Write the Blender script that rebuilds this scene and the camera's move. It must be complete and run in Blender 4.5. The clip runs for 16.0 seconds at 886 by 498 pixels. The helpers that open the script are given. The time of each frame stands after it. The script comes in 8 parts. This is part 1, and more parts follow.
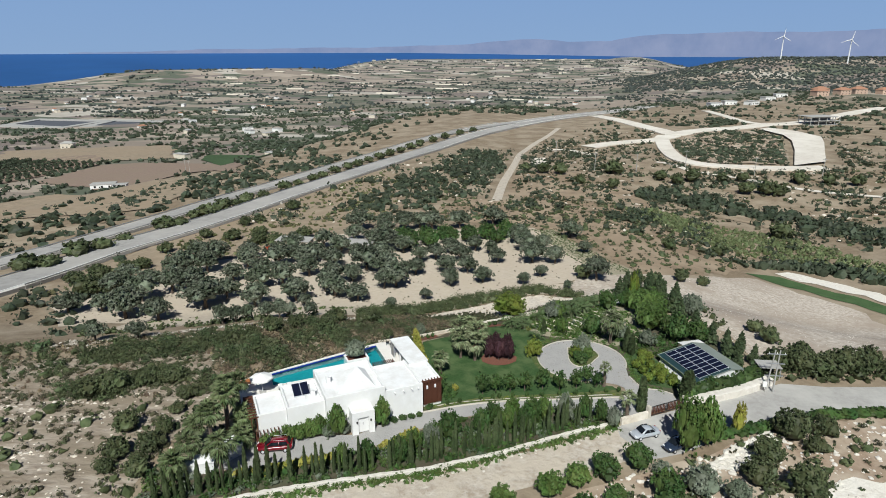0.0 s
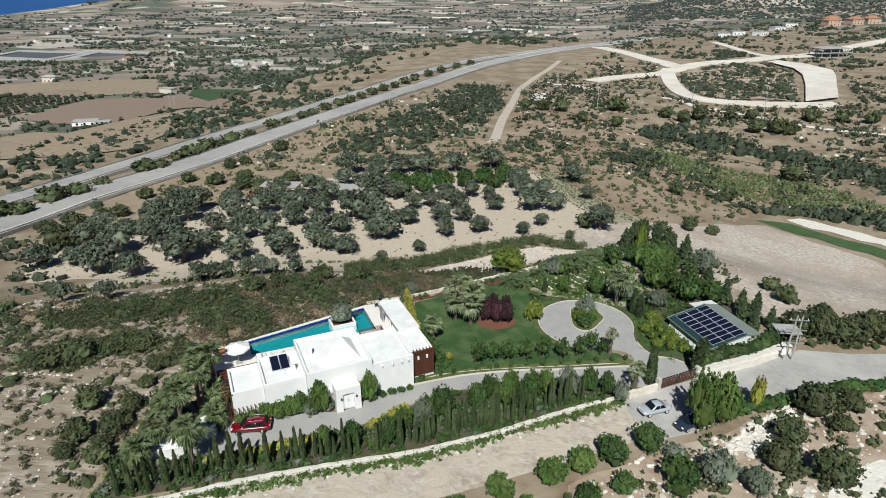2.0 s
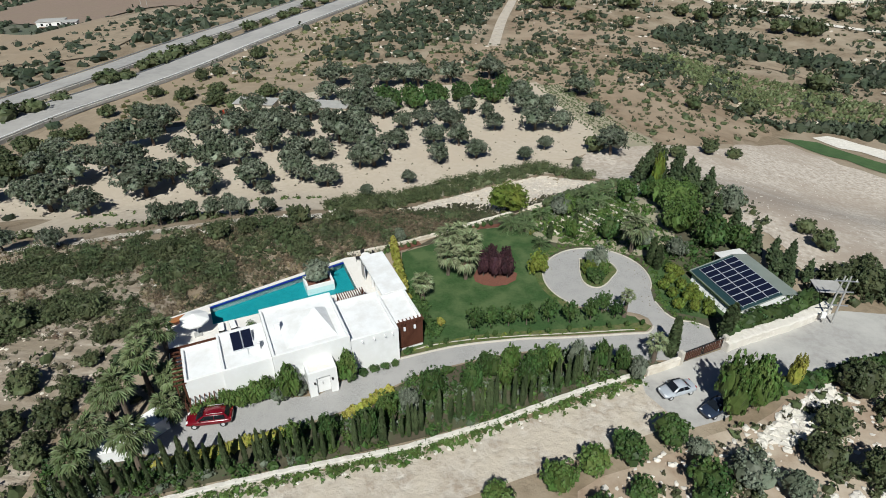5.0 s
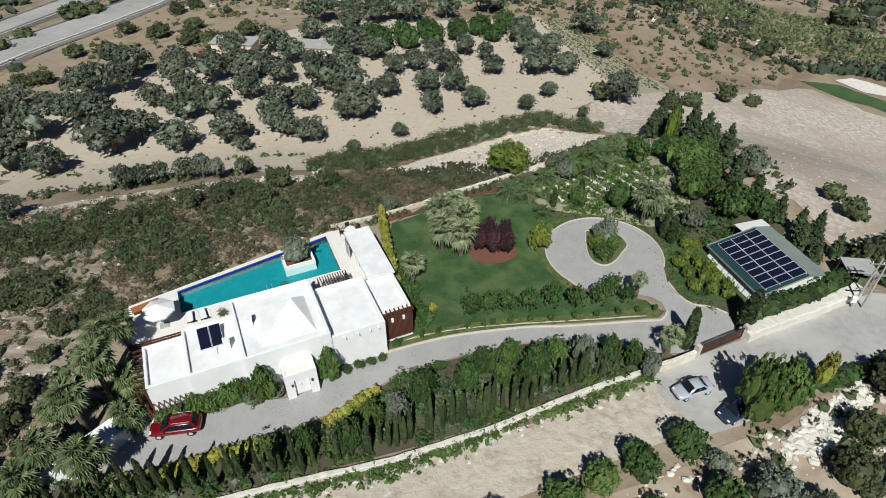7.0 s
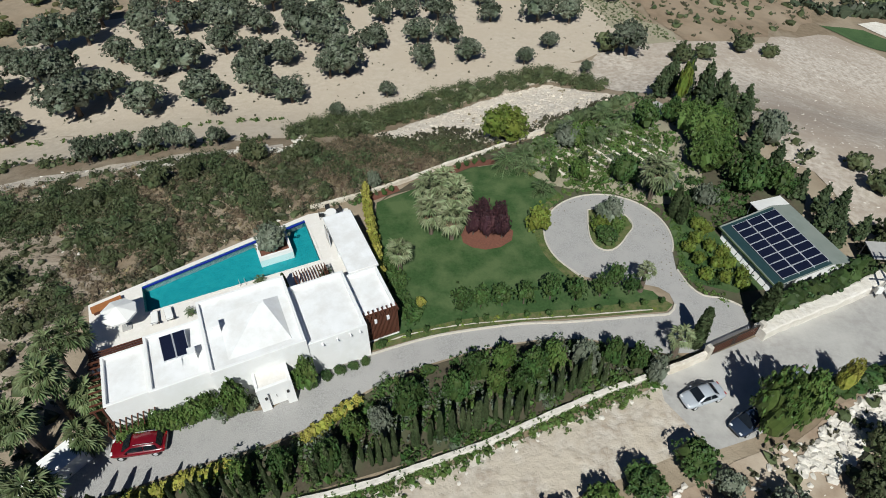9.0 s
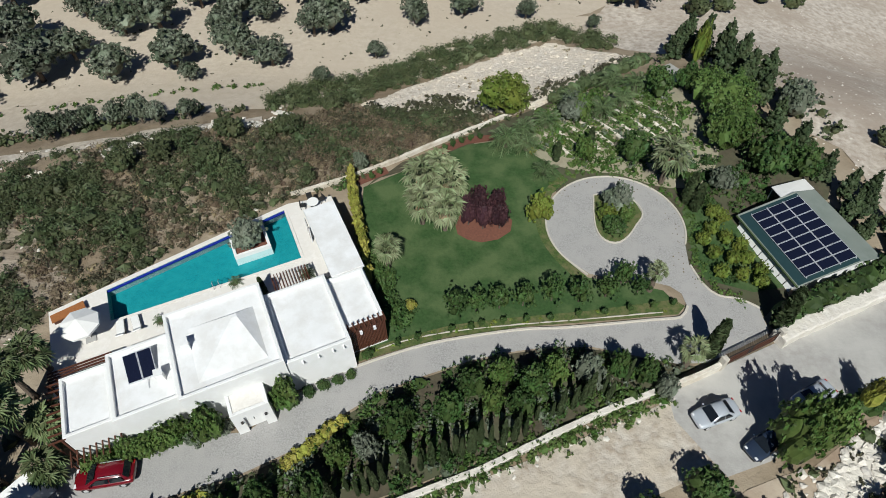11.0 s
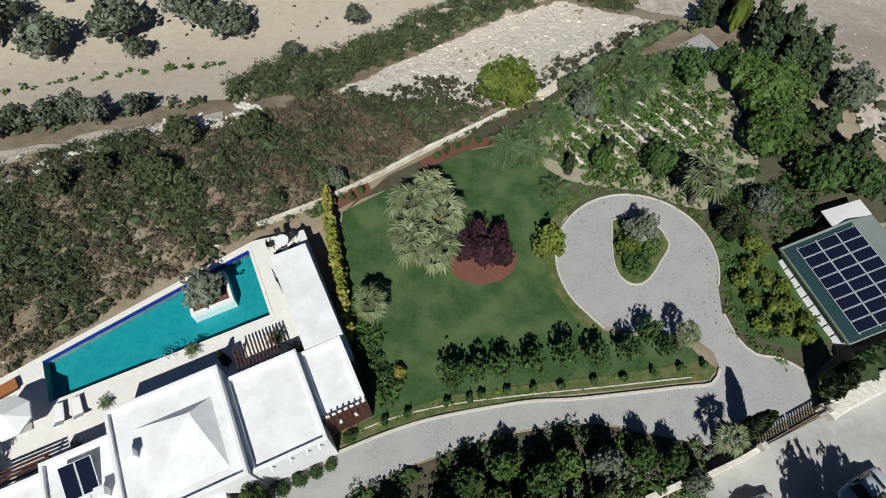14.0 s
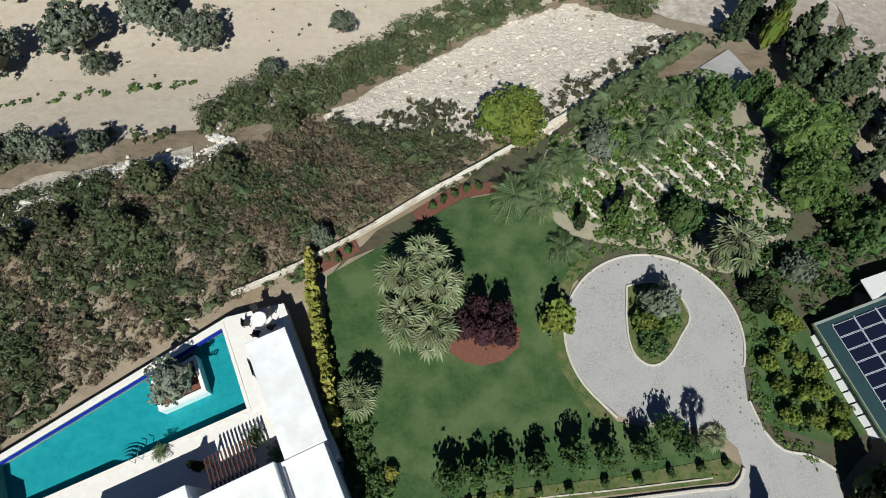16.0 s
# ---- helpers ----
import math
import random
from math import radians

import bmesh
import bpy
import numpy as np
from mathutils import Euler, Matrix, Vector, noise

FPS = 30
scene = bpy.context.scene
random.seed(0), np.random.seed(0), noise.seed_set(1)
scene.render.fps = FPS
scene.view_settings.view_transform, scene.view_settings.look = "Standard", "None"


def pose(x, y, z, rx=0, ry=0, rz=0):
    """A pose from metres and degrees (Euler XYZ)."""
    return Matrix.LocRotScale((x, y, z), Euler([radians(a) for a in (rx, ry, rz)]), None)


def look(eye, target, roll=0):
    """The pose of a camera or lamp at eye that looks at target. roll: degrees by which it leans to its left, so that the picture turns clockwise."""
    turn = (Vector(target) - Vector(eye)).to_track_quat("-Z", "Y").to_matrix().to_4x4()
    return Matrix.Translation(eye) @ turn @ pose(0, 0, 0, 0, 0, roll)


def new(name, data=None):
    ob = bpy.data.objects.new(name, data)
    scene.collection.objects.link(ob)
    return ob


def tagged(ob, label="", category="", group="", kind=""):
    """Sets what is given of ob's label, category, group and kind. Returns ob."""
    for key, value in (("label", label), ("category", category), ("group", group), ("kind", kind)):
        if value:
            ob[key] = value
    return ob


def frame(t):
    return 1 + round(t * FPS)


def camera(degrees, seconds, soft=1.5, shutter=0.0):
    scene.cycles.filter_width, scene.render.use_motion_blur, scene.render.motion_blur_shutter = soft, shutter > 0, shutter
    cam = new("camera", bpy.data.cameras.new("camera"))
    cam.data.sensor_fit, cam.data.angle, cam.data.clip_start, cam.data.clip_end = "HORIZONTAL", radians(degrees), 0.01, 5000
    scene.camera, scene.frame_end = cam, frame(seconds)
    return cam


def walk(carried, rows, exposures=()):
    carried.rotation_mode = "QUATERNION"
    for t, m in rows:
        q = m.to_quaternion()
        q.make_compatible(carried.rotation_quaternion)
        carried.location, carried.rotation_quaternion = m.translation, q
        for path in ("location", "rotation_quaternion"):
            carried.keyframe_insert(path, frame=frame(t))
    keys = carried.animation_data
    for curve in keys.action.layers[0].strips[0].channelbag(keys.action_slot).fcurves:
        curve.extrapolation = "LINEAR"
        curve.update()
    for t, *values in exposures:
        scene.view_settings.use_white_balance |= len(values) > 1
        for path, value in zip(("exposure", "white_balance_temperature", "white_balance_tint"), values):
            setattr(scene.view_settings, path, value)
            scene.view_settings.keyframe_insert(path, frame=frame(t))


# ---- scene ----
cam = camera(71.0, 16.0, 0.9)
PATH = [
    (0, (11.191, -42.458, 44.752), (10.951, -40.57, 44.135), -0.1),
    (0.5, (11.114, -40.33, 44.729), (10.877, -38.459, 44.062), -0.1),
    (1, (11.015, -38.227, 44.787), (10.781, -36.374, 44.071), -0.1),
    (1.5, (10.783, -36.114, 44.705), (10.555, -34.279, 43.943), -0.0),
    (2, (10.672, -33.854, 44.721), (10.45, -32.039, 43.91), -0.1),
    (2.5, (10.575, -31.594, 44.726), (10.357, -29.801, 43.867), -0.1),
    (3, (10.464, -29.369, 44.681), (10.251, -27.599, 43.776), -0.2),
    (3.5, (10.297, -27.137, 44.548), (10.089, -25.39, 43.596), -0.2),
    (4, (10.14, -25.024, 44.595), (9.936, -23.303, 43.597), -0.2),
    (6.5, (9.59, -14.279, 44.574), (9.408, -12.708, 43.349), -0.4),
    (7, (9.468, -12.132, 44.55), (9.292, -10.596, 43.281), -0.3),
    (7.5, (9.447, -10.138, 44.503), (9.275, -8.634, 43.196), -0.4),
    (8, (9.492, -8.194, 44.415), (9.324, -6.722, 43.072), -0.4),
    (8.5, (9.545, -6.378, 44.471), (9.382, -4.941, 43.089), -0.5),
    (9, (9.649, -4.659, 44.484), (9.489, -3.256, 43.067), -0.7),
    (11.5, (9.435, 4.695, 44.302), (9.298, 5.909, 42.718), -0.9),
    (12, (9.15, 6.841, 44.309), (9.022, 8.013, 42.693), -0.7),
    (12.5, (9.022, 9.179, 44.27), (8.897, 10.309, 42.625), -0.9),
    (13, (8.894, 11.566, 44.185), (8.772, 12.658, 42.514), -1.2),
    (13.5, (8.658, 14.155, 44.123), (8.541, 15.206, 42.425), -1.2),
    (14, (8.515, 16.769, 44.065), (8.4, 17.779, 42.342), -1.6),
    (14.5, (8.381, 19.526, 44.05), (8.268, 20.494, 42.303), -1.7),
    (15, (8.227, 22.223, 44.005), (8.117, 23.152, 42.237), -1.8),
    (15.5, (7.946, 24.911, 43.856), (7.842, 25.805, 42.07), -1.7),
    (16, (7.607, 27.73, 43.936), (7.514, 28.582, 42.129), -1.4),
]
walk(cam, [(t, look(eye, aim, roll)) for t, eye, aim, roll in PATH],
     [(0, 0.05, 6200, 4), (4, 0.05, 6200, 4), (8, -0.03, 6200, 4), (12, -0.08, 6200, 4), (14.5, -0.06, 6200, 4), (16, 0.10, 6200, 4)])

# ---- light ----
SUN_UP = radians(48)
world = bpy.data.worlds.new("world")
scene.world = world
world.use_nodes = True
wn = world.node_tree.nodes
sky = wn.new("ShaderNodeTexSky")
sky.sky_type, sky.sun_disc = "NISHITA", False
sky.sun_elevation, sky.sun_rotation = SUN_UP, radians(180)
sky.altitude, sky.air_density, sky.dust_density, sky.ozone_density = 1500, 1.0, 0.1, 3.0
wn["Background"].inputs[1].default_value = 0.05
tone = wn.new("ShaderNodeMix")
tone.data_type, tone.blend_type = "RGBA", "MULTIPLY"
tone.inputs[0].default_value, tone.inputs[7].default_value = 1.0, (0.40, 0.46, 0.60, 1)
world.node_tree.links.new(sky.outputs[0], tone.inputs[6])
world.node_tree.links.new(tone.outputs[2], wn["Background"].inputs[0])
sun = new("sun", bpy.data.lights.new("sun", "SUN"))
sun.data.energy, sun.data.angle, sun.data.color = 5.0, radians(0.5), (1.0, 0.96, 0.91)
sun.matrix_world = look((0, 0, 0), (-0.05 * math.cos(SUN_UP), math.cos(SUN_UP), -math.sin(SUN_UP)))

# ---- materials ----
def mat(name, a, b=None, scale=4.0, rough=0.8, bump=0.0, metal=0.0, c=None, big=0.25, fine=6.0, spec=0.3, coat=0.0,
        island=0.0, detail=6.0, stretch=None):
    """Two colours mixed by fine noise and a third by broad noise, at sizes in metres."""
    m = bpy.data.materials.new(name)
    m.use_nodes = True
    nt = m.node_tree
    n, ln = nt.nodes, nt.links
    p = n["Principled BSDF"]
    p.inputs["Roughness"].default_value = rough
    p.inputs["Metallic"].default_value = metal
    p.inputs["Specular IOR Level"].default_value = spec
    p.inputs["Coat Weight"].default_value = coat
    b = b or tuple(v * 0.85 for v in a)
    c = c or tuple((u + v) / 2 for u, v in zip(a, b))
    geo = n.new("ShaderNodeNewGeometry")
    where = geo.outputs["Position"]
    if stretch:
        mp = n.new("ShaderNodeMapping")
        mp.inputs["Scale"].default_value = stretch[:3]
        mp.inputs["Rotation"].default_value = (0, 0, radians(stretch[3]))
        ln.new(where, mp.inputs[0])
        where = mp.outputs[0]

    def noisy(s, lo, hi, det=detail):
        t = n.new("ShaderNodeTexNoise")
        t.inputs["Scale"].default_value = s
        t.inputs["Detail"].default_value = det
        t.inputs["Roughness"].default_value = 0.62
        ln.new(where, t.inputs["Vector"])
        r = n.new("ShaderNodeMapRange")
        r.inputs[1].default_value, r.inputs[2].default_value = lo, hi
        ln.new(t.outputs[0], r.inputs[0])
        return r.outputs[0], t.outputs[0]

    f1, raw = noisy(scale, 0.35, 0.65)
    f2, _ = noisy(scale * big, 0.42, 0.62)
    mix1, mix2 = n.new("ShaderNodeMix"), n.new("ShaderNodeMix")
    for mx in (mix1, mix2):
        mx.data_type = "RGBA"
    mix1.inputs[6].default_value, mix1.inputs[7].default_value = (*a, 1), (*b, 1)
    ln.new(f1, mix1.inputs[0])
    ln.new(mix1.outputs[2], mix2.inputs[6])
    mix2.inputs[7].default_value = (*c, 1)
    ln.new(f2, mix2.inputs[0])
    out = mix2.outputs[2]
    if island:
        hsv = n.new("ShaderNodeHueSaturation")
        info = n.new("ShaderNodeObjectInfo")
        add = n.new("ShaderNodeMath")
        add.operation = "ADD"
        half = n.new("ShaderNodeMath")
        half.operation = "MULTIPLY"
        half.inputs[1].default_value = 0.5
        ln.new(info.outputs["Random"], half.inputs[0])
        ln.new(geo.outputs["Random Per Island"], add.inputs[0])
        ln.new(half.outputs[0], add.inputs[1])
        val = n.new("ShaderNodeMapRange")
        val.inputs[1].default_value, val.inputs[2].default_value = 0.0, 1.5
        val.inputs[3].default_value, val.inputs[4].default_value = 1 - island, 1 + island
        ln.new(add.outputs[0], val.inputs[0])
        ln.new(val.outputs[0], hsv.inputs["Value"])
        hue = n.new("ShaderNodeMapRange")
        hue.inputs[3].default_value, hue.inputs[4].default_value = 0.5 - island * 0.05, 0.5 + island * 0.04
        ln.new(geo.outputs["Random Per Island"], hue.inputs[0])
        ln.new(hue.outputs[0], hsv.inputs["Hue"])
        ln.new(out, hsv.inputs["Color"])
        out = hsv.outputs[0]
    ln.new(out, p.inputs["Base Color"])
    if bump:
        bp = n.new("ShaderNodeBump")
        bp.inputs["Strength"].default_value = bump
        bp.inputs["Distance"].default_value = 0.4 / scale
        ln.new(raw, bp.inputs["Height"])
        ln.new(bp.outputs[0], p.inputs["Normal"])
    return m


def leaf(name, a, b, c=None, island=0.45):
    m = mat(name, a, b, 1.6, 0.6, 0.0, c=c, big=0.3, spec=0.25, island=island)
    return m


WHITE = mat("white_render", (0.80, 0.80, 0.79), (0.74, 0.74, 0.72), 1.2, 0.85, 0.05, c=(0.78, 0.77, 0.75))
ROOFW = mat("white_roof_coat", (0.82, 0.82, 0.82), (0.76, 0.76, 0.75), 0.9, 0.8, 0.04, c=(0.70, 0.69, 0.67), big=0.6)
WOODD = mat("dark_red_wood", (0.12, 0.045, 0.025), (0.07, 0.028, 0.018), 7, 0.6, 0.2)
WOODO = mat("orange_wood", (0.38, 0.15, 0.05), (0.28, 0.11, 0.04), 6, 0.6, 0.2)
DARKM = mat("dark_metal", (0.05, 0.05, 0.05), (0.07, 0.06, 0.055), 8, 0.5, 0.0, 0.6)
STEEL = mat("galvanised_steel", (0.55, 0.56, 0.57), (0.45, 0.46, 0.47), 9, 0.45, 0.0, 0.7)
TRAV = mat("travertine", (0.78, 0.745, 0.70), (0.70, 0.665, 0.61), 3.0, 0.7, 0.1, c=(0.74, 0.70, 0.645))
PAVER = mat("grey_setts", (0.41, 0.40, 0.385), (0.28, 0.27, 0.26), 9.0, 0.85, 0.6, c=(0.38, 0.365, 0.35), big=0.06)
KERB = mat("kerb_stone", (0.58, 0.54, 0.47), (0.46, 0.42, 0.36), 4, 0.85, 0.3)
CONC = mat("pale_concrete_road", (0.41, 0.395, 0.375), (0.34, 0.325, 0.305), 1.6, 0.9, 0.2, c=(0.46, 0.445, 0.415), big=0.12)
CHALK = mat("chalk_track", (0.58, 0.53, 0.46), (0.36, 0.295, 0.23), 1.1, 0.95, 0.7, c=(0.52, 0.455, 0.37), big=0.3, detail=10.0)
ORCH = mat("pale_orchard_soil", (0.54, 0.47, 0.38), (0.46, 0.39, 0.305), 1.1, 0.95, 0.3, c=(0.49, 0.415, 0.325), big=0.07)
ASPH = mat("worn_asphalt", (0.37, 0.355, 0.335), (0.29, 0.28, 0.265), 0.5, 0.9, 0.1, c=(0.41, 0.39, 0.365), big=0.1, spec=0.1)
SHOULD = mat("pale_road_shoulder", (0.68, 0.65, 0.60), (0.58, 0.55, 0.50), 0.6, 0.9, 0.2, spec=0.1)
PAINT = mat("road_paint", (0.72, 0.72, 0.70), (0.6, 0.6, 0.58), 2, 0.7)
LIME = mat("limestone", (0.66, 0.60, 0.51), (0.50, 0.43, 0.34), 1.8, 0.95, 0.8, c=(0.72, 0.67, 0.59), big=0.2, island=0.18)
LIMEW = mat("white_limestone", (0.74, 0.70, 0.64), (0.58, 0.53, 0.46), 1.4, 0.95, 0.7, c=(0.66, 0.62, 0.55), island=0.15)
RUBB = mat("cream_rubble", (0.72, 0.66, 0.58), (0.48, 0.41, 0.33), 2.2, 0.95, 0.9, c=(0.66, 0.58, 0.48), big=0.2, island=0.2)
LAWN = mat("lawn", (0.045, 0.092, 0.027), (0.029, 0.064, 0.018), 3.5, 0.9, 0.4, c=(0.084, 0.124, 0.047), big=0.10)
EDGEG = mat("bright_lawn_edge", (0.085, 0.125, 0.032), (0.050, 0.078, 0.024), 5, 0.9, 0.6, c=(0.14, 0.135, 0.06), big=0.3)
MULCH = mat("red_mulch", (0.20, 0.085, 0.055), (0.13, 0.055, 0.04), 6, 0.95, 0.6)
POOLT = mat("turquoise_mosaic", (0.030, 0.315, 0.345), (0.018, 0.215, 0.255), 8, 0.4, 0.0, c=(0.035, 0.31, 0.335), detail=10.0)
BLUET = mat("cobalt_mosaic", (0.012, 0.03, 0.32), (0.01, 0.02, 0.22), 8, 0.3)
CANVAS = mat("white_canvas", (0.82, 0.81, 0.78), (0.76, 0.75, 0.72), 2, 0.8)
GREYR = mat("sage_metal_roof", (0.24, 0.27, 0.24), (0.20, 0.23, 0.20), 1.2, 0.5, 0.0, c=(0.27, 0.29, 0.26))
CELL = mat("solar_cell", (0.010, 0.013, 0.032), (0.008, 0.010, 0.022), 6, 0.12, spec=0.5, coat=0.5)
ALU = mat("bright_aluminium", (0.75, 0.76, 0.78), (0.65, 0.66, 0.68), 8, 0.35, 0.0, 0.5)
GLASS = mat("dark_glass", (0.012, 0.016, 0.020), (0.010, 0.012, 0.016), 3, 0.06, spec=0.6)
RUBBER = mat("tyre_rubber", (0.02, 0.02, 0.02), (0.03, 0.03, 0.03), 9, 0.85)
REDCAR = mat("red_car_paint", (0.15, 0.004, 0.010), (0.13, 0.004, 0.010), 2, 0.25, coat=0.8, spec=0.5)
SILVER = mat("silver_car_paint", (0.46, 0.49, 0.53), (0.44, 0.47, 0.51), 2, 0.3, 0.0, 0.15, coat=0.7)
BLUCAR = mat("dark_blue_car_paint", (0.04, 0.06, 0.10), (0.035, 0.05, 0.09), 2, 0.25, 0.0, 0.4, coat=0.8)
LAMPW = mat("clear_lamp", (0.8, 0.8, 0.82), (0.7, 0.7, 0.72), 5, 0.15)
LAMPR = mat("red_lamp", (0.35, 0.01, 0.01), (0.3, 0.01, 0.01), 5, 0.2)
BARK = mat("grey_bark", (0.14, 0.11, 0.085), (0.09, 0.07, 0.055), 6, 0.95, 0.8)
PALMB = mat("palm_trunk", (0.17, 0.13, 0.10), (0.10, 0.08, 0.06), 8, 0.95, 0.8)
OLIVE = leaf("olive_leaf", (0.072, 0.090, 0.054), (0.042, 0.054, 0.031), (0.150, 0.166, 0.120), 0.7)
OLIVEG = leaf("silver_leaf", (0.120, 0.145, 0.098), (0.075, 0.094, 0.060), (0.155, 0.175, 0.130))
CITRUS = leaf("citrus_leaf", (0.042, 0.082, 0.022), (0.026, 0.056, 0.015), (0.062, 0.105, 0.028))
CYPR = leaf("cypress_leaf", (0.064, 0.090, 0.038), (0.040, 0.060, 0.025), (0.088, 0.115, 0.052))
CONIF = leaf("conifer_leaf", (0.052, 0.078, 0.034), (0.032, 0.050, 0.022), (0.074, 0.102, 0.046))
BRIGHT = leaf("bright_leaf", (0.072, 0.125, 0.028), (0.046, 0.085, 0.018), (0.105, 0.160, 0.042))
MAQ = leaf("maquis_leaf", (0.062, 0.080, 0.034), (0.038, 0.052, 0.022), (0.088, 0.102, 0.046))
DRYB = leaf("dry_scrub", (0.086, 0.078, 0.047), (0.047, 0.044, 0.026), (0.071, 0.077, 0.039))
RUST = leaf("rusty_dry_scrub", (0.165, 0.124, 0.079), (0.104, 0.077, 0.050), (0.19, 0.153, 0.10))
YELL = leaf("yellow_leaf", (0.28, 0.275, 0.05), (0.17, 0.19, 0.03), (0.34, 0.31, 0.07))
VERGE = leaf("verge_scrub_leaf", (0.105, 0.112, 0.045), (0.070, 0.078, 0.030), (0.13, 0.125, 0.06))
LIMEG = leaf("lime_leaf", (0.115, 0.155, 0.025), (0.075, 0.11, 0.018), (0.14, 0.17, 0.03))
PURP = leaf("purple_leaf", (0.040, 0.018, 0.022), (0.025, 0.012, 0.015), (0.06, 0.025, 0.03))
PALMF = leaf("fan_palm_leaf", (0.15, 0.18, 0.085), (0.080, 0.105, 0.045), (0.21, 0.235, 0.13), 0.6)
PALMG = leaf("date_palm_leaf", (0.090, 0.135, 0.052), (0.055, 0.088, 0.032), (0.125, 0.165, 0.075))
PALML = leaf("grove_palm_leaf", (0.090, 0.122, 0.046), (0.052, 0.075, 0.027), (0.145, 0.175, 0.080), 0.6)
THATCH = leaf("dead_frond", (0.26, 0.19, 0.11), (0.18, 0.13, 0.07), (0.30, 0.23, 0.14))
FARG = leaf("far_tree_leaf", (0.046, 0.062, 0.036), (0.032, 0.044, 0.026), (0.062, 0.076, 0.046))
# Leaf green for the farthest trees, greyed and blued to imitate haze.
FARB = leaf("hazed_tree_leaf", (0.048, 0.058, 0.050), (0.036, 0.046, 0.040), (0.060, 0.070, 0.058))
REED = leaf("reed", (0.095, 0.12, 0.048), (0.065, 0.085, 0.034), (0.13, 0.15, 0.07))
STRAW = leaf("straw_grass", (0.30, 0.24, 0.14), (0.22, 0.17, 0.10), (0.26, 0.22, 0.13))
TILEO = mat("terracotta_roof", (0.40, 0.22, 0.14), (0.33, 0.17, 0.11), 1.5, 0.85, 0.3)
PLAST = mat("cream_plaster", (0.66, 0.60, 0.50), (0.58, 0.52, 0.43), 0.6, 0.9)
PINKP = mat("salmon_plaster", (0.55, 0.40, 0.31), (0.50, 0.36, 0.28), 0.6, 0.9)
RAWC = mat("raw_concrete", (0.42, 0.41, 0.39), (0.34, 0.33, 0.31), 0.7, 0.9)
LINER = mat("grey_pond_liner", (0.085, 0.09, 0.105), (0.12, 0.125, 0.14), 0.2, 0.9, spec=0.1)
TURB = mat("turbine_white", (0.80, 0.80, 0.80), (0.76, 0.76, 0.76), 0.2, 0.5)


def soil(name, a, b, c, scale):
    return mat(name, a, b, scale, 0.95, 0.25, c=c, big=0.15)


CHALKW = soil("white_track", (0.70, 0.65, 0.57), (0.60, 0.54, 0.46), (0.74, 0.69, 0.61), 0.4)
F_STONY = soil("stony_brown_slope", (0.37, 0.285, 0.21), (0.28, 0.205, 0.145), (0.46, 0.385, 0.30), 1.0)
F_BED = soil("dark_bed_soil", (0.10, 0.085, 0.055), (0.065, 0.055, 0.038), (0.085, 0.090, 0.050), 2.0)
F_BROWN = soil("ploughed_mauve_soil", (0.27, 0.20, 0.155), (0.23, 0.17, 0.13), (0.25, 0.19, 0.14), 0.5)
# F_TAN has extra blue mixed in, painted haze for the farther fields.
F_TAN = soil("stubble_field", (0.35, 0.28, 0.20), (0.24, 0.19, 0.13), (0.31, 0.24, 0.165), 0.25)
F_GREEN = soil("irrigated_green_field", (0.055, 0.09, 0.035), (0.04, 0.07, 0.026), (0.06, 0.10, 0.04), 0.5)
F_TILL = mat("tilled_stony_field", (0.60, 0.54, 0.465), (0.36, 0.30, 0.245), 1.3, 0.95, 0.3, c=(0.37, 0.305, 0.245), big=0.05, detail=12.0)
F_STRIP = soil("green_crop", (0.06, 0.11, 0.04), (0.045, 0.085, 0.03), (0.07, 0.12, 0.045), 2.0)
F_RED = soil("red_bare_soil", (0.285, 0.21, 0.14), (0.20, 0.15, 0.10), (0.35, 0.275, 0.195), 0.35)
F_ROWS = soil("dry_crop_rows", (0.36, 0.32, 0.235), (0.28, 0.245, 0.175), (0.31, 0.29, 0.20), 2.0)


F_WEST = mat("stony_terraced_slope", (0.45, 0.39, 0.32), (0.21, 0.165, 0.12), 0.8, 0.95, 0.6, c=(0.25, 0.205, 0.15), big=0.3, detail=9.0, stretch=(0.45, 1.3, 1.0, 8))


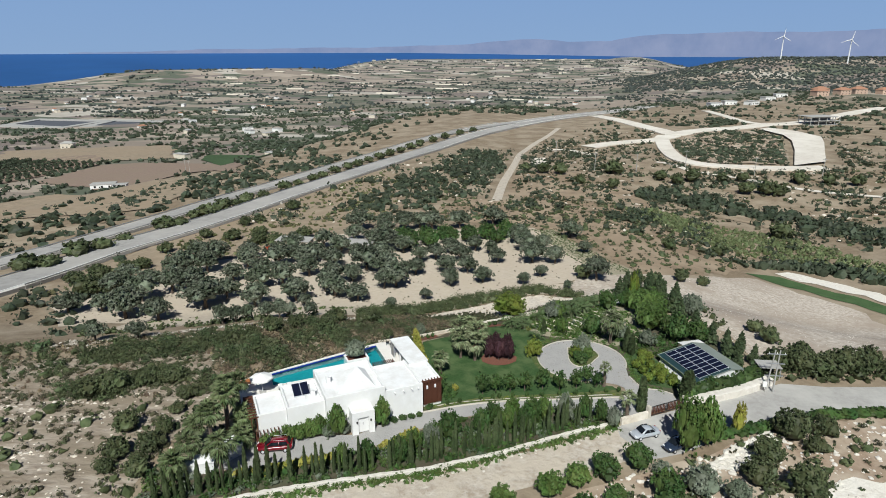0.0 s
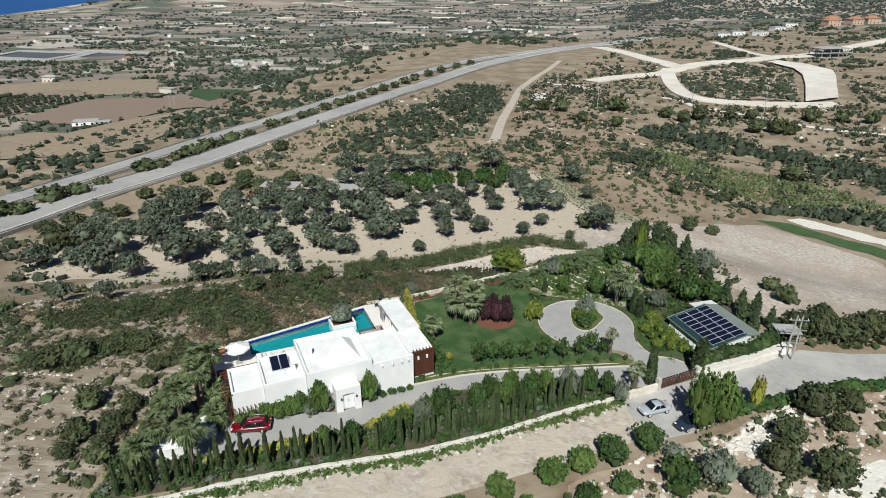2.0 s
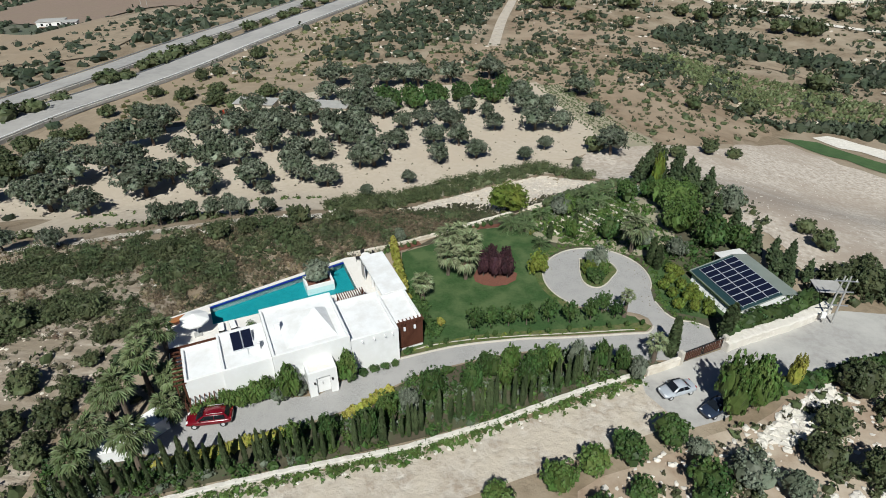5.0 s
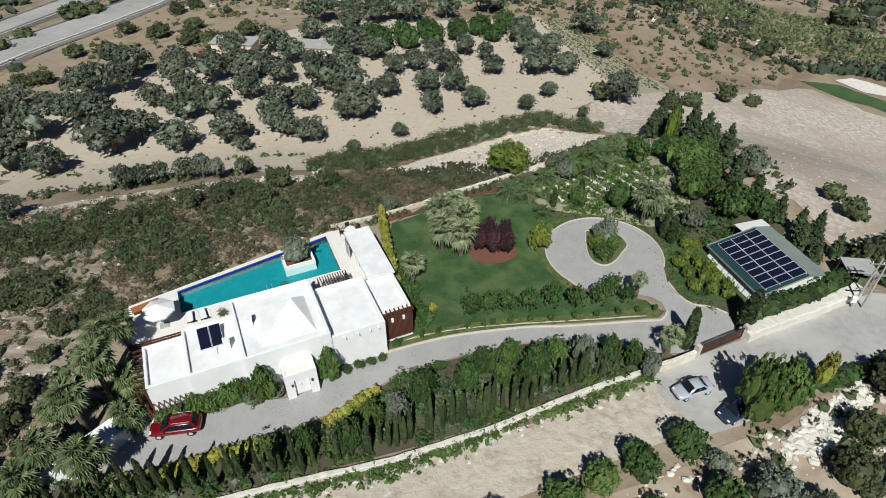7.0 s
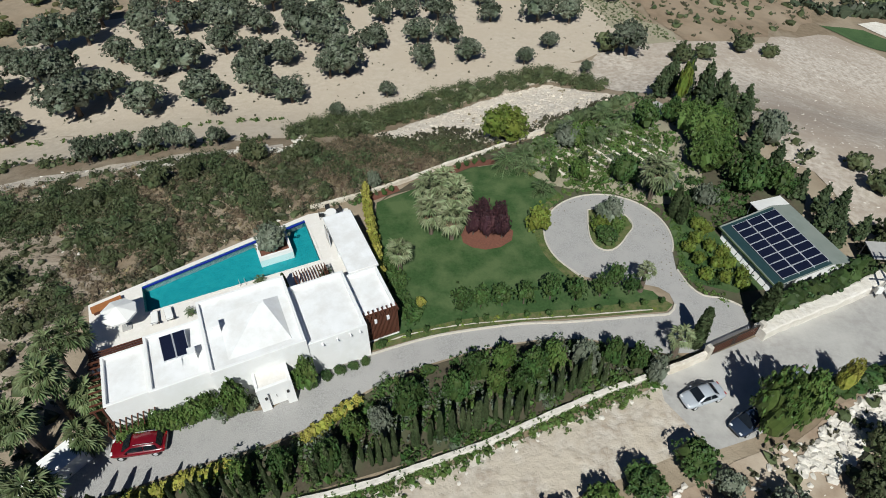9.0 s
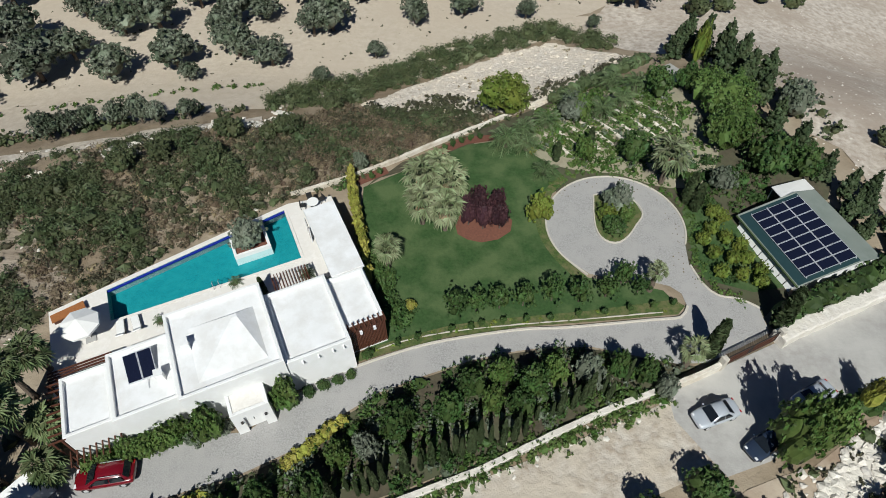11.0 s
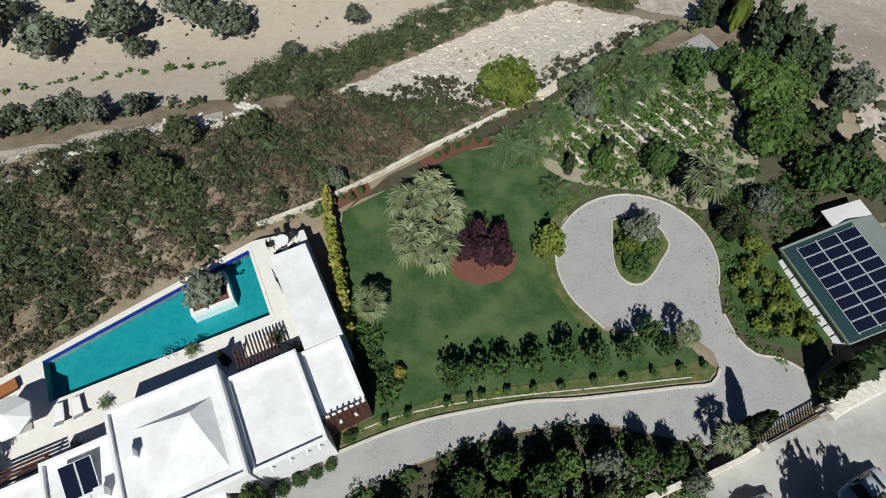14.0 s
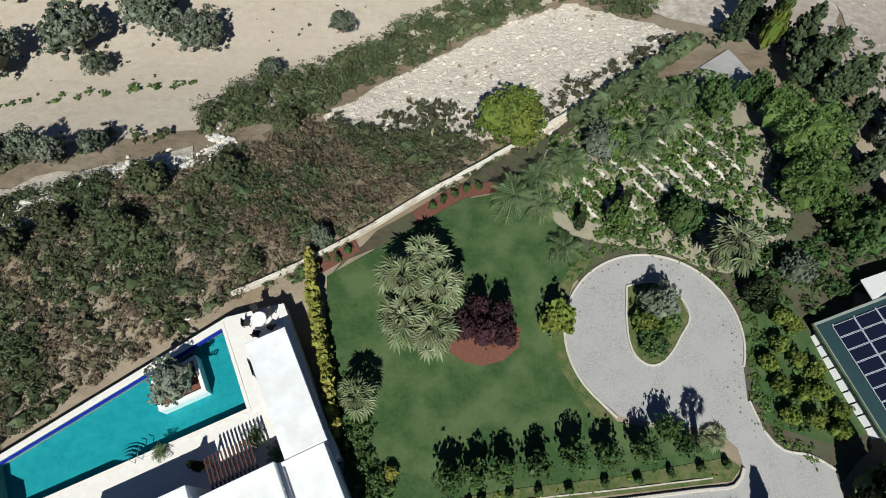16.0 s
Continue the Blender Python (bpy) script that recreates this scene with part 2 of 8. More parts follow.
def ground_material():
    """Dry hillside close by, a patchwork of small fields on the far plain, in colours tinted for haze."""
    m = mat("dry_hillside", (0.26, 0.20, 0.135), (0.19, 0.145, 0.095), 0.9, 0.95, 0.5, c=(0.34, 0.28, 0.205), big=0.09)
    nt = m.node_tree
    n, ln = nt.nodes, nt.links
    p = n["Principled BSDF"]
    near = p.inputs["Base Color"].links[0].from_socket
    geo = n.new("ShaderNodeNewGeometry")
    mp = n.new("ShaderNodeMapping")
    mp.inputs["Rotation"].default_value = (0, 0, 0.35)
    mp.inputs["Scale"].default_value = (0.0085, 0.0165, 0.0)
    ln.new(geo.outputs["Position"], mp.inputs[0])
    vor = n.new("ShaderNodeTexVoronoi")
    vor.distance = "CHEBYCHEV"
    vor.inputs["Scale"].default_value = 1.0
    vor.inputs["Randomness"].default_value = 0.85
    ln.new(mp.outputs[0], vor.inputs["Vector"])
    sep = n.new("ShaderNodeSeparateColor")
    ln.new(vor.outputs["Color"], sep.inputs[0])
    ramp = n.new("ShaderNodeValToRGB")
    ramp.color_ramp.interpolation = "CONSTANT"
    # Field colours are greyed and blued, so distance haze is painted into them.
    stops = ((0.0, (0.30, 0.25, 0.20)), (0.16, (0.20, 0.165, 0.145)), (0.30, (0.105, 0.12, 0.085)), (0.44, (0.36, 0.305, 0.245)),
             (0.57, (0.10, 0.115, 0.078)), (0.70, (0.255, 0.21, 0.17)), (0.82, (0.16, 0.155, 0.115)), (0.92, (0.46, 0.42, 0.36)))
    while len(ramp.color_ramp.elements) < len(stops):
        ramp.color_ramp.elements.new(0.5)
    for e, (at, col) in zip(ramp.color_ramp.elements, stops):
        e.position, e.color = at, (*col, 1)
    ln.new(sep.outputs[0], ramp.inputs[0])
    tex = n.new("ShaderNodeTexNoise")
    tex.inputs["Scale"].default_value = 0.03
    tex.inputs["Detail"].default_value = 8
    ln.new(geo.outputs["Position"], tex.inputs["Vector"])
    soft = n.new("ShaderNodeMix")
    soft.data_type = "RGBA"
    soft.inputs[7].default_value = (0.21, 0.18, 0.14, 1)
    r = n.new("ShaderNodeMapRange")
    r.inputs[1].default_value, r.inputs[2].default_value = 0.48, 0.95
    ln.new(tex.outputs[0], r.inputs[0])
    ln.new(r.outputs[0], soft.inputs[0])
    ln.new(ramp.outputs[0], soft.inputs[6])
    # The plain lies lower than the hillside.
    xyz = n.new("ShaderNodeSeparateXYZ")
    ln.new(geo.outputs["Position"], xyz.inputs[0])
    low = n.new("ShaderNodeMapRange")
    low.inputs[1].default_value, low.inputs[2].default_value = -20, -36
    ln.new(xyz.outputs[2], low.inputs[0])
    both = n.new("ShaderNodeMix")
    both.data_type = "RGBA"
    out_there = n.new("ShaderNodeMapRange")
    out_there.inputs[1].default_value, out_there.inputs[2].default_value = 650, 900
    ln.new(xyz.outputs[1], out_there.inputs[0])
    either = n.new("ShaderNodeMath")
    either.operation = "MAXIMUM"
    ln.new(low.outputs[0], either.inputs[0])
    ln.new(out_there.outputs[0], either.inputs[1])
    ln.new(either.outputs[0], both.inputs[0])
    ln.new(near, both.inputs[6])
    ln.new(soft.outputs[2], both.inputs[7])
    ln.new(both.outputs[2], p.inputs["Base Color"])
    return m


def water_material():
    m = bpy.data.materials.new("pool_water")
    m.use_nodes = True
    n, ln = m.node_tree.nodes, m.node_tree.links
    n.remove(n["Principled BSDF"])
    clear, gloss, mx, fr = (n.new("ShaderNodeBsdf" + k) if k in ("Transparent", "Glossy") else n.new("ShaderNode" + k)
                            for k in ("Transparent", "Glossy", "MixShader", "Fresnel"))
    clear.inputs[0].default_value = (0.72, 0.93, 0.95, 1)
    gloss.inputs["Roughness"].default_value = 0.08
    fr.inputs[0].default_value = 1.33
    nz, bp = n.new("ShaderNodeTexNoise"), n.new("ShaderNodeBump")
    nz.inputs["Scale"].default_value = 3.5
    nz.inputs["Detail"].default_value = 3
    bp.inputs["Strength"].default_value = 0.5
    geo = n.new("ShaderNodeNewGeometry")
    ln.new(geo.outputs["Position"], nz.inputs["Vector"])
    ln.new(nz.outputs[0], bp.inputs["Height"])
    ln.new(bp.outputs[0], gloss.inputs["Normal"])
    ln.new(fr.outputs[0], mx.inputs[0])
    ln.new(clear.outputs[0], mx.inputs[1])
    ln.new(gloss.outputs[0], mx.inputs[2])
    ln.new(mx.outputs[0], n["Material Output"].inputs[0])
    return m


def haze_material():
    """Distant mountains far behind everything: a plain backdrop, the air's haze painted in as blue emission."""
    m = mat("hazed_mountain", (0.035, 0.035, 0.045), (0.012, 0.016, 0.025), 0.012, 1.0, c=(0.06, 0.055, 0.06), big=0.3)
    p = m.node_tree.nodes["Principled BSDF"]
    # The rock itself doesn't glow: this emission imitates the haze before it.
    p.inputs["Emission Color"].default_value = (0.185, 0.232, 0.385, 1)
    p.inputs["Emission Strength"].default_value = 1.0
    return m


def air_material():
    """Plain clear sky, a little paler at the horizon."""
    m = bpy.data.materials.new("clear_sky")
    m.use_nodes = True
    n, ln = m.node_tree.nodes, m.node_tree.links
    p = n["Principled BSDF"]
    p.inputs["Base Color"].default_value = (0, 0, 0, 1)
    p.inputs["Specular IOR Level"].default_value = 0
    geo, xyz, mr, mx = (n.new("ShaderNode" + k) for k in ("NewGeometry", "SeparateXYZ", "MapRange", "Mix"))
    mx.data_type = "RGBA"
    mr.inputs[1].default_value, mr.inputs[2].default_value = 0, 700
    mx.inputs[6].default_value, mx.inputs[7].default_value = (0.262, 0.375, 0.585, 1), (0.215, 0.335, 0.585, 1)
    ln.new(geo.outputs["Position"], xyz.inputs[0])
    ln.new(xyz.outputs[2], mr.inputs[0])
    ln.new(mr.outputs[0], mx.inputs[0])
    ln.new(mx.outputs[2], p.inputs["Emission Color"])
    p.inputs["Emission Strength"].default_value = 1.0
    return m


AIR = air_material()
GROUND, WATER, HAZE = ground_material(), water_material(), haze_material()
SEA = mat("sea", (0.024, 0.085, 0.24), (0.020, 0.072, 0.205), 0.002, 0.9, c=(0.028, 0.095, 0.26), spec=0.1)

# ---- lie of the land ----
def sm(v):
    v = np.clip(v, 0.0, 1.0)
    return v * v * (3 - 2 * v)


def height(x, y):
    """The land's height: a level spur for the villa, falling to orchards, a valley, the plain and the coast."""
    x, y = np.asarray(x, float), np.asarray(y, float)
    edge = 43 + 0.45 * np.clip(x + 5, 0, 40) - 0.25 * np.clip(-x - 25, 0, 50)
    d = y - edge
    near = 0.3 + 0.8 * sm((4 - x) / 20) - 1.2 * sm((-x - 28) / 30)
    near = near - 5.4 * sm(d / 30) - 0.036 * np.clip(d - 30, 0, 260)
    near = near - 7.0 * sm((x - 36) / 45) * sm((y - 42) / 40) * (1 - sm((y - 180) / 120))
    near = near - 1.0 * np.exp(-(((x - 38.5) / 5) ** 2 + ((y - 41.8) / 6) ** 2))
    near = near - 0.06 * np.clip(-x - 50, 0, 100) * sm((y - 40) / 60)
    r = np.hypot(x, y + 42)
    b = np.degrees(np.arctan2(x, y + 42.0))
    plain = -38 - 0.055 * np.clip(r - 400, -100, 900) - 0.004 * np.clip(r - 1300, 0, 4000)
    west = sm((-x - 175 + 0.20 * (y - 130)) / 110) * sm((y - 60) / 120)
    far = sm((r - 480) / 900) * sm((0.30 * y + 120 - x) / (0.25 * np.abs(y) + 120))
    w = np.maximum(west, far)
    h = near * (1 - w) + plain * w - sm((r - 1000) / 500) * (1 - w) * 55
    ahead = sm((y - 200) / 400)
    h = h + 81 * sm((x - 170) / 690) * np.exp(-((y - 2250) / 290) ** 2) * ahead
    h = h + 50 * np.exp(-((r - 3050) / 330) ** 2) * sm((b + 39) / 7) * (1 - sm((b + 19) / 6)) * ahead
    h = h + 70 * sm((r - 2300) / 2200) * sm((b + 20) / 8) * (1 - sm((b - 9) / 6)) * ahead
    return h

# ---- mesh helpers ----
class Shape:
    """Collects vertices and faces of one mesh."""

    def __init__(self):
        self.v, self.f = [], []

    def add(self, verts, faces):
        k = len(self.v)
        self.v += [tuple(p) for p in verts]
        self.f += [tuple(i + k for i in q) for q in faces]
        return self

    def box(self, x0, y0, z0, x1, y1, z1, cut=0.0):
        """A block whose upper edges are chamfered by cut."""
        if cut <= 0:
            p = [(x0, y0, z0), (x1, y0, z0), (x1, y1, z0), (x0, y1, z0), (x0, y0, z1), (x1, y0, z1), (x1, y1, z1), (x0, y1, z1)]
            return self.add(p, [(0, 3, 2, 1), (4, 5, 6, 7), (0, 1, 5, 4), (1, 2, 6, 5), (2, 3, 7, 6), (3, 0, 4, 7)])
        c = cut
        p = [(x0, y0, z0), (x1, y0, z0), (x1, y1, z0), (x0, y1, z0), (x0, y0, z1 - c), (x1, y0, z1 - c), (x1, y1, z1 - c),
             (x0, y1, z1 - c), (x0 + c, y0 + c, z1), (x1 - c, y0 + c, z1), (x1 - c, y1 - c, z1), (x0 + c, y1 - c, z1)]
        side = [(a, (a + 1) % 4, (a + 1) % 4 + 4, a + 4) for a in range(4)]
        return self.add(p, [(0, 3, 2, 1), (8, 9, 10, 11)] + side + [(a + 4, (a + 1) % 4 + 4, (a + 1) % 4 + 8, a + 8) for a in range(4)])

    def tube(self, a, b, ra, rb=None, n=8, cap=True):
        a, b = Vector(a), Vector(b)
        rb = ra if rb is None else rb
        q = (b - a).to_track_quat("Z", "Y")
        ring = [q @ Vector((math.cos(6.28319 * i / n), math.sin(6.28319 * i / n), 0)) for i in range(n)]
        p = [a + r * ra for r in ring] + [b + r * rb for r in ring]
        f = [(i, (i + 1) % n, (i + 1) % n + n, i + n) for i in range(n)]
        if cap:
            f += [tuple(range(n))[::-1], tuple(range(n, 2 * n))]
        return self.add(p, f)

    def prism(self, poly, z0, z1):
        n = len(poly)
        p = [(x, y, z0) for x, y in poly] + [(x, y, z1) for x, y in poly]
        return self.add(p, [tuple(range(n))[::-1], tuple(range(n, 2 * n))] + [(i, (i + 1) % n, (i + 1) % n + n, i + n) for i in range(n)])

    def loft(self, rings, cap=True):
        n = len(rings[0])
        p = [q for r in rings for q in r]
        f = [(k * n + i, k * n + (i + 1) % n, (k + 1) * n + (i + 1) % n, (k + 1) * n + i) for k in range(len(rings) - 1) for i in range(n)]
        if cap:
            f += [tuple(range(n))[::-1], tuple(range(len(p) - n, len(p)))]
        return self.add(p, f)

    def mesh(self, name, material, smooth=False):
        me = bpy.data.meshes.new(name)
        me.from_pydata(self.v, [], self.f)
        me.materials.append(material)
        if smooth:
            me.polygons.foreach_set("use_smooth", [True] * len(me.polygons))
        me.update()
        return me


def quick_mesh(name, v, f, material, smooth=False):
    """A mesh from arrays of vertices and of faces that all have as many corners."""
    v, f = np.asarray(v, np.float32), np.asarray(f, np.int32)
    me = bpy.data.meshes.new(name)
    k = f.shape[1]
    me.vertices.add(len(v))
    me.vertices.foreach_set("co", v.ravel())
    me.loops.add(f.size)
    me.loops.foreach_set("vertex_index", f.ravel())
    me.polygons.add(len(f))
    me.polygons.foreach_set("loop_start", np.arange(0, f.size, k, dtype=np.int32))
    me.polygons.foreach_set("use_smooth", np.full(len(f), smooth))
    me.materials.append(material)
    me.update(calc_edges=True)
    return me


def thing(name, m, label, category, group="", kind=""):
    ob = new(name)
    ob.empty_display_size = 0.3
    ob.matrix_basis = m
    return tagged(ob, label, category, group, kind)


def part(name, me, parent, label="", m=None):
    ob = new(name, me)
    ob.parent = parent
    if m is not None:
        ob.matrix_basis = m
    if label:
        tagged(ob, label)
    return ob


def setting(name, me, label, category, kind="structure", group=""):
    return tagged(new(name, me), label, category, group, kind)


def ragged(poly, step):
    """The outline with an uneven edge."""
    rng = np.random.default_rng(int(abs(poly[0][0]) * 10))
    out = []
    for a, b in zip(poly, list(poly[1:]) + [poly[0]]):
        a, b = np.array(a, float), np.array(b, float)
        n = max(1, int(np.linalg.norm(b - a) / (step * 1.1)))
        nor = np.array((a[1] - b[1], b[0] - a[0])) / (np.linalg.norm(b - a) + 1e-9)
        out += [tuple(a + (b - a) * i / n + nor * (rng.normal() * step * 0.22 if i else 0)) for i in range(n)]
    return out


def drape(name, poly, material, label, category, dz=0.04, step=1.5, thick=0.0):
    """A sheet with the outline poly that lies on the land."""
    if category in ("field", "orchard soil", "terrace", "rubble", "slope", "rock", "garden"):
        poly = ragged(poly, step)
    bm = bmesh.new()
    bm.faces.new([bm.verts.new((x, y, 0)) for x, y in poly])
    xs, ys = [p[0] for p in poly], [p[1] for p in poly]
    for axis, lo, hi in ((0, min(xs), max(xs)), (1, min(ys), max(ys))):
        count = int((hi - lo) / step)
        for i in range(1, count + 1):
            at = lo + (hi - lo) * i / (count + 1)
            co, no = ((at, 0, 0), (1, 0, 0)) if axis == 0 else ((0, at, 0), (0, 1, 0))
            bmesh.ops.bisect_plane(bm, geom=bm.verts[:] + bm.edges[:] + bm.faces[:], plane_co=co, plane_no=no)
    bmesh.ops.triangulate(bm, faces=bm.faces[:])
    for v in bm.verts:
        v.co.z = float(height(v.co.x, v.co.y)) + dz
    bmesh.ops.recalc_face_normals(bm, faces=bm.faces[:])
    me = bpy.data.meshes.new(name)
    bm.to_mesh(me)
    bm.free()
    me.materials.append(material)
    if me.polygons and me.polygons[0].normal.z < 0:
        me.flip_normals()
    return setting(name, me, label, category)


def smooth_line(pts, step):
    """A Catmull-Rom line through the points, about step metres from vertex to vertex."""
    p = [np.array(q, float) for q in pts]
    p = [2 * p[0] - p[1]] + p + [2 * p[-1] - p[-2]]
    out = []
    for a, b, c, d in zip(p, p[1:], p[2:], p[3:]):
        n = max(2, int(np.linalg.norm(c - b) / step))
        for i in range(n):
            t = i / n
            out.append(0.5 * (2 * b + (c - a) * t + (2 * a - 5 * b + 4 * c - d) * t * t + (3 * b - a - 3 * c + d) * t ** 3))
    return np.array(out + [p[-2]])


def side_of(line):
    d = np.gradient(line, axis=0)
    d /= np.linalg.norm(d, axis=1)[:, None] + 1e-9
    return np.stack([-d[:, 1], d[:, 0]], 1)


def ribbon(name, pts, lo, hi, material, label, category, dz=0.05, step=2.0, drop=0.0):
    """A strip along a line, from lo to hi metres to its left, lying on the land, with edges that go down by drop."""
    line = smooth_line(pts, step)
    nor = side_of(line)
    rows = 5
    offs = np.linspace(lo, hi, rows)
    v, n = [], len(line)
    base = height(line[:, 0] + nor[:, 0] * (lo + hi) / 2, line[:, 1] + nor[:, 1] * (lo + hi) / 2)
    edge = ([lo] if drop else []) + list(offs) + ([hi] if drop else [])
    for k, o in enumerate(edge):
        q = line + nor * o
        z = np.maximum(base, height(q[:, 0], q[:, 1])) + dz
        if drop and k in (0, len(edge) - 1):
            z = z - drop
        v.append(np.stack([q[:, 0], q[:, 1], z], 1))
    m = len(edge)
    f = [((k + 1) * n + i, k * n + i, k * n + i + 1, (k + 1) * n + i + 1) for k in range(m - 1) for i in range(n - 1)]
    f = [q[::-1] for q in f]
    me = quick_mesh(name, np.concatenate(v), f, material)
    if me.polygons[len(me.polygons) // 2].normal.z < 0:
        me.flip_normals()
    return setting(name, me, label, category)


def kerb(name, pts, wide, tall, material, label, step=1.0, closed=False):
    """A raised border along a line."""
    line = smooth_line(list(pts) + ([pts[0]] if closed else []), step)
    nor = side_of(line)
    z = height(line[:, 0], line[:, 1])
    prof = ((-0.5, -0.15), (-0.5, 0.85), (-0.35, 1.0), (0.35, 1.0), (0.5, 0.85), (0.5, -0.15))
    rings = [[(p[0] + q[0] * a * wide, p[1] + q[1] * a * wide, h + b * tall) for a, b in prof] for p, q, h in zip(line, nor, z)]
    return setting(name, Shape().loft(rings).mesh(name, material), label, "kerb")


def inside(poly, x, y):
    hit = np.zeros(len(x), bool)
    for (ax, ay), (bx, by) in zip(poly, list(poly[1:]) + [poly[0]]):
        if ay != by:
            hit ^= ((ay > y) != (by > y)) & (x < (bx - ax) * (y - ay) / (by - ay) + ax)
    return hit


def spots(poly, count, rng, without=()):
    """Random places inside poly and outside all the others."""
    xs, ys = [p[0] for p in poly], [p[1] for p in poly]
    x, y = rng.uniform(min(xs), max(xs), count * 3), rng.uniform(min(ys), max(ys), count * 3)
    ok = inside(poly, x, y)
    for other in without:
        ok &= ~inside(other, x, y)
    return np.stack([x[ok][:count], y[ok][:count]], 1)


# ---- foliage ----
def leaves(centres, radii, count, size, rng, flat=0.4, shell=0.45, per=15):
    """Small four-cornered leaf sprays, gathered into tufts that stand out of ellipsoids and leave gaps between them."""
    centres, radii = np.asarray(centres, float), np.asarray(radii, float)
    w = (radii[:, 0] * radii[:, 2]) ** 1.0
    m = max(8, count // per)
    pick = rng.choice(len(centres), m, p=w / w.sum())
    d = rng.normal(size=(m, 3))
    d[:, 2] = np.where(d[:, 2] < -0.6, -d[:, 2], d[:, 2])
    d /= np.linalg.norm(d, axis=1)[:, None]
    r = 1 - shell * 0.55 * rng.random(m) + 0.20 * rng.random(m) ** 2
    tuft = centres[pick] + d * radii[pick] * r[:, None]
    wide = radii[pick].mean(1) * rng.uniform(0.11, 0.25, m)
    own = rng.integers(0, m, count)
    e = rng.normal(size=(count, 3)) + (0, 0, 0.35)
    e = e + d[own] * 0.8
    e /= np.linalg.norm(e, axis=1)[:, None]
    p = tuft[own] + e * (wide[own] * rng.uniform(0.55, 1.15, count))[:, None]
    nrm = e * (0.5 + flat) + rng.normal(size=(count, 3)) * 0.36 + (0, 0, 0.15)
    nrm /= np.linalg.norm(nrm, axis=1)[:, None]
    a = np.cross(nrm, rng.normal(size=(count, 3)))
    a /= np.linalg.norm(a, axis=1)[:, None] + 1e-9
    b = np.cross(nrm, a)
    s = size * rng.uniform(0.7, 1.5, count)[:, None]
    a, b = a * s, b * s * 0.6
    v = np.stack([p - a, p - b * 0.9, p + a, p + b], 1).reshape(-1, 3)
    return v, np.arange(count * 4).reshape(-1, 4)


def ico(sub):
    bm = bmesh.new()
    bmesh.ops.create_icosphere(bm, subdivisions=sub, radius=1.0)
    v = np.array([p.co[:] for p in bm.verts])
    f = np.array([[q.index for q in face.verts] for face in bm.faces])
    bm.free()
    return v, f


ICO1, ICO2 = ico(1), ico(2)


def core(centres, radii, rng, scale=0.86):
    """The dense inside of a crown: rough lumps."""
    vs, fs, k = [], [], 0
    for c, r in zip(np.asarray(centres, float), np.asarray(radii, float)):
        v = ICO2[0] * (1 + 0.16 * rng.normal(size=(len(ICO2[0]), 1))) * r * scale + c
        vs.append(v)
        fs.append(ICO2[1] + k)
        k += len(v)
    return np.concatenate(vs), np.concatenate(fs)


def crown_mesh(name, centres, radii, count, size, rng, material, flat=0.4, fill=0.72):
    lv, lf = leaves(centres, radii, count, size, rng, flat)
    cv, cf = core(centres, radii, rng, fill)
    quads = np.concatenate([lf[:, :3], lf[:, [0, 2, 3]]])
    return quick_mesh(name, np.concatenate([lv, cv]), np.concatenate([quads, cf + len(lv)]), material)


def lumps(rng, n, spread, lift, r, squash=0.8):
    """n overlapping lumps of a crown round (0, 0, lift)."""
    c, q = [], []
    for i in range(n):
        a = 6.283 * i / n + rng.uniform(-0.4, 0.4)
        d = spread * rng.uniform(0.35, 1.0) if n > 1 else 0.0
        c.append((d * math.cos(a), d * math.sin(a), lift + rng.uniform(-0.35, 0.35) * spread))
        s = r * rng.uniform(0.75, 1.15)
        q.append((s, s * rng.uniform(0.85, 1.15), s * squash))
    return c, q


def trunk_mesh(name, rng, tall, r, limbs, reach, material):
    """A tapered, slightly bent trunk with limbs."""
    s = Shape()
    bend = Vector((rng.uniform(-0.12, 0.12) * tall, rng.uniform(-0.12, 0.12) * tall, 0))
    mid, top = bend * 0.5 + Vector((0, 0, tall * 0.45)), bend + Vector((0, 0, tall))
    s.tube((0, 0, -0.4), mid, r * 1.25, r * 0.85)
    s.tube(mid, top, r * 0.85, r * 0.6)
    for i in range(limbs):
        a = 6.283 * i / limbs + rng.uniform(-0.4, 0.4)
        end = top + Vector((math.cos(a), math.sin(a), rng.uniform(0.5, 0.95))) * reach
        s.tube(mid.lerp(top, rng.uniform(0.5, 1.0)), end, r * 0.5, r * 0.15, 6)
    return s.mesh(name, material)


RNG = np.random.default_rng(7)


def tree_kind(n, build):
    return [build(np.random.default_rng(100 + i)) for i in range(n)]


def olive_kind(rng):
    c, q = lumps(rng, 6, 0.55, 0.95, 0.52, 0.85)
    c.append((0, 0, 1.2))
    q.append((0.5, 0.5, 0.45))
    return (trunk_mesh("trunk", rng, 0.55, 0.09, 5, 0.5, BARK), crown_mesh("crown", c, q, 3400, 0.052, rng, OLIVE, fill=0.60))


def round_kind(material, squash=0.9, leaf_size=0.056, count=2500, n=6, low=0.62, fill=0.72):
    def build(rng):
        c, q = lumps(rng, n, 0.5, low, 0.55, squash)
        c.append((0, 0, low + 0.2))
        q.append((0.6, 0.6, 0.5))
        return (trunk_mesh("trunk", rng, low, 0.07, 4, 0.3, BARK), crown_mesh("crown", c, q, count, leaf_size, rng, material, fill=fill))
    return build


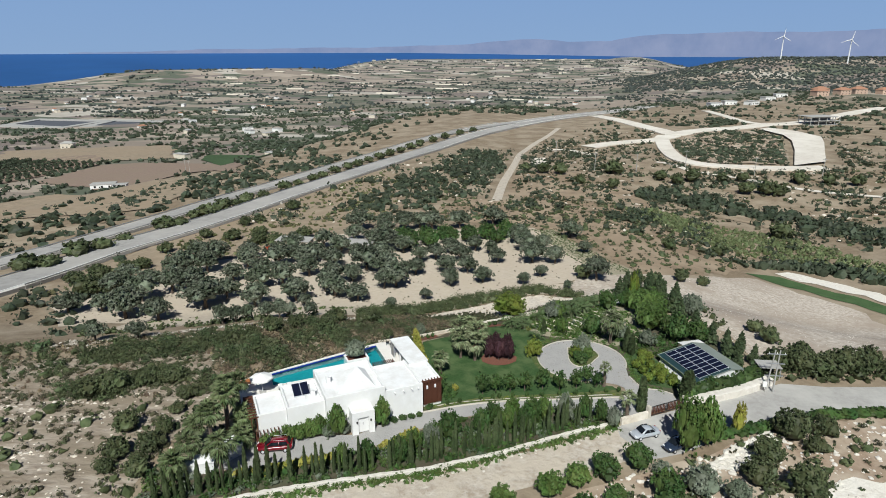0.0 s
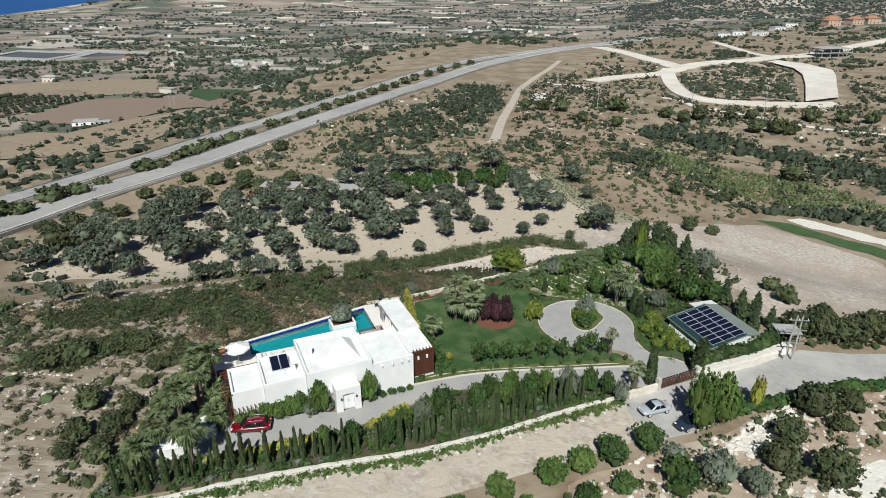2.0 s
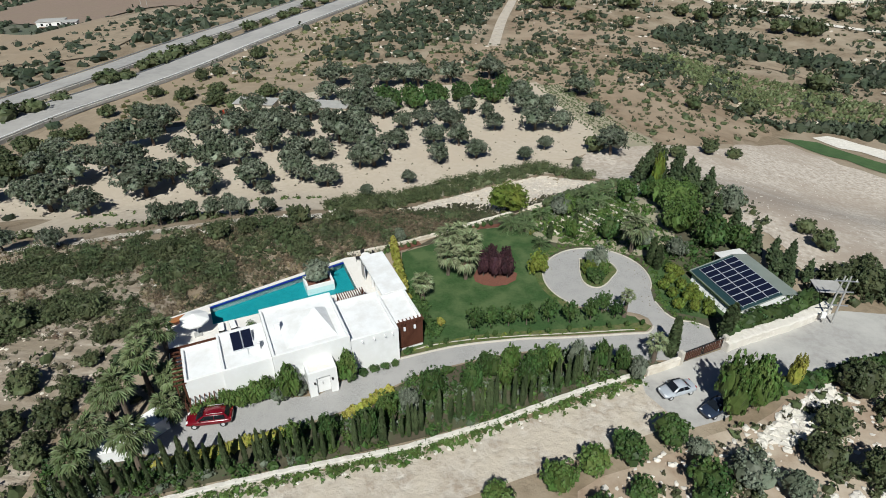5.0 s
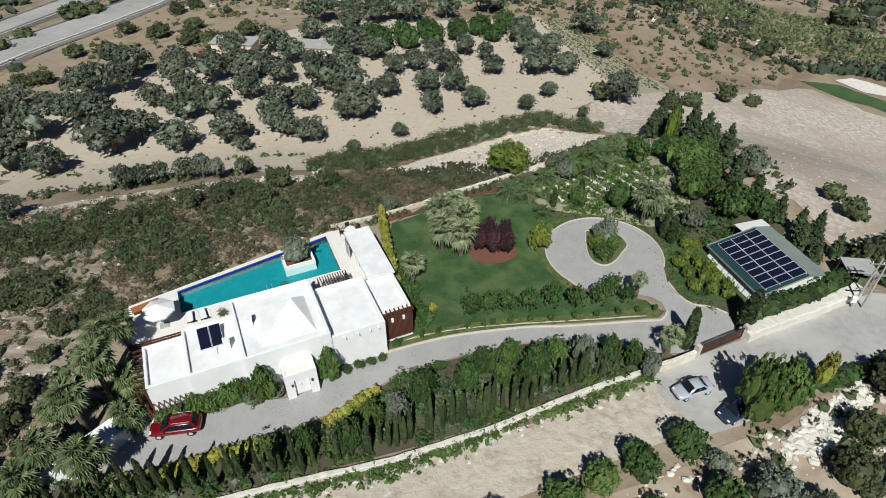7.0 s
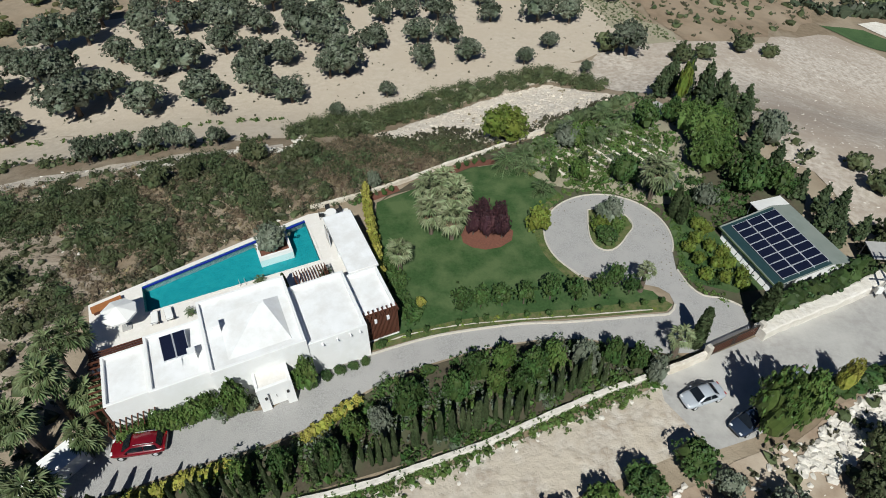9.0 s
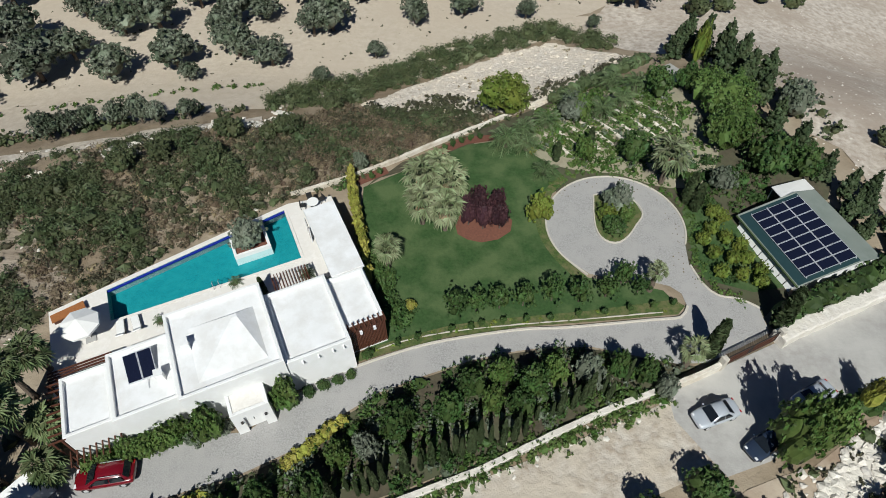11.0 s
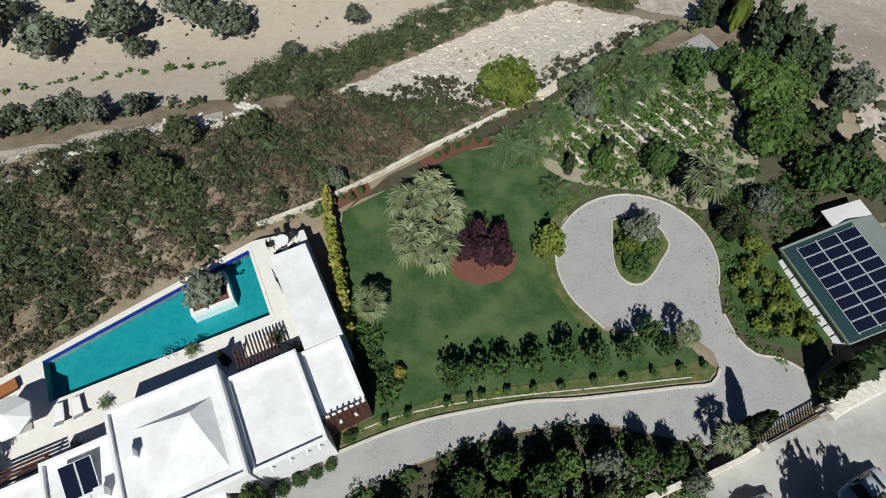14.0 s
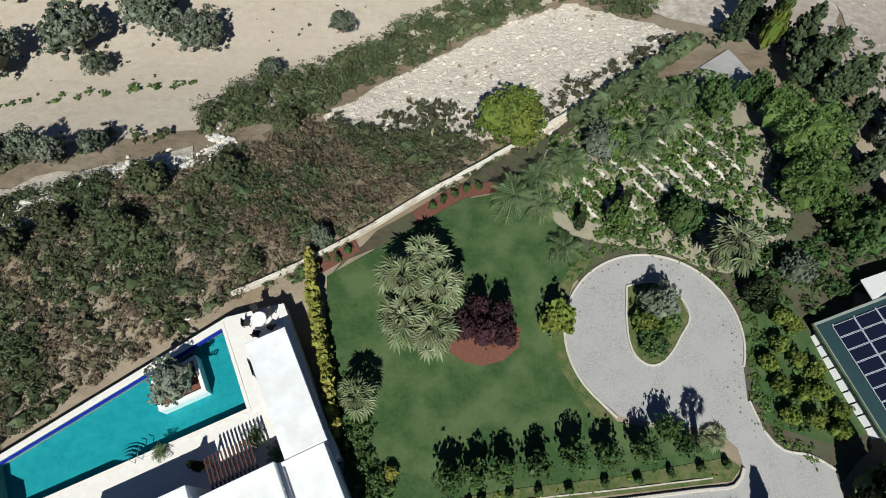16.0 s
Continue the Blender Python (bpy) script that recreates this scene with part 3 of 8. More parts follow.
def spire_kind(material, wide, count=1300, leaf_size=0.030, ragged_by=0.15):
    """A narrow upright crown of height 1: a tapering core clad in upright sprays."""
    def girth(t):
        return wide * (1 - t) ** 0.42 * (0.7 + 0.45 * min(1.0, t * 3.2))

    def build(rng):
        rings, k = [], 9
        for t in np.linspace(0.0, 0.96, 12):
            rings.append([(girth(t) * 0.72 * math.cos(6.2832 * i / k) * rng.uniform(0.85, 1.1), girth(t) * 0.72 * math.sin(6.2832 * i / k) * rng.uniform(0.85, 1.1), 0.03 + 0.95 * t) for i in range(k)])
        base = Shape().loft(rings)
        tri = [(f[0], f[j], f[j + 1]) for f in base.f for j in range(1, len(f) - 1)]
        t = rng.random(count) ** 1.25
        a = rng.uniform(0, 6.2832, count)
        r = np.array([girth(u) for u in t]) * (0.80 + ragged_by * rng.normal(size=count) * 0.6 + 0.10 * np.sin(a * 5 + t * 9))
        p = np.stack([r * np.cos(a), r * np.sin(a), 0.03 + 0.95 * t], 1)
        up = np.stack([np.cos(a) * 0.25, np.sin(a) * 0.25, np.ones(count)], 1) + rng.normal(size=(count, 3)) * 0.2
        up /= np.linalg.norm(up, axis=1)[:, None]
        side = np.stack([-np.sin(a), np.cos(a), 0 * a], 1) + rng.normal(size=(count, 3)) * 0.45
        side = np.cross(up, np.cross(side, up))
        side /= np.linalg.norm(side, axis=1)[:, None] + 1e-9
        ls = leaf_size * rng.uniform(0.7, 1.4, count)[:, None]
        b = side * ls * (wide / 0.13) * 1.15
        v = np.stack([p - up * ls * 0.5, p - b, p + up * ls * 1.5, p + b], 1).reshape(-1, 3)
        q = np.arange(count * 4).reshape(-1, 4)
        faces = np.concatenate([q[:, :3], q[:, [0, 2, 3]], np.array(tri) + len(v)])
        return (Shape().tube((0, 0, -0.05), (0, 0, 0.3), wide * 0.2, wide * 0.12).mesh("trunk", BARK),
                quick_mesh("crown", np.concatenate([v, np.array(base.v)]), faces, material))
    return build


def shaggy_kind(material, wide, count=2600, leaf_size=0.030):
    """An uneven conifer of height 1: drooping tiers of sprays that thin towards the tip."""
    def build(rng):
        c, q = [], []
        for i in range(22):
            t = (i + 0.5) / 22
            w = wide * (1 - t) ** 0.7 * (0.75 + 0.5 * min(1, t * 4))
            a = i * 2.39996
            c.append((w * 0.55 * math.cos(a) * rng.uniform(0.6, 1.3), w * 0.55 * math.sin(a) * rng.uniform(0.6, 1.3), 0.06 + 0.86 * t))
            q.append((w * rng.uniform(0.45, 0.75), w * rng.uniform(0.45, 0.75), 0.11 * rng.uniform(0.8, 1.3)))
        return (Shape().tube((0, 0, -0.05), (0, 0, 0.5), wide * 0.2, wide * 0.1).mesh("trunk", BARK),
                crown_mesh("crown", c, q, count, leaf_size, rng, material, fill=0.75))
    return build


def plant(kinds, name, x, y, r, tall, label, category, group="", turn=None, dz=0.0, lean=(0, 0)):
    """A tree of one of the kinds, r metres in radius and scaled in height by tall."""
    tr, cr = kinds[int(RNG.integers(len(kinds)))]
    z = float(height(x, y)) + dz
    a = RNG.uniform(0, 360) if turn is None else turn
    ob = thing(name, pose(x, y, z, lean[0], lean[1], a) @ Matrix.Diagonal((r, r, tall, 1)), label, category, group)
    part("trunk", tr, ob)
    part("crown", cr, ob)
    return ob


def scatter(name, places, sizes, material, label, category, rng, sprays=30, squash=0.75, lobes=1, leaf_size=0.22, lift=0.25):
    """Many small bushes joined into one stuff object."""
    n = len(places)
    z = height(places[:, 0], places[:, 1])
    iv, jf = ICO1
    lump = iv[None] * ((0.52 if sprays > 20 else 0.70 if sprays else 0.85) + 0.2 * rng.normal(size=(n, len(iv), 1))) * (sizes[:, None, None] * (1, 1, squash))
    lump += np.stack([places[:, 0], places[:, 1], z + sizes * lift], 1)[:, None]
    v1, f1 = lump.reshape(-1, 3), (jf[None] + (np.arange(n) * len(iv))[:, None, None]).reshape(-1, 3)
    out_v, out_f = [v1], [f1]
    if sprays:
        # tufts round each lump, and the sprays on the tufts
        tufts = max(2, sprays // 5)
        k = n * sprays
        idx = np.repeat(np.arange(n), sprays)
        td = rng.normal(size=(n, tufts, 3))
        td[..., 2] = np.abs(td[..., 2]) * 0.9
        td /= np.linalg.norm(td, axis=2)[..., None]
        which = rng.integers(0, tufts, k)
        out = td[idx, which]
        e = rng.normal(size=(k, 3)) + out * 0.7 + (0, 0, 0.4)
        e /= np.linalg.norm(e, axis=1)[:, None]
        s = sizes[idx][:, None]
        grow = rng.uniform(0.6, 1.15, (n, tufts))[idx, which][:, None]
        p = np.stack([places[idx, 0], places[idx, 1], z[idx] + sizes[idx] * lift], 1)
        p = p + out * s * (1, 1, squash) * grow + e * s * 0.25 * rng.uniform(0.5, 1.2, (k, 1))
        nr = e * 0.9 + rng.normal(size=(k, 3)) * 0.4
        a = np.cross(nr, rng.normal(size=(k, 3)))
        a /= np.linalg.norm(a, axis=1)[:, None] + 1e-9
        b = np.cross(a, nr)
        b /= np.linalg.norm(b, axis=1)[:, None] + 1e-9
        ls = leaf_size * np.sqrt(s) * rng.uniform(0.6, 1.4, (k, 1))
        v2 = np.stack([p - a * ls, p - b * ls * 0.6, p + a * ls, p + b * ls * 0.6], 1).reshape(-1, 3)
        q = np.arange(k * 4).reshape(-1, 4)
        out_v.append(v2)
        out_f.append(np.concatenate([q[:, :3], q[:, [0, 2, 3]]]) + len(v1))
    me = quick_mesh(name, np.concatenate(out_v), np.concatenate(out_f), material)
    return setting(name, me, label, category, "stuff")


def stones(name, places, sizes, material, label, rng, category="rocks"):
    n = len(places)
    z = height(places[:, 0], places[:, 1])
    iv, jf = ICO1
    v = iv[None] * (1 + 0.25 * rng.normal(size=(n, len(iv), 1))) * (sizes[:, None, None] * np.stack(
        [rng.uniform(0.7, 1.3, n), rng.uniform(0.7, 1.3, n), rng.uniform(0.4, 0.8, n)], 1)[:, None])
    v += np.stack([places[:, 0], places[:, 1], z + sizes * 0.15], 1)[:, None]
    f = (jf[None] + (np.arange(n) * len(iv))[:, None, None]).reshape(-1, 3)
    return setting(name, quick_mesh(name, v.reshape(-1, 3), f, material), label, category, "stuff")

# ---- ground, sea and distance ----
def spaced(lo, hi, a, b, fine):
    """Grid lines, fine metres apart from a to b and ever wider outside."""
    mid = list(np.arange(a, b + fine / 2, fine))
    out, s, at = [], fine, a
    while at > lo:
        s *= 1.12
        at -= s
        out.insert(0, max(at, lo))
    s, at, up = fine, b, []
    while at < hi:
        s = min(s * 1.07, 45)
        at += s
        up.append(min(at, hi))
    return np.array(sorted(set(out + mid + up)))


gx, gy = spaced(-3600, 2600, -75, 75, 1.0), spaced(-400, 4700, -12, 112, 1.0)
X, Y = np.meshgrid(gx, gy)
Z = height(X, Y)
rough = np.random.default_rng(3).normal(size=Z.shape) * 0.012
flat_yard = inside([(-26, 6), (36, 22), (50, 36), (46, 50), (30, 66), (-2, 50), (-28, 36)], X.ravel(), Y.ravel()).reshape(X.shape)
Z = Z + np.where(flat_yard | (np.hypot(X, Y) > 160), 0, rough)
k = len(gx)
i, j = np.meshgrid(np.arange(len(gy) - 1), np.arange(k - 1), indexing="ij")
q = (i * k + j).ravel()
setting("ground", quick_mesh("ground", np.stack([X, Y, Z], -1).reshape(-1, 3), np.stack([q, q + 1, q + k + 1, q + k], 1), GROUND, True),
        "dry stony Mediterranean hillside and farmed plain", "ground")

bear = np.radians(np.linspace(-60, 40, 81))
shore = np.interp(np.degrees(bear), (-60, -40, -31, -18, -7, 8, 14, 20, 40), (2700, 2900, 3350, 3900, 4450, 4450, 4050, 3600, 3600))
sea_v = []
for t in np.linspace(0, 1, 9):
    rr = shore + (4860 - shore) * t
    sx, sy = rr * np.sin(bear), rr * np.cos(bear) - 42
    z0 = height(shore * np.sin(bear), shore * np.cos(bear) - 42) - 4
    far_z = np.interp(np.degrees(bear), (-60, -10, 10, 40), (11, 8, -20, -20))
    sea_v.append(np.stack([sx, sy, z0 + (far_z - z0) * t], 1))
nb = len(bear)
setting("water", quick_mesh("water", np.concatenate(sea_v), [(a * nb + c, a * nb + c + 1, (a + 1) * nb + c + 1, (a + 1) * nb + c)
        for a in range(8) for c in range(nb - 1)], SEA, True), "deep blue sea along the coast", "sea")


def ridge(name, dist, bearings, tops, label, seed, wob):
    """A far mountain range with depth: a crest, and a foot in front of it."""
    rng = np.random.default_rng(seed)
    b = np.linspace(bearings[0], bearings[-1], 240)
    t = np.interp(b, bearings, tops)
    n = sum(rng.normal() * np.sin(b * f + rng.uniform(0, 6)) / f ** 0.8 for f in (0.7, 1.3, 2.1, 3.7, 6.1, 9.7, 15.3))
    t = t + wob * n
    b = np.radians(b)
    crest = np.stack([dist * np.sin(b), dist * np.cos(b) - 42, t], 1)
    foot = np.stack([(dist - 90) * np.sin(b), (dist - 90) * np.cos(b) - 42, np.full(len(b), -120.0)], 1)
    mid = (crest * 0.5 + foot * 0.5) + np.stack([0 * b, 0 * b, rng.normal(size=len(b)) * 4], 1)
    m = len(b)
    f = [(a * m + c, a * m + c + 1, (a + 1) * m + c + 1, (a + 1) * m + c) for a in range(2) for c in range(m - 1)]
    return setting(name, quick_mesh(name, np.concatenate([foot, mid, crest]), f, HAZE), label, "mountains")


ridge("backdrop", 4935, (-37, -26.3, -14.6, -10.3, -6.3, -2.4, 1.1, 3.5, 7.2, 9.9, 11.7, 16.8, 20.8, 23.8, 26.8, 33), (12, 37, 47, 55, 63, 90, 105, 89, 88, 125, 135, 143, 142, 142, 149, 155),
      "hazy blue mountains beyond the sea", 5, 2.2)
b = np.radians(np.linspace(-75, 75, 61))
rise = (-150, 60, 200, 420, 800, 1300)
dome = np.concatenate([np.stack([4990 * np.sin(b), 4990 * np.cos(b) - 42, np.full(len(b), float(z))], 1) for z in rise])
nb = len(b)
setting("backdrop_sky", quick_mesh("backdrop_sky", dome, [(a * nb + c, a * nb + c + 1, (a + 1) * nb + c + 1, (a + 1) * nb + c) for a in range(len(rise) - 1) for c in range(nb - 1)], AIR, True),
        "clear pale blue sky over the horizon", "sky")

# ---- roads ----
HW = [(-113, -60), (-111, 20), (-107.8, 78), (-106.6, 95), (-103.4, 112.8), (-96.5, 131), (-89.3, 154.1), (-82.0, 189), (-71.5, 230.5), (-56.5, 286.6), (-38.9, 341.1), (-18.8, 400), (2, 450), (24, 492), (50, 535), (82, 583), (118, 640), (165, 740)]
HW_FAR = [(-140, -60), (-136, 40), (-129, 98), (-122.5, 115), (-117.4, 135), (-112.2, 157), (-105.5, 190), (-97.0, 221), (-85.7, 272), (-69, 335), (-48, 388), (-24, 430), (-4, 466), (20, 506), (46, 549), (78, 598), (113, 655), (160, 752)]
ribbon("road", HW, -6.4, 6.2, ASPH, "worn grey dual carriageway, nearer lanes", "road", 0.9, 5, 2.0)
ribbon("road_far_lanes", HW_FAR, -4.6, 4.6, ASPH, "worn grey dual carriageway, farther lanes", "road", 0.9, 5, 2.0)
for way, a, b in ((HW, -6.3, -4.9), (HW, 5.2, 6.1), (HW_FAR, -4.5, -3.7), (HW_FAR, 3.7, 4.5)):
    ribbon("road_shoulder", way, a, b, SHOULD, "pale worn road shoulder", "road shoulder", 0.94, 5)
for way, a, b in ((HW, -4.75, -4.35), (HW, 4.4, 4.75), (HW_FAR, -3.5, -3.15), (HW_FAR, 3.1, 3.45)):
    ribbon("road_edge_line", way, a, b, PAINT, "white painted road edge line", "road marking", 0.98, 5)


def guard_rail(way, off):
    line = smooth_line(way[2:13], 4.0)
    line = line + side_of(line) * off
    z = height(line[:, 0], line[:, 1]) + 0.8
    s = Shape()
    for a, b, za, zb in zip(line, line[1:], z, z[1:]):
        for lo, hi in ((0.45, 0.75),):
            s.add([(a[0], a[1], za + lo), (b[0], b[1], zb + lo), (b[0], b[1], zb + hi), (a[0], a[1], za + hi),
                   (a[0] + 0.1, a[1], za + lo), (b[0] + 0.1, b[1], zb + lo), (b[0] + 0.1, b[1], zb + hi), (a[0] + 0.1, a[1], za + hi)],
                  [(0, 1, 2, 3), (7, 6, 5, 4), (3, 2, 6, 7)])
        s.tube((a[0], a[1], za - 0.5), (a[0], a[1], za + 0.6), 0.07, n=5)
    ob = thing("guard_rail", Matrix(), "galvanised steel guard rail along the highway", "guard rail", "highway guard rails")
    part("rail", s.mesh("rail", STEEL), ob)


for way, off in ((HW, -6.9), (HW, 6.7), (HW_FAR, -5.1), (HW_FAR, 5.1)):
    guard_rail(way, off)

NORTH = [(2.6, 180), (2.9, 189), (4.0, 221), (6.3, 254), (8.1, 280), (10.8, 319), (19.0, 363), (28.7, 401), (39.0, 450)]
ribbon("track_north", NORTH, -1.8, 1.8, CHALK, "pale dirt track through scrub", "dirt track", 0.15, 4)
LOOP_NORTH = [(78, 560), (95, 508), (104, 470), (113, 442), (118, 420), (130, 433), (150, 451), (177, 466), (204, 489), (242, 512), (333, 611), (378, 656)]
LOOP_WEST = [(52, 352), (68, 369), (83, 379), (100, 390), (116, 412)]
LOOP_SOUTH = [(110, 412), (105, 396), (99, 356), (95, 312), (98, 291), (109, 283), (123, 280), (140, 279), (160, 283)]
LOOP_SPUR = [(194, 627), (194, 562), (195, 515), (204, 489)]
for way, half, lift in ((LOOP_NORTH, 7.0, 0.8), (LOOP_WEST, 5.5, 0.9), (LOOP_SOUTH, 4.6, 1.0), (LOOP_SPUR, 4.0, 0.7)):
    ribbon("track_plots", way, -half, half, CHALKW, "white bulldozed building-plot road", "dirt road", lift - 0.3, 4, 1.5)
drape("plot_yard", [(196, 462), (209, 442), (213, 412), (203, 384), (167, 298), (146, 284), (172, 350), (186, 391), (191, 419), (186, 452)], CHALKW, "white bulldozed yard joining the plot roads", "dirt road", 1.2, 5)
drape("plot_inner", [(118, 400), (107, 350), (103, 305), (112, 292), (140, 290), (158, 322), (170, 362), (182, 402), (184, 440), (160, 446), (134, 426)], F_STONY, "scrubby building plot inside the road loop", "field", 0.42, 6)
ribbon("track_valley", [(81, 292), (89, 284), (94, 268), (112, 256), (127, 242), (139, 235), (161, 229), (205, 219), (260, 212)], -1.7, 1.7, CHALKW, "pale farm track across the valley", "dirt track", 0.25, 4)
ribbon("track_curve", [(50, 204), (61, 202), (73, 203), (82, 195), (93, 186), (98, 178), (108, 171)], -1.6, 1.6, F_TAN, "dry grass path curving by the hedge", "dirt track", 0.2, 4)
ribbon("track_walled", [(25.4, 334), (32, 336), (38.9, 335), (46, 324), (52, 312)], -2.4, 2.4, CHALKW, "pale walled lane beside the track", "dirt track", 0.3, 4)
drape("yard_pale", [(16, 298), (24, 300), (24, 272), (16.5, 275)], CHALKW, "small pale gravel yard beside the track", "dirt road", 0.3, 4)

# dirt track and concrete road in front of the villa
TRACK = [(-40, -7), (-22, 1.5), (-8, 7.2), (3, 11.3), (14, 16.8), (22, 21.0), (28, 24.3)]
ribbon("track_dirt", TRACK, -2.9, 2.6, CHALK, "rutted pale dirt track below the hedge", "dirt track", 0.05, 1.0)
ROADE = [(24.5, 21.8), (30, 24.6), (36, 29.2), (42, 32.6), (50, 35.6), (62, 38), (80, 38)]
drape("road_concrete", [(24.2, 23.6), (27.3, 19.6), (30.5, 21.0), (36, 24.6), (40, 27.2), (46, 30.2), (52, 32.6), (62, 34.2), (80, 34), (80, 40), (62, 39.8),
      (54, 38.8), (48, 39.0), (44.5, 37.2), (38, 33.6), (33.2, 31.0), (28.2, 28.2), (24.0, 25.6)], CONC, "pale concrete access road by the gate", "road", 0.055, 1.0)

# ---- villa grounds ----
CIRC, CR = (21.2, 42.6), 6.45
ring = [(CIRC[0] + CR * math.cos(radians(a)), CIRC[1] + CR * math.sin(radians(a))) for a in range(-70, 240, 6)]
DRIVE = ([(-20.5, 11.0), (-17.5, 10.8), (-14.5, 12.3), (-10.9, 14.3), (-6.5, 16.4), (-3.2, 18.6), (-0.6, 21.4), (2.0, 23.6), (4.9, 25.2), (8.5, 26.9),
          (11.5, 28.0), (15, 28.9), (18.5, 29.2), (22, 28.7), (25, 28.3), (27.4, 28.6), (30, 30.1), (32.9, 31.9), (32.6, 34.3), (31.2, 35.2), (29.3, 35.4),
          (28.2, 36.4), (27.4, 38.4)] + ring[9:-2] + [(18.6, 36.6), (20.6, 36.3), (23.5, 36.3), (25.4, 35.9), (26.3, 35.2), (26.6, 33.9), (26.0, 32.9),
          (23.5, 32.4), (20, 31.7), (16.5, 31.0), (12.5, 30.4), (9.5, 29.7), (6.5, 28.8), (3, 27.4), (-0.8, 25.4), (-3.0, 24.0), (-5.2, 21.6), (-7.0, 19.4), (-8.7, 19.0),
          (-12, 18.2), (-14.5, 17.5), (-18.3, 16.2), (-21, 15.0)])
drape("pavement", DRIVE, PAVER, "grey cobbled driveway with turning circle", "driveway", 0.07, 1.2)
kerb("kerb_circle", ring[9:-1] + [(18.4, 36.5)], 0.16, 0.16, KERB, "pale stone kerb round the turning circle", 0.8)
kerb("kerb_south", [(26.6, 33.9), (25.9, 32.75), (23.5, 32.25), (16.5, 30.85), (12.5, 30.25), (6.5, 28.65), (3, 27.25), (-0.8, 25.25), (-3.0, 23.9)],
     0.22, 0.2, KERB, "pale stone kerb along the driveway", 0.8)
kerb("kerb_east", [(27.5, 38.4), (28.3, 36.4), (29.4, 35.3), (31.2, 35.1), (32.7, 34.3)], 0.16, 0.16, KERB, "pale stone kerb by the planted bed", 0.6)
ISLE = [(19.4, 46.3), (19.3, 43.9), (19.4, 42.1), (19.8, 41.0), (20.6, 40.4), (21.5, 40.5), (22.4, 41.4), (23.2, 42.8), (23.9, 44.2), (23.3, 45.8), (21.4, 46.8)]
drape("bed_island", ISLE, EDGEG, "planted island bed in the turning circle", "flower bed", 0.12, 0.8)
kerb("kerb_island", ISLE, 0.14, 0.2, KERB, "stone kerb of the island bed", 0.5, True)

GRASS = [(0.2, 27.2), (3.4, 28.6), (7, 30.0), (12, 31.2), (18, 32.4), (24.5, 33.7), (25.6, 34.3), (24.8, 35.4), (22, 35.9), (18.4, 36.2), (16.2, 38.4), (14.9, 41),
         (14.6, 43.6), (15.4, 46.2), (17, 48.2), (15.5, 50.2), (12.8, 52.2), (9.5, 53.8), (6.5, 53.0), (3, 50.2), (-3.2, 45.2), (-2.6, 41), (-1.0, 36), (0.2, 32)]
drape("lawn", GRASS, LAWN, "mown dark green lawn", "lawn", 0.05, 1.2)
drape("lawn_east", [(27.9, 39.5), (28.6, 36.9), (32.5, 36), (35.5, 37), (33, 43), (31, 47), (28.8, 47.5), (27.7, 45)], LAWN, "grass under young shrubs", "lawn", 0.05, 1.2)
drape("bed_verge", [(-1.2, 25.5), (3, 27.5), (6.5, 28.9), (12.5, 30.5), (18, 31.5), (25.7, 33.0), (26.4, 33.9), (25.6, 34.5), (18, 32.6), (12, 31.4), (7, 30.2), (3.2, 28.7), (0, 27.0)],
      EDGEG, "planted verge between lawn and driveway", "flower bed", 0.09, 1.0)
drape("bed_mulch", [(6.3, 41.2), (6.6, 40.1), (7.6, 39.5), (8.9, 39.3), (10.4, 39.8), (11.5, 40.9), (11.6, 42.3), (10.4, 43.4), (8.2, 43.6), (6.7, 42.8)], MULCH,
      "red mulch bed under plum trees", "flower bed", 0.11, 0.6)
drape("bed_north", [(3.2, 50.4), (6.5, 53.1), (9.4, 53.9), (9.0, 55.0), (5.8, 54.4), (2.6, 51.6)], MULCH, "red mulch bed by the wall", "flower bed", 0.1, 0.8)
drape("bed_west", [(-3.6, 45.4), (-1.0, 47.6), (-1.6, 48.6), (-4.4, 46.4)], MULCH, "red mulch bed behind the hedge", "flower bed", 0.1, 0.8)
ribbon("bed_circle_edge", [(17.8, 36.0), (15.6, 38.6), (14.4, 41.2), (14.2, 43.8), (15.0, 46.4), (16.6, 48.6)], -0.45, 0.4, EDGEG, "bright ground cover round the circle", "flower bed", 0.09, 0.8)
drape("garden_bed", [(-3, 45.2), (3, 50), (9.5, 54), (11.5, 52.2), (14.6, 48), (16.5, 45.6), (21, 46.6), (25.6, 44.6), (26.2, 40), (26.6, 36), (29.5, 33.2), (33, 33.6), (35.5, 36), (36.5, 47.5), (42, 48), (44, 54), (36, 62), (31, 66), (27.4, 69.4), (20, 65.6), (9, 57.4), (0, 49.6)], F_BED,
      "dark planted soil under the garden", "garden", 0.032, 1.5)
drape("garden_soil", [(12.5, 53.5), (17.5, 49.8), (22, 49.6), (27, 48), (31, 49), (33, 57), (31, 66), (27.5, 70), (20.5, 65.8), (13.6, 60)], F_ROWS,
      "terraced planted garden soil", "garden", 0.05, 1.5)
drape("paving_north", [(27.0, 69.3), (30.6, 72.6), (32.0, 68.2), (30.4, 66.0)], CONC, "small concrete pad among trees", "paving", 0.22, 1.0)

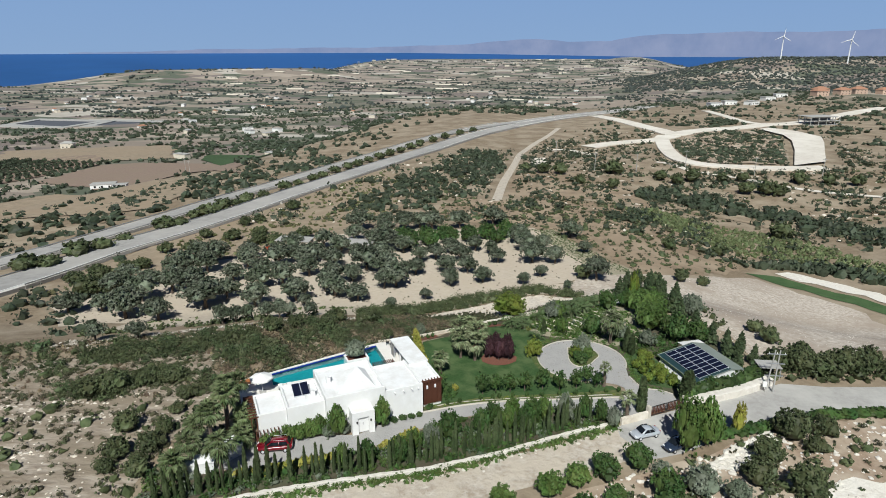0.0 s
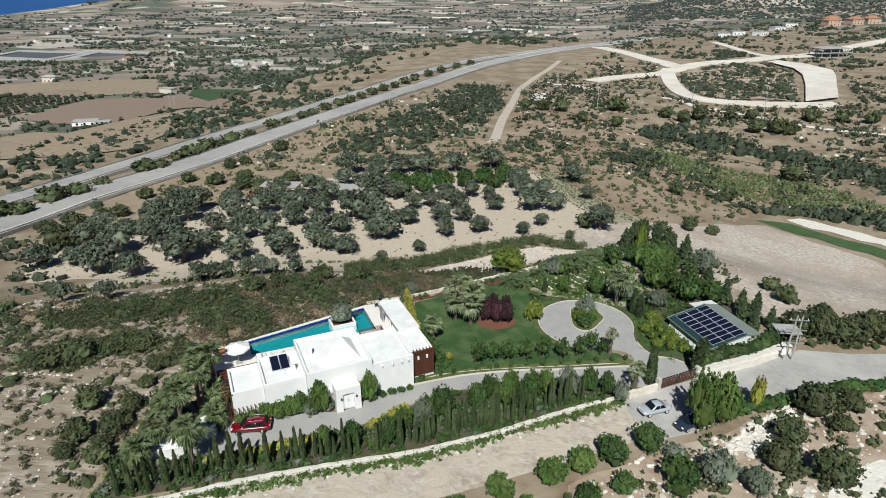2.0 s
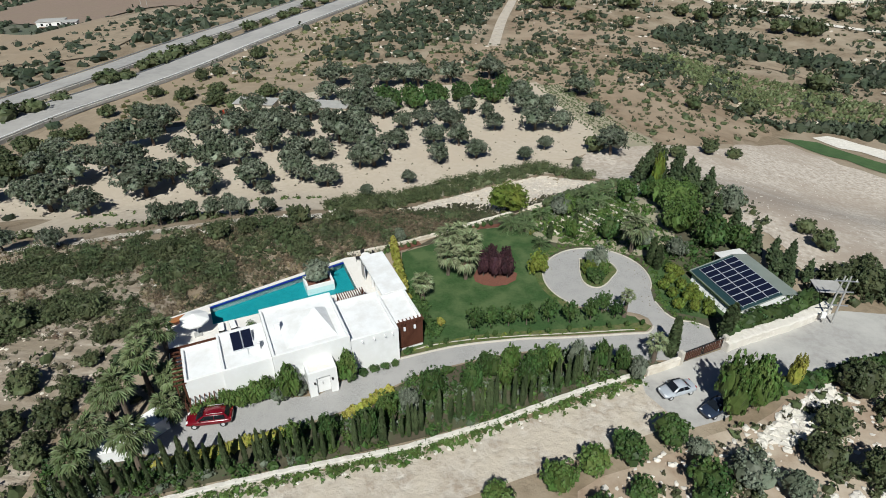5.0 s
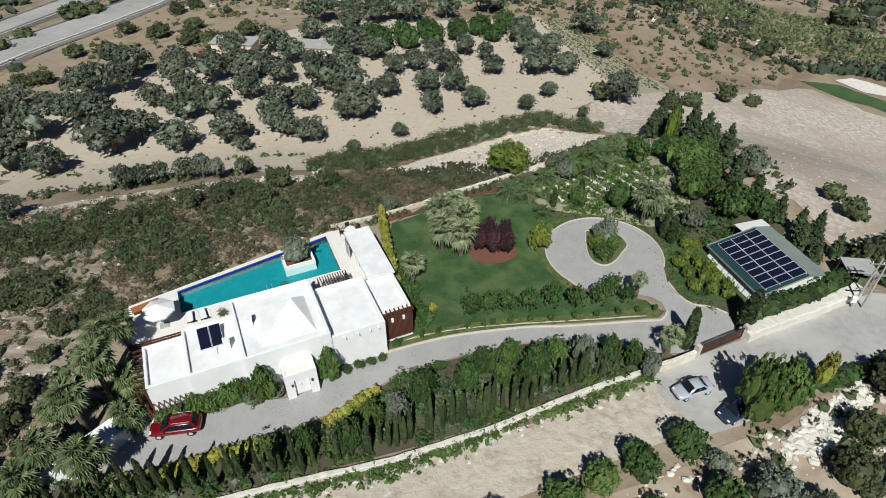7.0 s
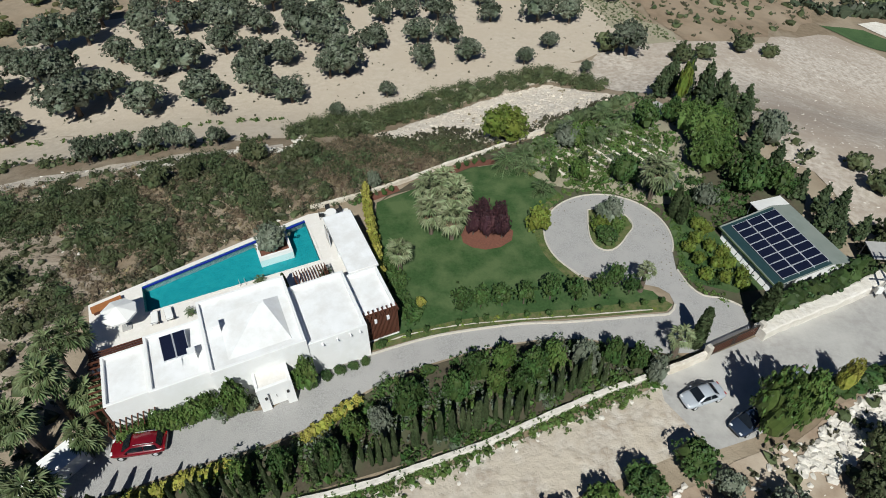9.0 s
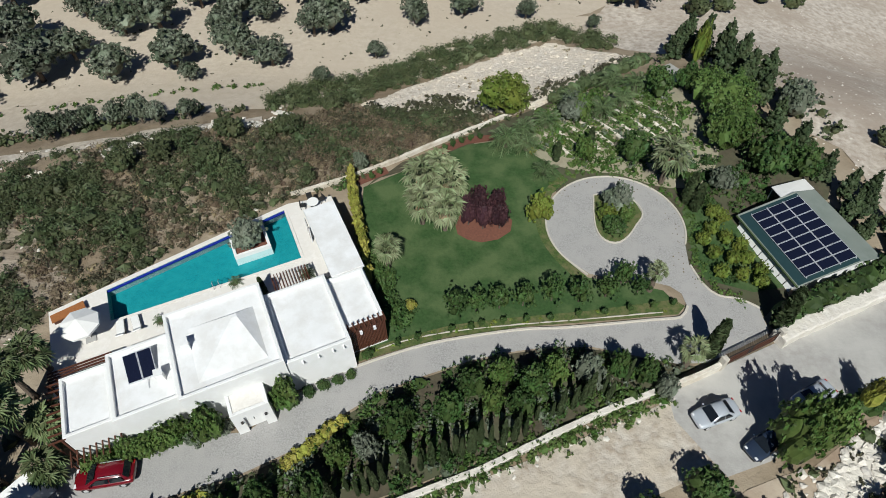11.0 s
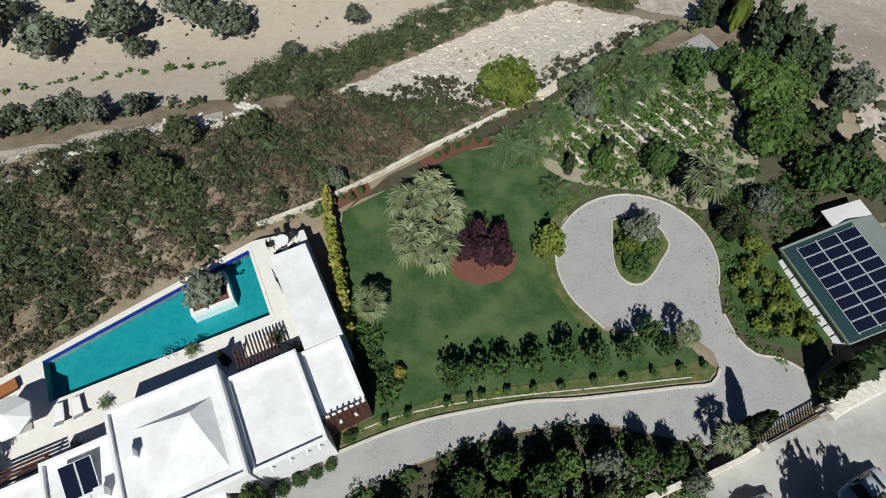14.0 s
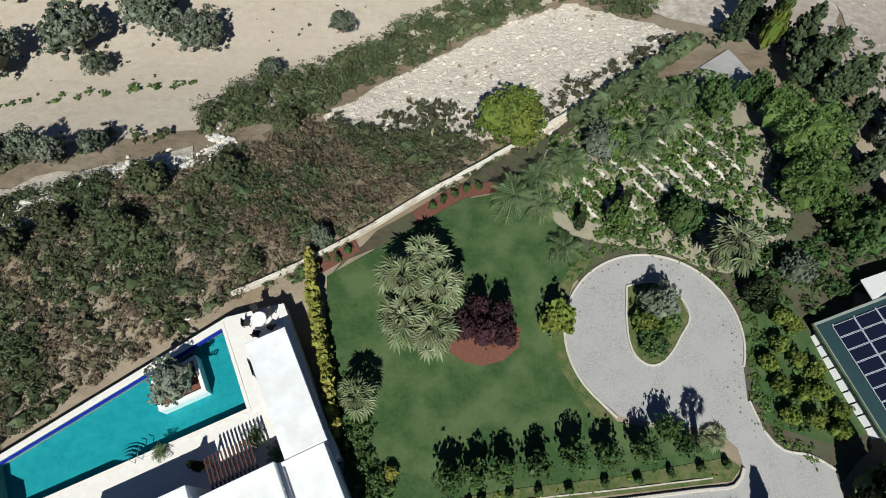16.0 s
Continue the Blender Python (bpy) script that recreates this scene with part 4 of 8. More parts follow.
# ---- fields and orchard soil ----
drape("orchard_ground", [(-58, 58), (-39, 62), (-18, 67.2), (-12, 70.8), (1.6, 80.4), (19, 88), (24.5, 92), (34, 99), (27, 118), (20, 141), (-36, 128), (-58, 108), (-82, 90), (-86, 66), (-74, 54)],
      ORCH, "bare pale orchard soil", "orchard soil", 0.06, 3)
drape("terrace_fill", [(-62, 58.5), (-40, 62.5), (-18, 67.6), (-12, 71), (1.6, 80.6), (19, 88.4), (24, 90), (24, 83), (16, 82), (5, 75.5), (-4, 69.5), (-12, 63.5), (-16, 60), (-28, 57), (-41, 54), (-62, 46.5)],
      ORCH, "pale bare soil between orchard terraces", "terrace", 0.035, 2)
drape("terrace_upper", [(-62, 52.5), (-41, 58.6), (-29, 61.0), (-17, 65.4), (-15.6, 62.2), (-28, 58.6), (-41, 55.6), (-62, 48)], ORCH, "pale bare orchard terrace", "terrace", 0.08, 2)
drape("terrace_lower", [(-17.5, 57.3), (-19.2, 56.3), (-24.1, 54.2), (-29.5, 52.6), (-34.6, 50.4), (-39.6, 48.4), (-62.0, 40.5), (-62.0, 38.0), (-38.5, 46.7), (-33.5, 48.6), (-28.5, 50.7), (-23.3, 52.5), (-18.6, 54.8), (-16.9, 55.6)], CHALK, "pale stony terrace path", "terrace", 0.10, 1.5)
drape("terrace_strip", [(-32.0, 59.6), (-25.0, 61.1), (-19.6, 64.4), (-15.9, 65.7), (-15.3, 63.6), (-18.5, 60.1), (-23.9, 58.5), (-30.9, 57.4)], ORCH, "pale grassy orchard strip", "terrace", 0.10, 1.5)
drape("field_rows", [(14.7, 139), (21.3, 138), (28, 119), (38.2, 97.5), (33, 96), (27, 103.5), (24, 113)], F_ROWS, "dry field with crop rows", "field", 0.1, 3)
drape("field_tilled", [(41.4, 74), (49.7, 101), (60, 110), (72.5, 117), (87.5, 100), (92, 82), (82, 60), (62, 50), (47.5, 44.5), (46.5, 52), (42.5, 58)], F_TILL,
      "tilled stony bare field", "field", 0.06, 3)
drape("field_strip", [(71, 121), (76.4, 122), (80, 121.5), (99, 100), (94, 95.5), (84, 108)], F_STRIP, "narrow green crop strip", "field", 0.12, 3)
drape("field_white", [(80, 124.5), (84, 126), (107, 104), (101, 100)], LIMEW, "white stony strip beside the crop", "field", 0.12, 3)
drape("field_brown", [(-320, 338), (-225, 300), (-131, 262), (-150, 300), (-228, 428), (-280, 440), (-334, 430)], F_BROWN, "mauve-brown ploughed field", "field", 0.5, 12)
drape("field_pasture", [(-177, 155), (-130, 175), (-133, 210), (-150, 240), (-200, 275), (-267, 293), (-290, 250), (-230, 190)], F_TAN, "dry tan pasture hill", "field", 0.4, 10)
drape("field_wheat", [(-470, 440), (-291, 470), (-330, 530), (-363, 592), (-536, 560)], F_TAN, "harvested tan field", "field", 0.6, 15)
drape("field_green", [(-262, 458), (-180, 370), (-150, 330), (-160, 370), (-228, 492), (-274, 497)], F_GREEN, "irrigated green vegetable field", "field", 0.6, 12)
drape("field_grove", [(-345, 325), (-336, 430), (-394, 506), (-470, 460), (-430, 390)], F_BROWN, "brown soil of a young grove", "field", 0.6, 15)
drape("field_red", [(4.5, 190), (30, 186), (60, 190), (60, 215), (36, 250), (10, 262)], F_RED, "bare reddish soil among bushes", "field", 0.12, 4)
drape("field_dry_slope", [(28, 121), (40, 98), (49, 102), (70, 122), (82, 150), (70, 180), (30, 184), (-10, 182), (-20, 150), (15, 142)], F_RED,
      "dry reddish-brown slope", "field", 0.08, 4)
drape("field_verge", [(-98, 75), (-88, 72), (-75, 95), (-60, 112), (-40, 132), (-30, 160), (-48, 250), (-68, 245), (-84, 160), (-95, 115)], F_TAN, "dry grass verge below the highway", "field", 0.08, 4)
drape("field_rough", [(20, 85), (26, 78.5), (31, 76), (42, 66), (41.4, 74), (49.7, 101), (40, 98), (34, 99), (24.5, 92)], F_TILL, "pale rough stony ground", "field", 0.05, 2)
drape("rubble_slope", [(-3.5, 58.6), (-7.2, 62.7), (-2.1, 68.2), (10.0, 77.9), (16.7, 80.9), (26.5, 76.2), (20.7, 67.9), (13.6, 60.8), (8.2, 59.9)], RUBB,
      "slope of tipped white rubble", "rubble", 0.06, 1.0)
drape("rock_patch", [(36, 2), (60, 2), (60, 20), (46, 18), (40, 12)], LIMEW, "bare white rock", "rock", 0.06, 2)
drape("slope_west", [(-95, -25), (-32, -25), (-27, 3), (-28, 9), (-27.5, 25), (-25, 30), (-36, 38), (-62, 33), (-95, 28)], F_WEST,
      "stony terraced slope with pale rock streaks", "slope", 0.045, 2)
drape("slope_southeast", [(16, -20), (60, -20), (60, 2), (40, 12), (46, 18), (60, 21), (60, 32), (50, 30.6), (40, 25.6), (31, 20), (24, 16), (17, 12)], F_STONY,
      "stony pale slope below the road", "slope", 0.045, 2)

# ---- villa ----
HM = pose(-17.9, 16.5, 0, 0, 0, 30.2)
DECK = 2.2


def shell(u0, v0, u1, v1, z0, z1, t=0.25):
    """Four walls with a parapet, chamfered at the top."""
    c = 0.03
    out = [(u0, v0), (u1, v0), (u1, v1), (u0, v1)]
    rings = []
    for d, z in ((0, z0), (0, z1 - c), (c, z1), (t - c, z1), (t, z1 - c), (t, z0)):
        rings.append([(u0 + d, v0 + d, z), (u1 - d, v0 + d, z), (u1 - d, v1 - d, z), (u0 + d, v1 - d, z)])
    return Shape().loft(rings + [rings[0]], cap=False).mesh("wall", WHITE)


house = thing("house", HM, "low white flat-roofed modern villa with stepped blocks", "house")
BLOCKS = ((0.0, -0.27, 3.28, 4.55, 4.6), (3.3, -0.6, 7.73, 5.0, 4.9), (7.75, -1.3, 15.05, 6.25, 5.55), (15.07, -1.15, 19.98, 5.45, 4.75), (20.0, 0.2, 23.05, 5.35, 4.1))
for u0, v0, u1, v1, z in BLOCKS:
    part("wall", shell(u0, v0, u1, v1, -0.4, z), house)
    part("roof", Shape().box(u0 + 0.24, v0 + 0.24, z - 0.62, u1 - 0.24, v1 - 0.24, z - 0.30).mesh("roof", ROOFW), house, "white waterproof roof coating")
# pool wing: a thin roof on posts and a back wall
part("roof", Shape().box(20.5, 5.4, 3.92, 23.3, 13.5, 4.14, 0.03).mesh("roof", ROOFW), house, "white slab roof of the pool wing")
part("wall", Shape().box(22.9, 5.4, -0.4, 23.15, 13.4, 3.92).mesh("wall", WHITE), house)
part("wall", Shape().box(20.8, 8.6, DECK, 22.9, 8.8, 3.92).mesh("wall", WHITE), house)
for v in (5.7, 9.6, 13.2):
    part("column", Shape().box(20.65, v, DECK, 20.85, v + 0.2, 3.92).mesh("column", WHITE), house)
# pyramid vault over the hall
part("roof", Shape().add([(9.2, -0.4, 5.25), (14.1, -0.4, 5.25), (14.1, 4.4, 5.25), (9.2, 4.4, 5.25), (12.5, 3.3, 6.2), (12.9, 3.3, 6.2), (12.9, 3.6, 6.2), (12.5, 3.6, 6.2)],
     [(0, 1, 5, 4), (1, 2, 6, 5), (2, 3, 7, 6), (3, 0, 4, 7), (4, 5, 6, 7), (3, 2, 1, 0)]).mesh("roof", ROOFW), house, "shallow white pyramid vault")
for u, v, z in ((6.75, 1.5, 4.58), (8.95, 2.75, 5.23)):
    ch = part("chimney", Shape().box(u - 0.25, v - 0.25, z, u + 0.25, v + 0.25, z + 0.85, 0.02).mesh("chimney", WHITE), house)
    part("chimney_cap", Shape().box(u - 0.3, v - 0.3, z + 0.9, u + 0.3, v + 0.3, z + 0.97).box(u - 0.2, v - 0.2, z + 0.85, u + 0.2, v + 0.2, z + 0.9).mesh("cap", WHITE), ch)
# porch
part("wall", Shape().box(10.35, -3.0, -0.2, 10.6, -1.3, 3.8, 0.02).box(12.85, -3.0, -0.2, 13.1, -1.3, 3.8, 0.02).box(10.6, -3.0, 3.0, 12.85, -2.75, 3.8, 0.02).mesh("wall", WHITE), house, "white entrance porch")
part("roof", Shape().box(10.6, -2.75, 3.55, 12.85, -1.31, 3.7).mesh("roof", TRAV), house)
door = part("door", Shape().box(11.1, -2.72, 0.9, 12.4, -2.66, 3.0, 0.0).mesh("door", WHITE), house, "white panelled double door")
part("door_handle", Shape().tube((11.7, -2.76, 1.9), (11.7, -2.76, 2.2), 0.02).mesh("handle", DARKM), door)
part("wall", Shape().box(10.6, -2.99, -0.2, 11.09, -2.75, 2.99).box(12.41, -2.99, -0.2, 12.85, -2.75, 2.99).mesh("wall", WHITE), house)
for u in (10.9, 12.6):
    part("wall_lamp", Shape().box(u - 0.08, -3.12, 2.4, u + 0.08, -3.0, 2.65, 0.02).mesh("lamp", DARKM), house, "small black wall lamp")
# spouts along the front of the eastern block
for u in (16.2, 17.4, 18.5, 19.3):
    part("spout", Shape().box(u - 0.06, -1.5, 4.27, u + 0.06, -1.15, 4.39).mesh("spout", WHITE), house)
# dark wood screen on the east block
for k in range(26):
    u = 20.02 + k * 0.117
    part("slat", Shape().box(u, 0.05, 0.8, u + 0.085, 0.19, 4.2).mesh("slat", WOODD), house)
for u in (20.9, 22.0):
    part("lantern", Shape().box(u, -0.12, 3.1, u + 0.22, 0.04, 3.55, 0.04).mesh("lantern", LAMPW), house, "white wall lantern")
for k in range(8):
    u = 20.1 + k * 0.41
    part("beam", Shape().box(u, -0.3, 4.12, u + 0.09, 0.5, 4.26).mesh("beam", WOODD), house, "dark wooden roof beam end")
# glazed doors to the terrace, standing proud of the walls
def glazing(u0, u1, v, n, z0=DECK, z1=4.35):
    win = part("window", Shape().box(u0, v, z1 - 0.07, u1, v + 0.04, z1).mesh("frame", DARKM), house, "dark-framed sliding glass doors")
    part("sill", Shape().box(u0, v, z0, u1, v + 0.04, z0 + 0.07).mesh("sill", DARKM), win)
    w = (u1 - u0) / n
    for i in range(n):
        part("mullion", Shape().box(u0 + i * w, v, z0 + 0.07, u0 + i * w + 0.06, v + 0.04, z1 - 0.07).mesh("mullion", DARKM), win)
        part("pane", Shape().box(u0 + i * w + 0.06, v + 0.005, z0 + 0.07, u0 + (i + 1) * w, v + 0.025, z1 - 0.07).mesh("pane", GLASS), win)


glazing(8.6, 14.4, 6.26, 4)
glazing(15.6, 19.4, 5.46, 3)
glazing(3.9, 7.2, 5.01, 2)
glazing(0.5, 2.9, 4.56, 2)


def pergola(u0, v0, u1, v1, z, n, along, label):
    ob = thing("pergola", HM, label, "pergola", "wooden pergolas")
    for u in (u0, u1 - 0.12):
        for v in (v0, v1 - 0.12):
            gz = DECK if v > 4.6 else 0.9
            part("post", Shape().box(u, v, gz - 0.3, u + 0.12, v + 0.12, z).mesh("post", WOODD), ob)
    for i in range(n):
        t = i / (n - 1)
        if along == "u":
            v = v0 + (v1 - v0 - 0.08) * t
            part("beam", Shape().box(u0 - 0.2, v, z, u1 + 0.2, v + 0.08, z + 0.14).mesh("beam", WOODD), ob)
        else:
            u = u0 + (u1 - u0 - 0.08) * t
            part("beam", Shape().box(u, v0 - 0.2, z, u + 0.08, v1 + 0.2, z + 0.14).mesh("beam", WOODD), ob)


pergola(16.0, 5.55, 18.9, 7.4, 4.0, 12, "v", "dark wooden pergola against the pool side")
pergola(-0.9, 4.62, 3.2, 6.0, 3.6, 6, "u", "dark wooden pergola over the west terrace")
pergola(-0.75, -0.3, -0.06, 4.4, 4.35, 9, "u", "dark wooden slats along the west wall")
pergola(-0.4, -1.2, 3.0, -0.4, 2.5, 9, "v", "dark wooden pergola over the car side")

# terrace slab with the pool let into it
POOL = [(3.15, 10.15), (18.95, 9.95), (19.05, 16.1), (3.15, 13.5)]


def ring_faces(outer, inner, z0, z1, mesh_name, material):
    """A flat frame between two outlines of four corners."""
    r = [[(x, y, z0) for x, y in outer], [(x, y, z1) for x, y in outer], [(x, y, z1) for x, y in inner], [(x, y, z0) for x, y in inner]]
    return Shape().loft(r + [r[0]], cap=False).mesh(mesh_name, material)


terrace = thing("terrace", HM, "pale travertine pool terrace on a white retaining wall", "terrace", kind="structure")
part("paving", ring_faces([(-1.4, 4.4), (23.4, 4.4), (23.6, 16.0), (19.6, 16.75), (-1.4, 13.15)], [(2.95, 9.9), (19.2, 9.7), (19.25, 12), (19.3, 16.5), (2.95, 13.7)], -0.6, DECK, "paving", TRAV), terrace)
part("coping", ring_faces([(2.96, 9.91), (19.19, 9.71), (19.29, 16.48), (2.96, 13.69)], POOL, 0.6, DECK + 0.03, "coping", TRAV), terrace, "pale stone pool coping")
pool = thing("swimming_pool", HM, "turquoise infinity pool with cobalt blue rim", "pool")
part("basin", Shape().add([(x, y, 1.3) for x, y in POOL] + [(x, y, 2.18) for x, y in POOL],
     [(0, 1, 2, 3)] + [((i + 1) % 4, i, i + 4, (i + 1) % 4 + 4) for i in range(4)]).mesh("basin", POOLT), pool)
part("rim", Shape().prism([(3.15, 13.3), (19.05, 15.87), (19.05, 16.08), (3.15, 13.48)], 2.02, 2.13).mesh("rim", BLUET), pool, "cobalt blue mosaic overflow edge")
surface = part("water", Shape().add([(x, y, 2.10) for x, y in [(3.16, 10.16), (18.94, 9.96), (19.03, 15.86), (3.16, 13.29)]], [(0, 1, 2, 3)]).mesh("water", WATER), pool, "clear rippled water")
surface.visible_shadow = False
for k in range(4):
    arc = [(10.9 + (1.25 - 0.28 * k) * math.cos(radians(a)), 10.05 + (1.25 - 0.28 * k) * math.sin(radians(a))) for a in range(0, 181, 15)]
    part("step", Shape().prism(arc, 1.25, 1.4 + 0.19 * k).mesh("step", POOLT), pool, "curved pool step")
part("handrail", Shape().tube((11.9, 9.7, 2.2), (11.9, 9.8, 3.0), 0.025).tube((11.9, 9.8, 3.0), (11.9, 10.6, 2.3), 0.025).tube((11.4, 9.7, 2.2), (11.4, 9.8, 3.0), 0.025)
     .tube((11.4, 9.8, 3.0), (11.4, 10.6, 2.3), 0.025).mesh("rail", STEEL), pool, "steel pool handrail")
planter = thing("pool_planter", HM, "white walled planter island in the pool", "planter")
part("wall", ring_faces([(13.7, 12.2), (16.9, 12.2), (16.9, 14.9), (13.7, 14.4)], [(13.95, 12.45), (16.65, 12.45), (16.65, 14.65), (13.95, 14.2)], 1.0, 2.5, "wall", WHITE), planter)
part("soil", Shape().prism([(13.96, 12.46), (16.64, 12.46), (16.64, 14.64), (13.96, 14.19)], 1.0, 2.35).mesh("soil", MULCH), planter)

# ---- things on the terrace and roofs ----
def umbrella():
    c = (1.6, 9.1)
    ob = thing("parasol", HM, "large white octagonal canvas parasol, open", "parasol")
    n, r = 8, 1.5
    edge = [(c[0] + r * math.cos(6.2832 * (i + 0.5) / n), c[1] + r * math.sin(6.2832 * (i + 0.5) / n)) for i in range(n)]
    p = [(c[0], c[1], 4.95)] + [(x, y, 4.3) for x, y in edge] + [(x, y, 4.12) for x, y in edge] + [(c[0], c[1], 4.9)]
    f = [(0, i + 1, (i + 1) % n + 1) for i in range(n)] + [(i + 1, i + 1 + n, (i + 1) % n + 1 + n, (i + 1) % n + 1) for i in range(n)]
    f += [(2 * n + 1, (i + 1) % n + 1, i + 1) for i in range(n)]
    part("canopy", Shape().add(p, f).mesh("canopy", CANVAS), ob)
    part("pole", Shape().tube((c[0], c[1], DECK), (c[0], c[1], 4.9), 0.045).mesh("pole", ALU), ob)
    part("base_plate", Shape().box(c[0] - 0.4, c[1] - 0.4, DECK, c[0] + 0.4, c[1] + 0.4, DECK + 0.1, 0.02).mesh("base", RAWC), ob)
    for x, y in edge:
        part("rib", Shape().tube((c[0], c[1], 4.85), (x, y, 4.26), 0.015, n=5).mesh("rib", ALU), ob)


umbrella()


def lounger(u, v, turn):
    ob = thing("sun_lounger", HM @ pose(u, v, DECK, 0, 0, turn), "white sun lounger with raised back on the terrace", "sun lounger", "pool loungers")
    part("frame", Shape().box(-0.32, -0.9, 0.25, 0.32, 0.45, 0.32).mesh("frame", DARKM), ob)
    part("mattress", Shape().box(-0.3, -0.9, 0.33, 0.3, 0.4, 0.42, 0.03).mesh("mattress", CANVAS), ob)
    part("backrest", Shape().add([(-0.3, 0.4, 0.33), (0.3, 0.4, 0.33), (0.3, 0.95, 0.78), (-0.3, 0.95, 0.78), (-0.3, 0.4, 0.42), (0.3, 0.4, 0.42), (0.3, 0.9, 0.85), (-0.3, 0.9, 0.85)],
         [(0, 3, 2, 1), (4, 5, 6, 7), (0, 1, 5, 4), (1, 2, 6, 5), (2, 3, 7, 6), (3, 0, 4, 7)]).mesh("backrest", CANVAS), ob)
    for x in (-0.28, 0.28):
        for y in (-0.8, 0.3):
            part("leg", Shape().box(x - 0.025, y - 0.025, 0, x + 0.025, y + 0.025, 0.25).mesh("leg", DARKM), ob)


lounger(3.9, 8.7, 178)
lounger(5.1, 8.65, 184)


def dining(u, v):
    ob = thing("round_table", HM @ pose(u, v, DECK), "round white patio table", "table")
    disc = [(0.55 * math.cos(6.2832 * i / 20), 0.55 * math.sin(6.2832 * i / 20)) for i in range(20)]
    part("tabletop", Shape().prism(disc, 0.71, 0.75).mesh("top", CANVAS), ob)
    part("pedestal", Shape().tube((0, 0, 0), (0, 0, 0.71), 0.05).box(-0.25, -0.25, 0, 0.25, 0.25, 0.03).mesh("pedestal", DARKM), ob)
    for k in range(5):
        a = radians(72 * k + 20)
        ch = thing("patio_chair", HM @ pose(u + 0.95 * math.cos(a), v + 0.95 * math.sin(a), DECK, 0, 0, math.degrees(a) - 90),
                   "dark woven patio chair round the white table", "chair", "chairs round the table")
        part("seat", Shape().box(-0.25, -0.25, 0.4, 0.25, 0.25, 0.46, 0.02).mesh("seat", RUBBER), ch)
        part("backrest", Shape().box(-0.25, 0.2, 0.46, 0.25, 0.26, 0.85, 0.02).mesh("back", RUBBER), ch)
        for x in (-0.21, 0.21):
            for y in (-0.21, 0.21):
                part("leg", Shape().box(x - 0.02, y - 0.02, 0, x + 0.02, y + 0.02, 0.4).mesh("leg", DARKM), ch)


dining(21.7, 15.3)
bench = thing("deck_bench", HM @ pose(0.2, 12.2, DECK, 0, 0, 10), "orange-stained wooden deck bench", "bench")
for k in range(7):
    part("board", Shape().box(-1.3, -0.42 + 0.12 * k, 0.32, 1.3, -0.31 + 0.12 * k, 0.4).mesh("board", WOODO), bench)
part("base", Shape().box(-1.2, -0.38, 0, 1.2, 0.38, 0.32).mesh("base", WOODD), bench)
screen = thing("glass_screen", HM @ pose(20.35, 11.2, DECK), "framed glass wind screen by the pool wing", "screen")
part("pane", Shape().box(-0.02, 0.05, 0.05, 0.02, 1.25, 1.9).mesh("pane", GLASS), screen)
for y in (0.0, 1.25):
    part("post", Shape().box(-0.04, y, 0, 0.04, y + 0.05, 1.95).mesh("post", ALU), screen)
heater = thing("solar_collector", HM @ pose(5.55, 2.95, 4.62), "dark twin-panel solar water heater on the roof", "solar collector")
for x0 in (-0.98, 0.02):
    fr = part("panel", Shape().add([(x0, -1.05, 0.12), (x0 + 0.96, -1.05, 0.12), (x0 + 0.96, 1.0, 0.75), (x0, 1.0, 0.75), (x0, -1.05, 0.02), (x0 + 0.96, -1.05, 0.02), (x0 + 0.96, 1.0, 0.65), (x0, 1.0, 0.65)],
              [(0, 1, 2, 3), (7, 6, 5, 4), (0, 4, 5, 1), (1, 5, 6, 2), (2, 6, 7, 3), (3, 7, 4, 0)]).mesh("panel", ALU), heater)
    part("pane", Shape().add([(x0 + 0.04, -1.0, 0.14), (x0 + 0.92, -1.0, 0.14), (x0 + 0.92, 0.96, 0.745), (x0 + 0.04, 0.96, 0.745)], [(0, 1, 2, 3)]).mesh("pane", CELL), fr)
for x in (-0.9, 0.9):
    part("leg", Shape().tube((x, 0.9, -0.01), (x, 0.9, 0.64), 0.03, n=6).mesh("leg", STEEL), heater)
part("pipe", Shape().tube((0.3, -1.9, 0.05), (0.3, -1.0, 0.12), 0.025, n=6).mesh("pipe", ALU), heater)

# ---- solar barn ----
BM = pose(37.19, 41.5, 0, 0, 0, 23.8)
barn = thing("barn", BM, "white barn with sage metal roof carrying solar panels", "barn")
TEAL = mat("dark_teal_sheet", (0.025, 0.055, 0.06), (0.02, 0.045, 0.05), 2, 0.35, spec=0.5)


def on_slope(x, y, up):
    return (x, y, slope_z(x) + up)


def slope_z(x):
    return 1.84 + 0.204 * x if x <= 2.5 else 2.35 - 0.20 * (x - 2.5)


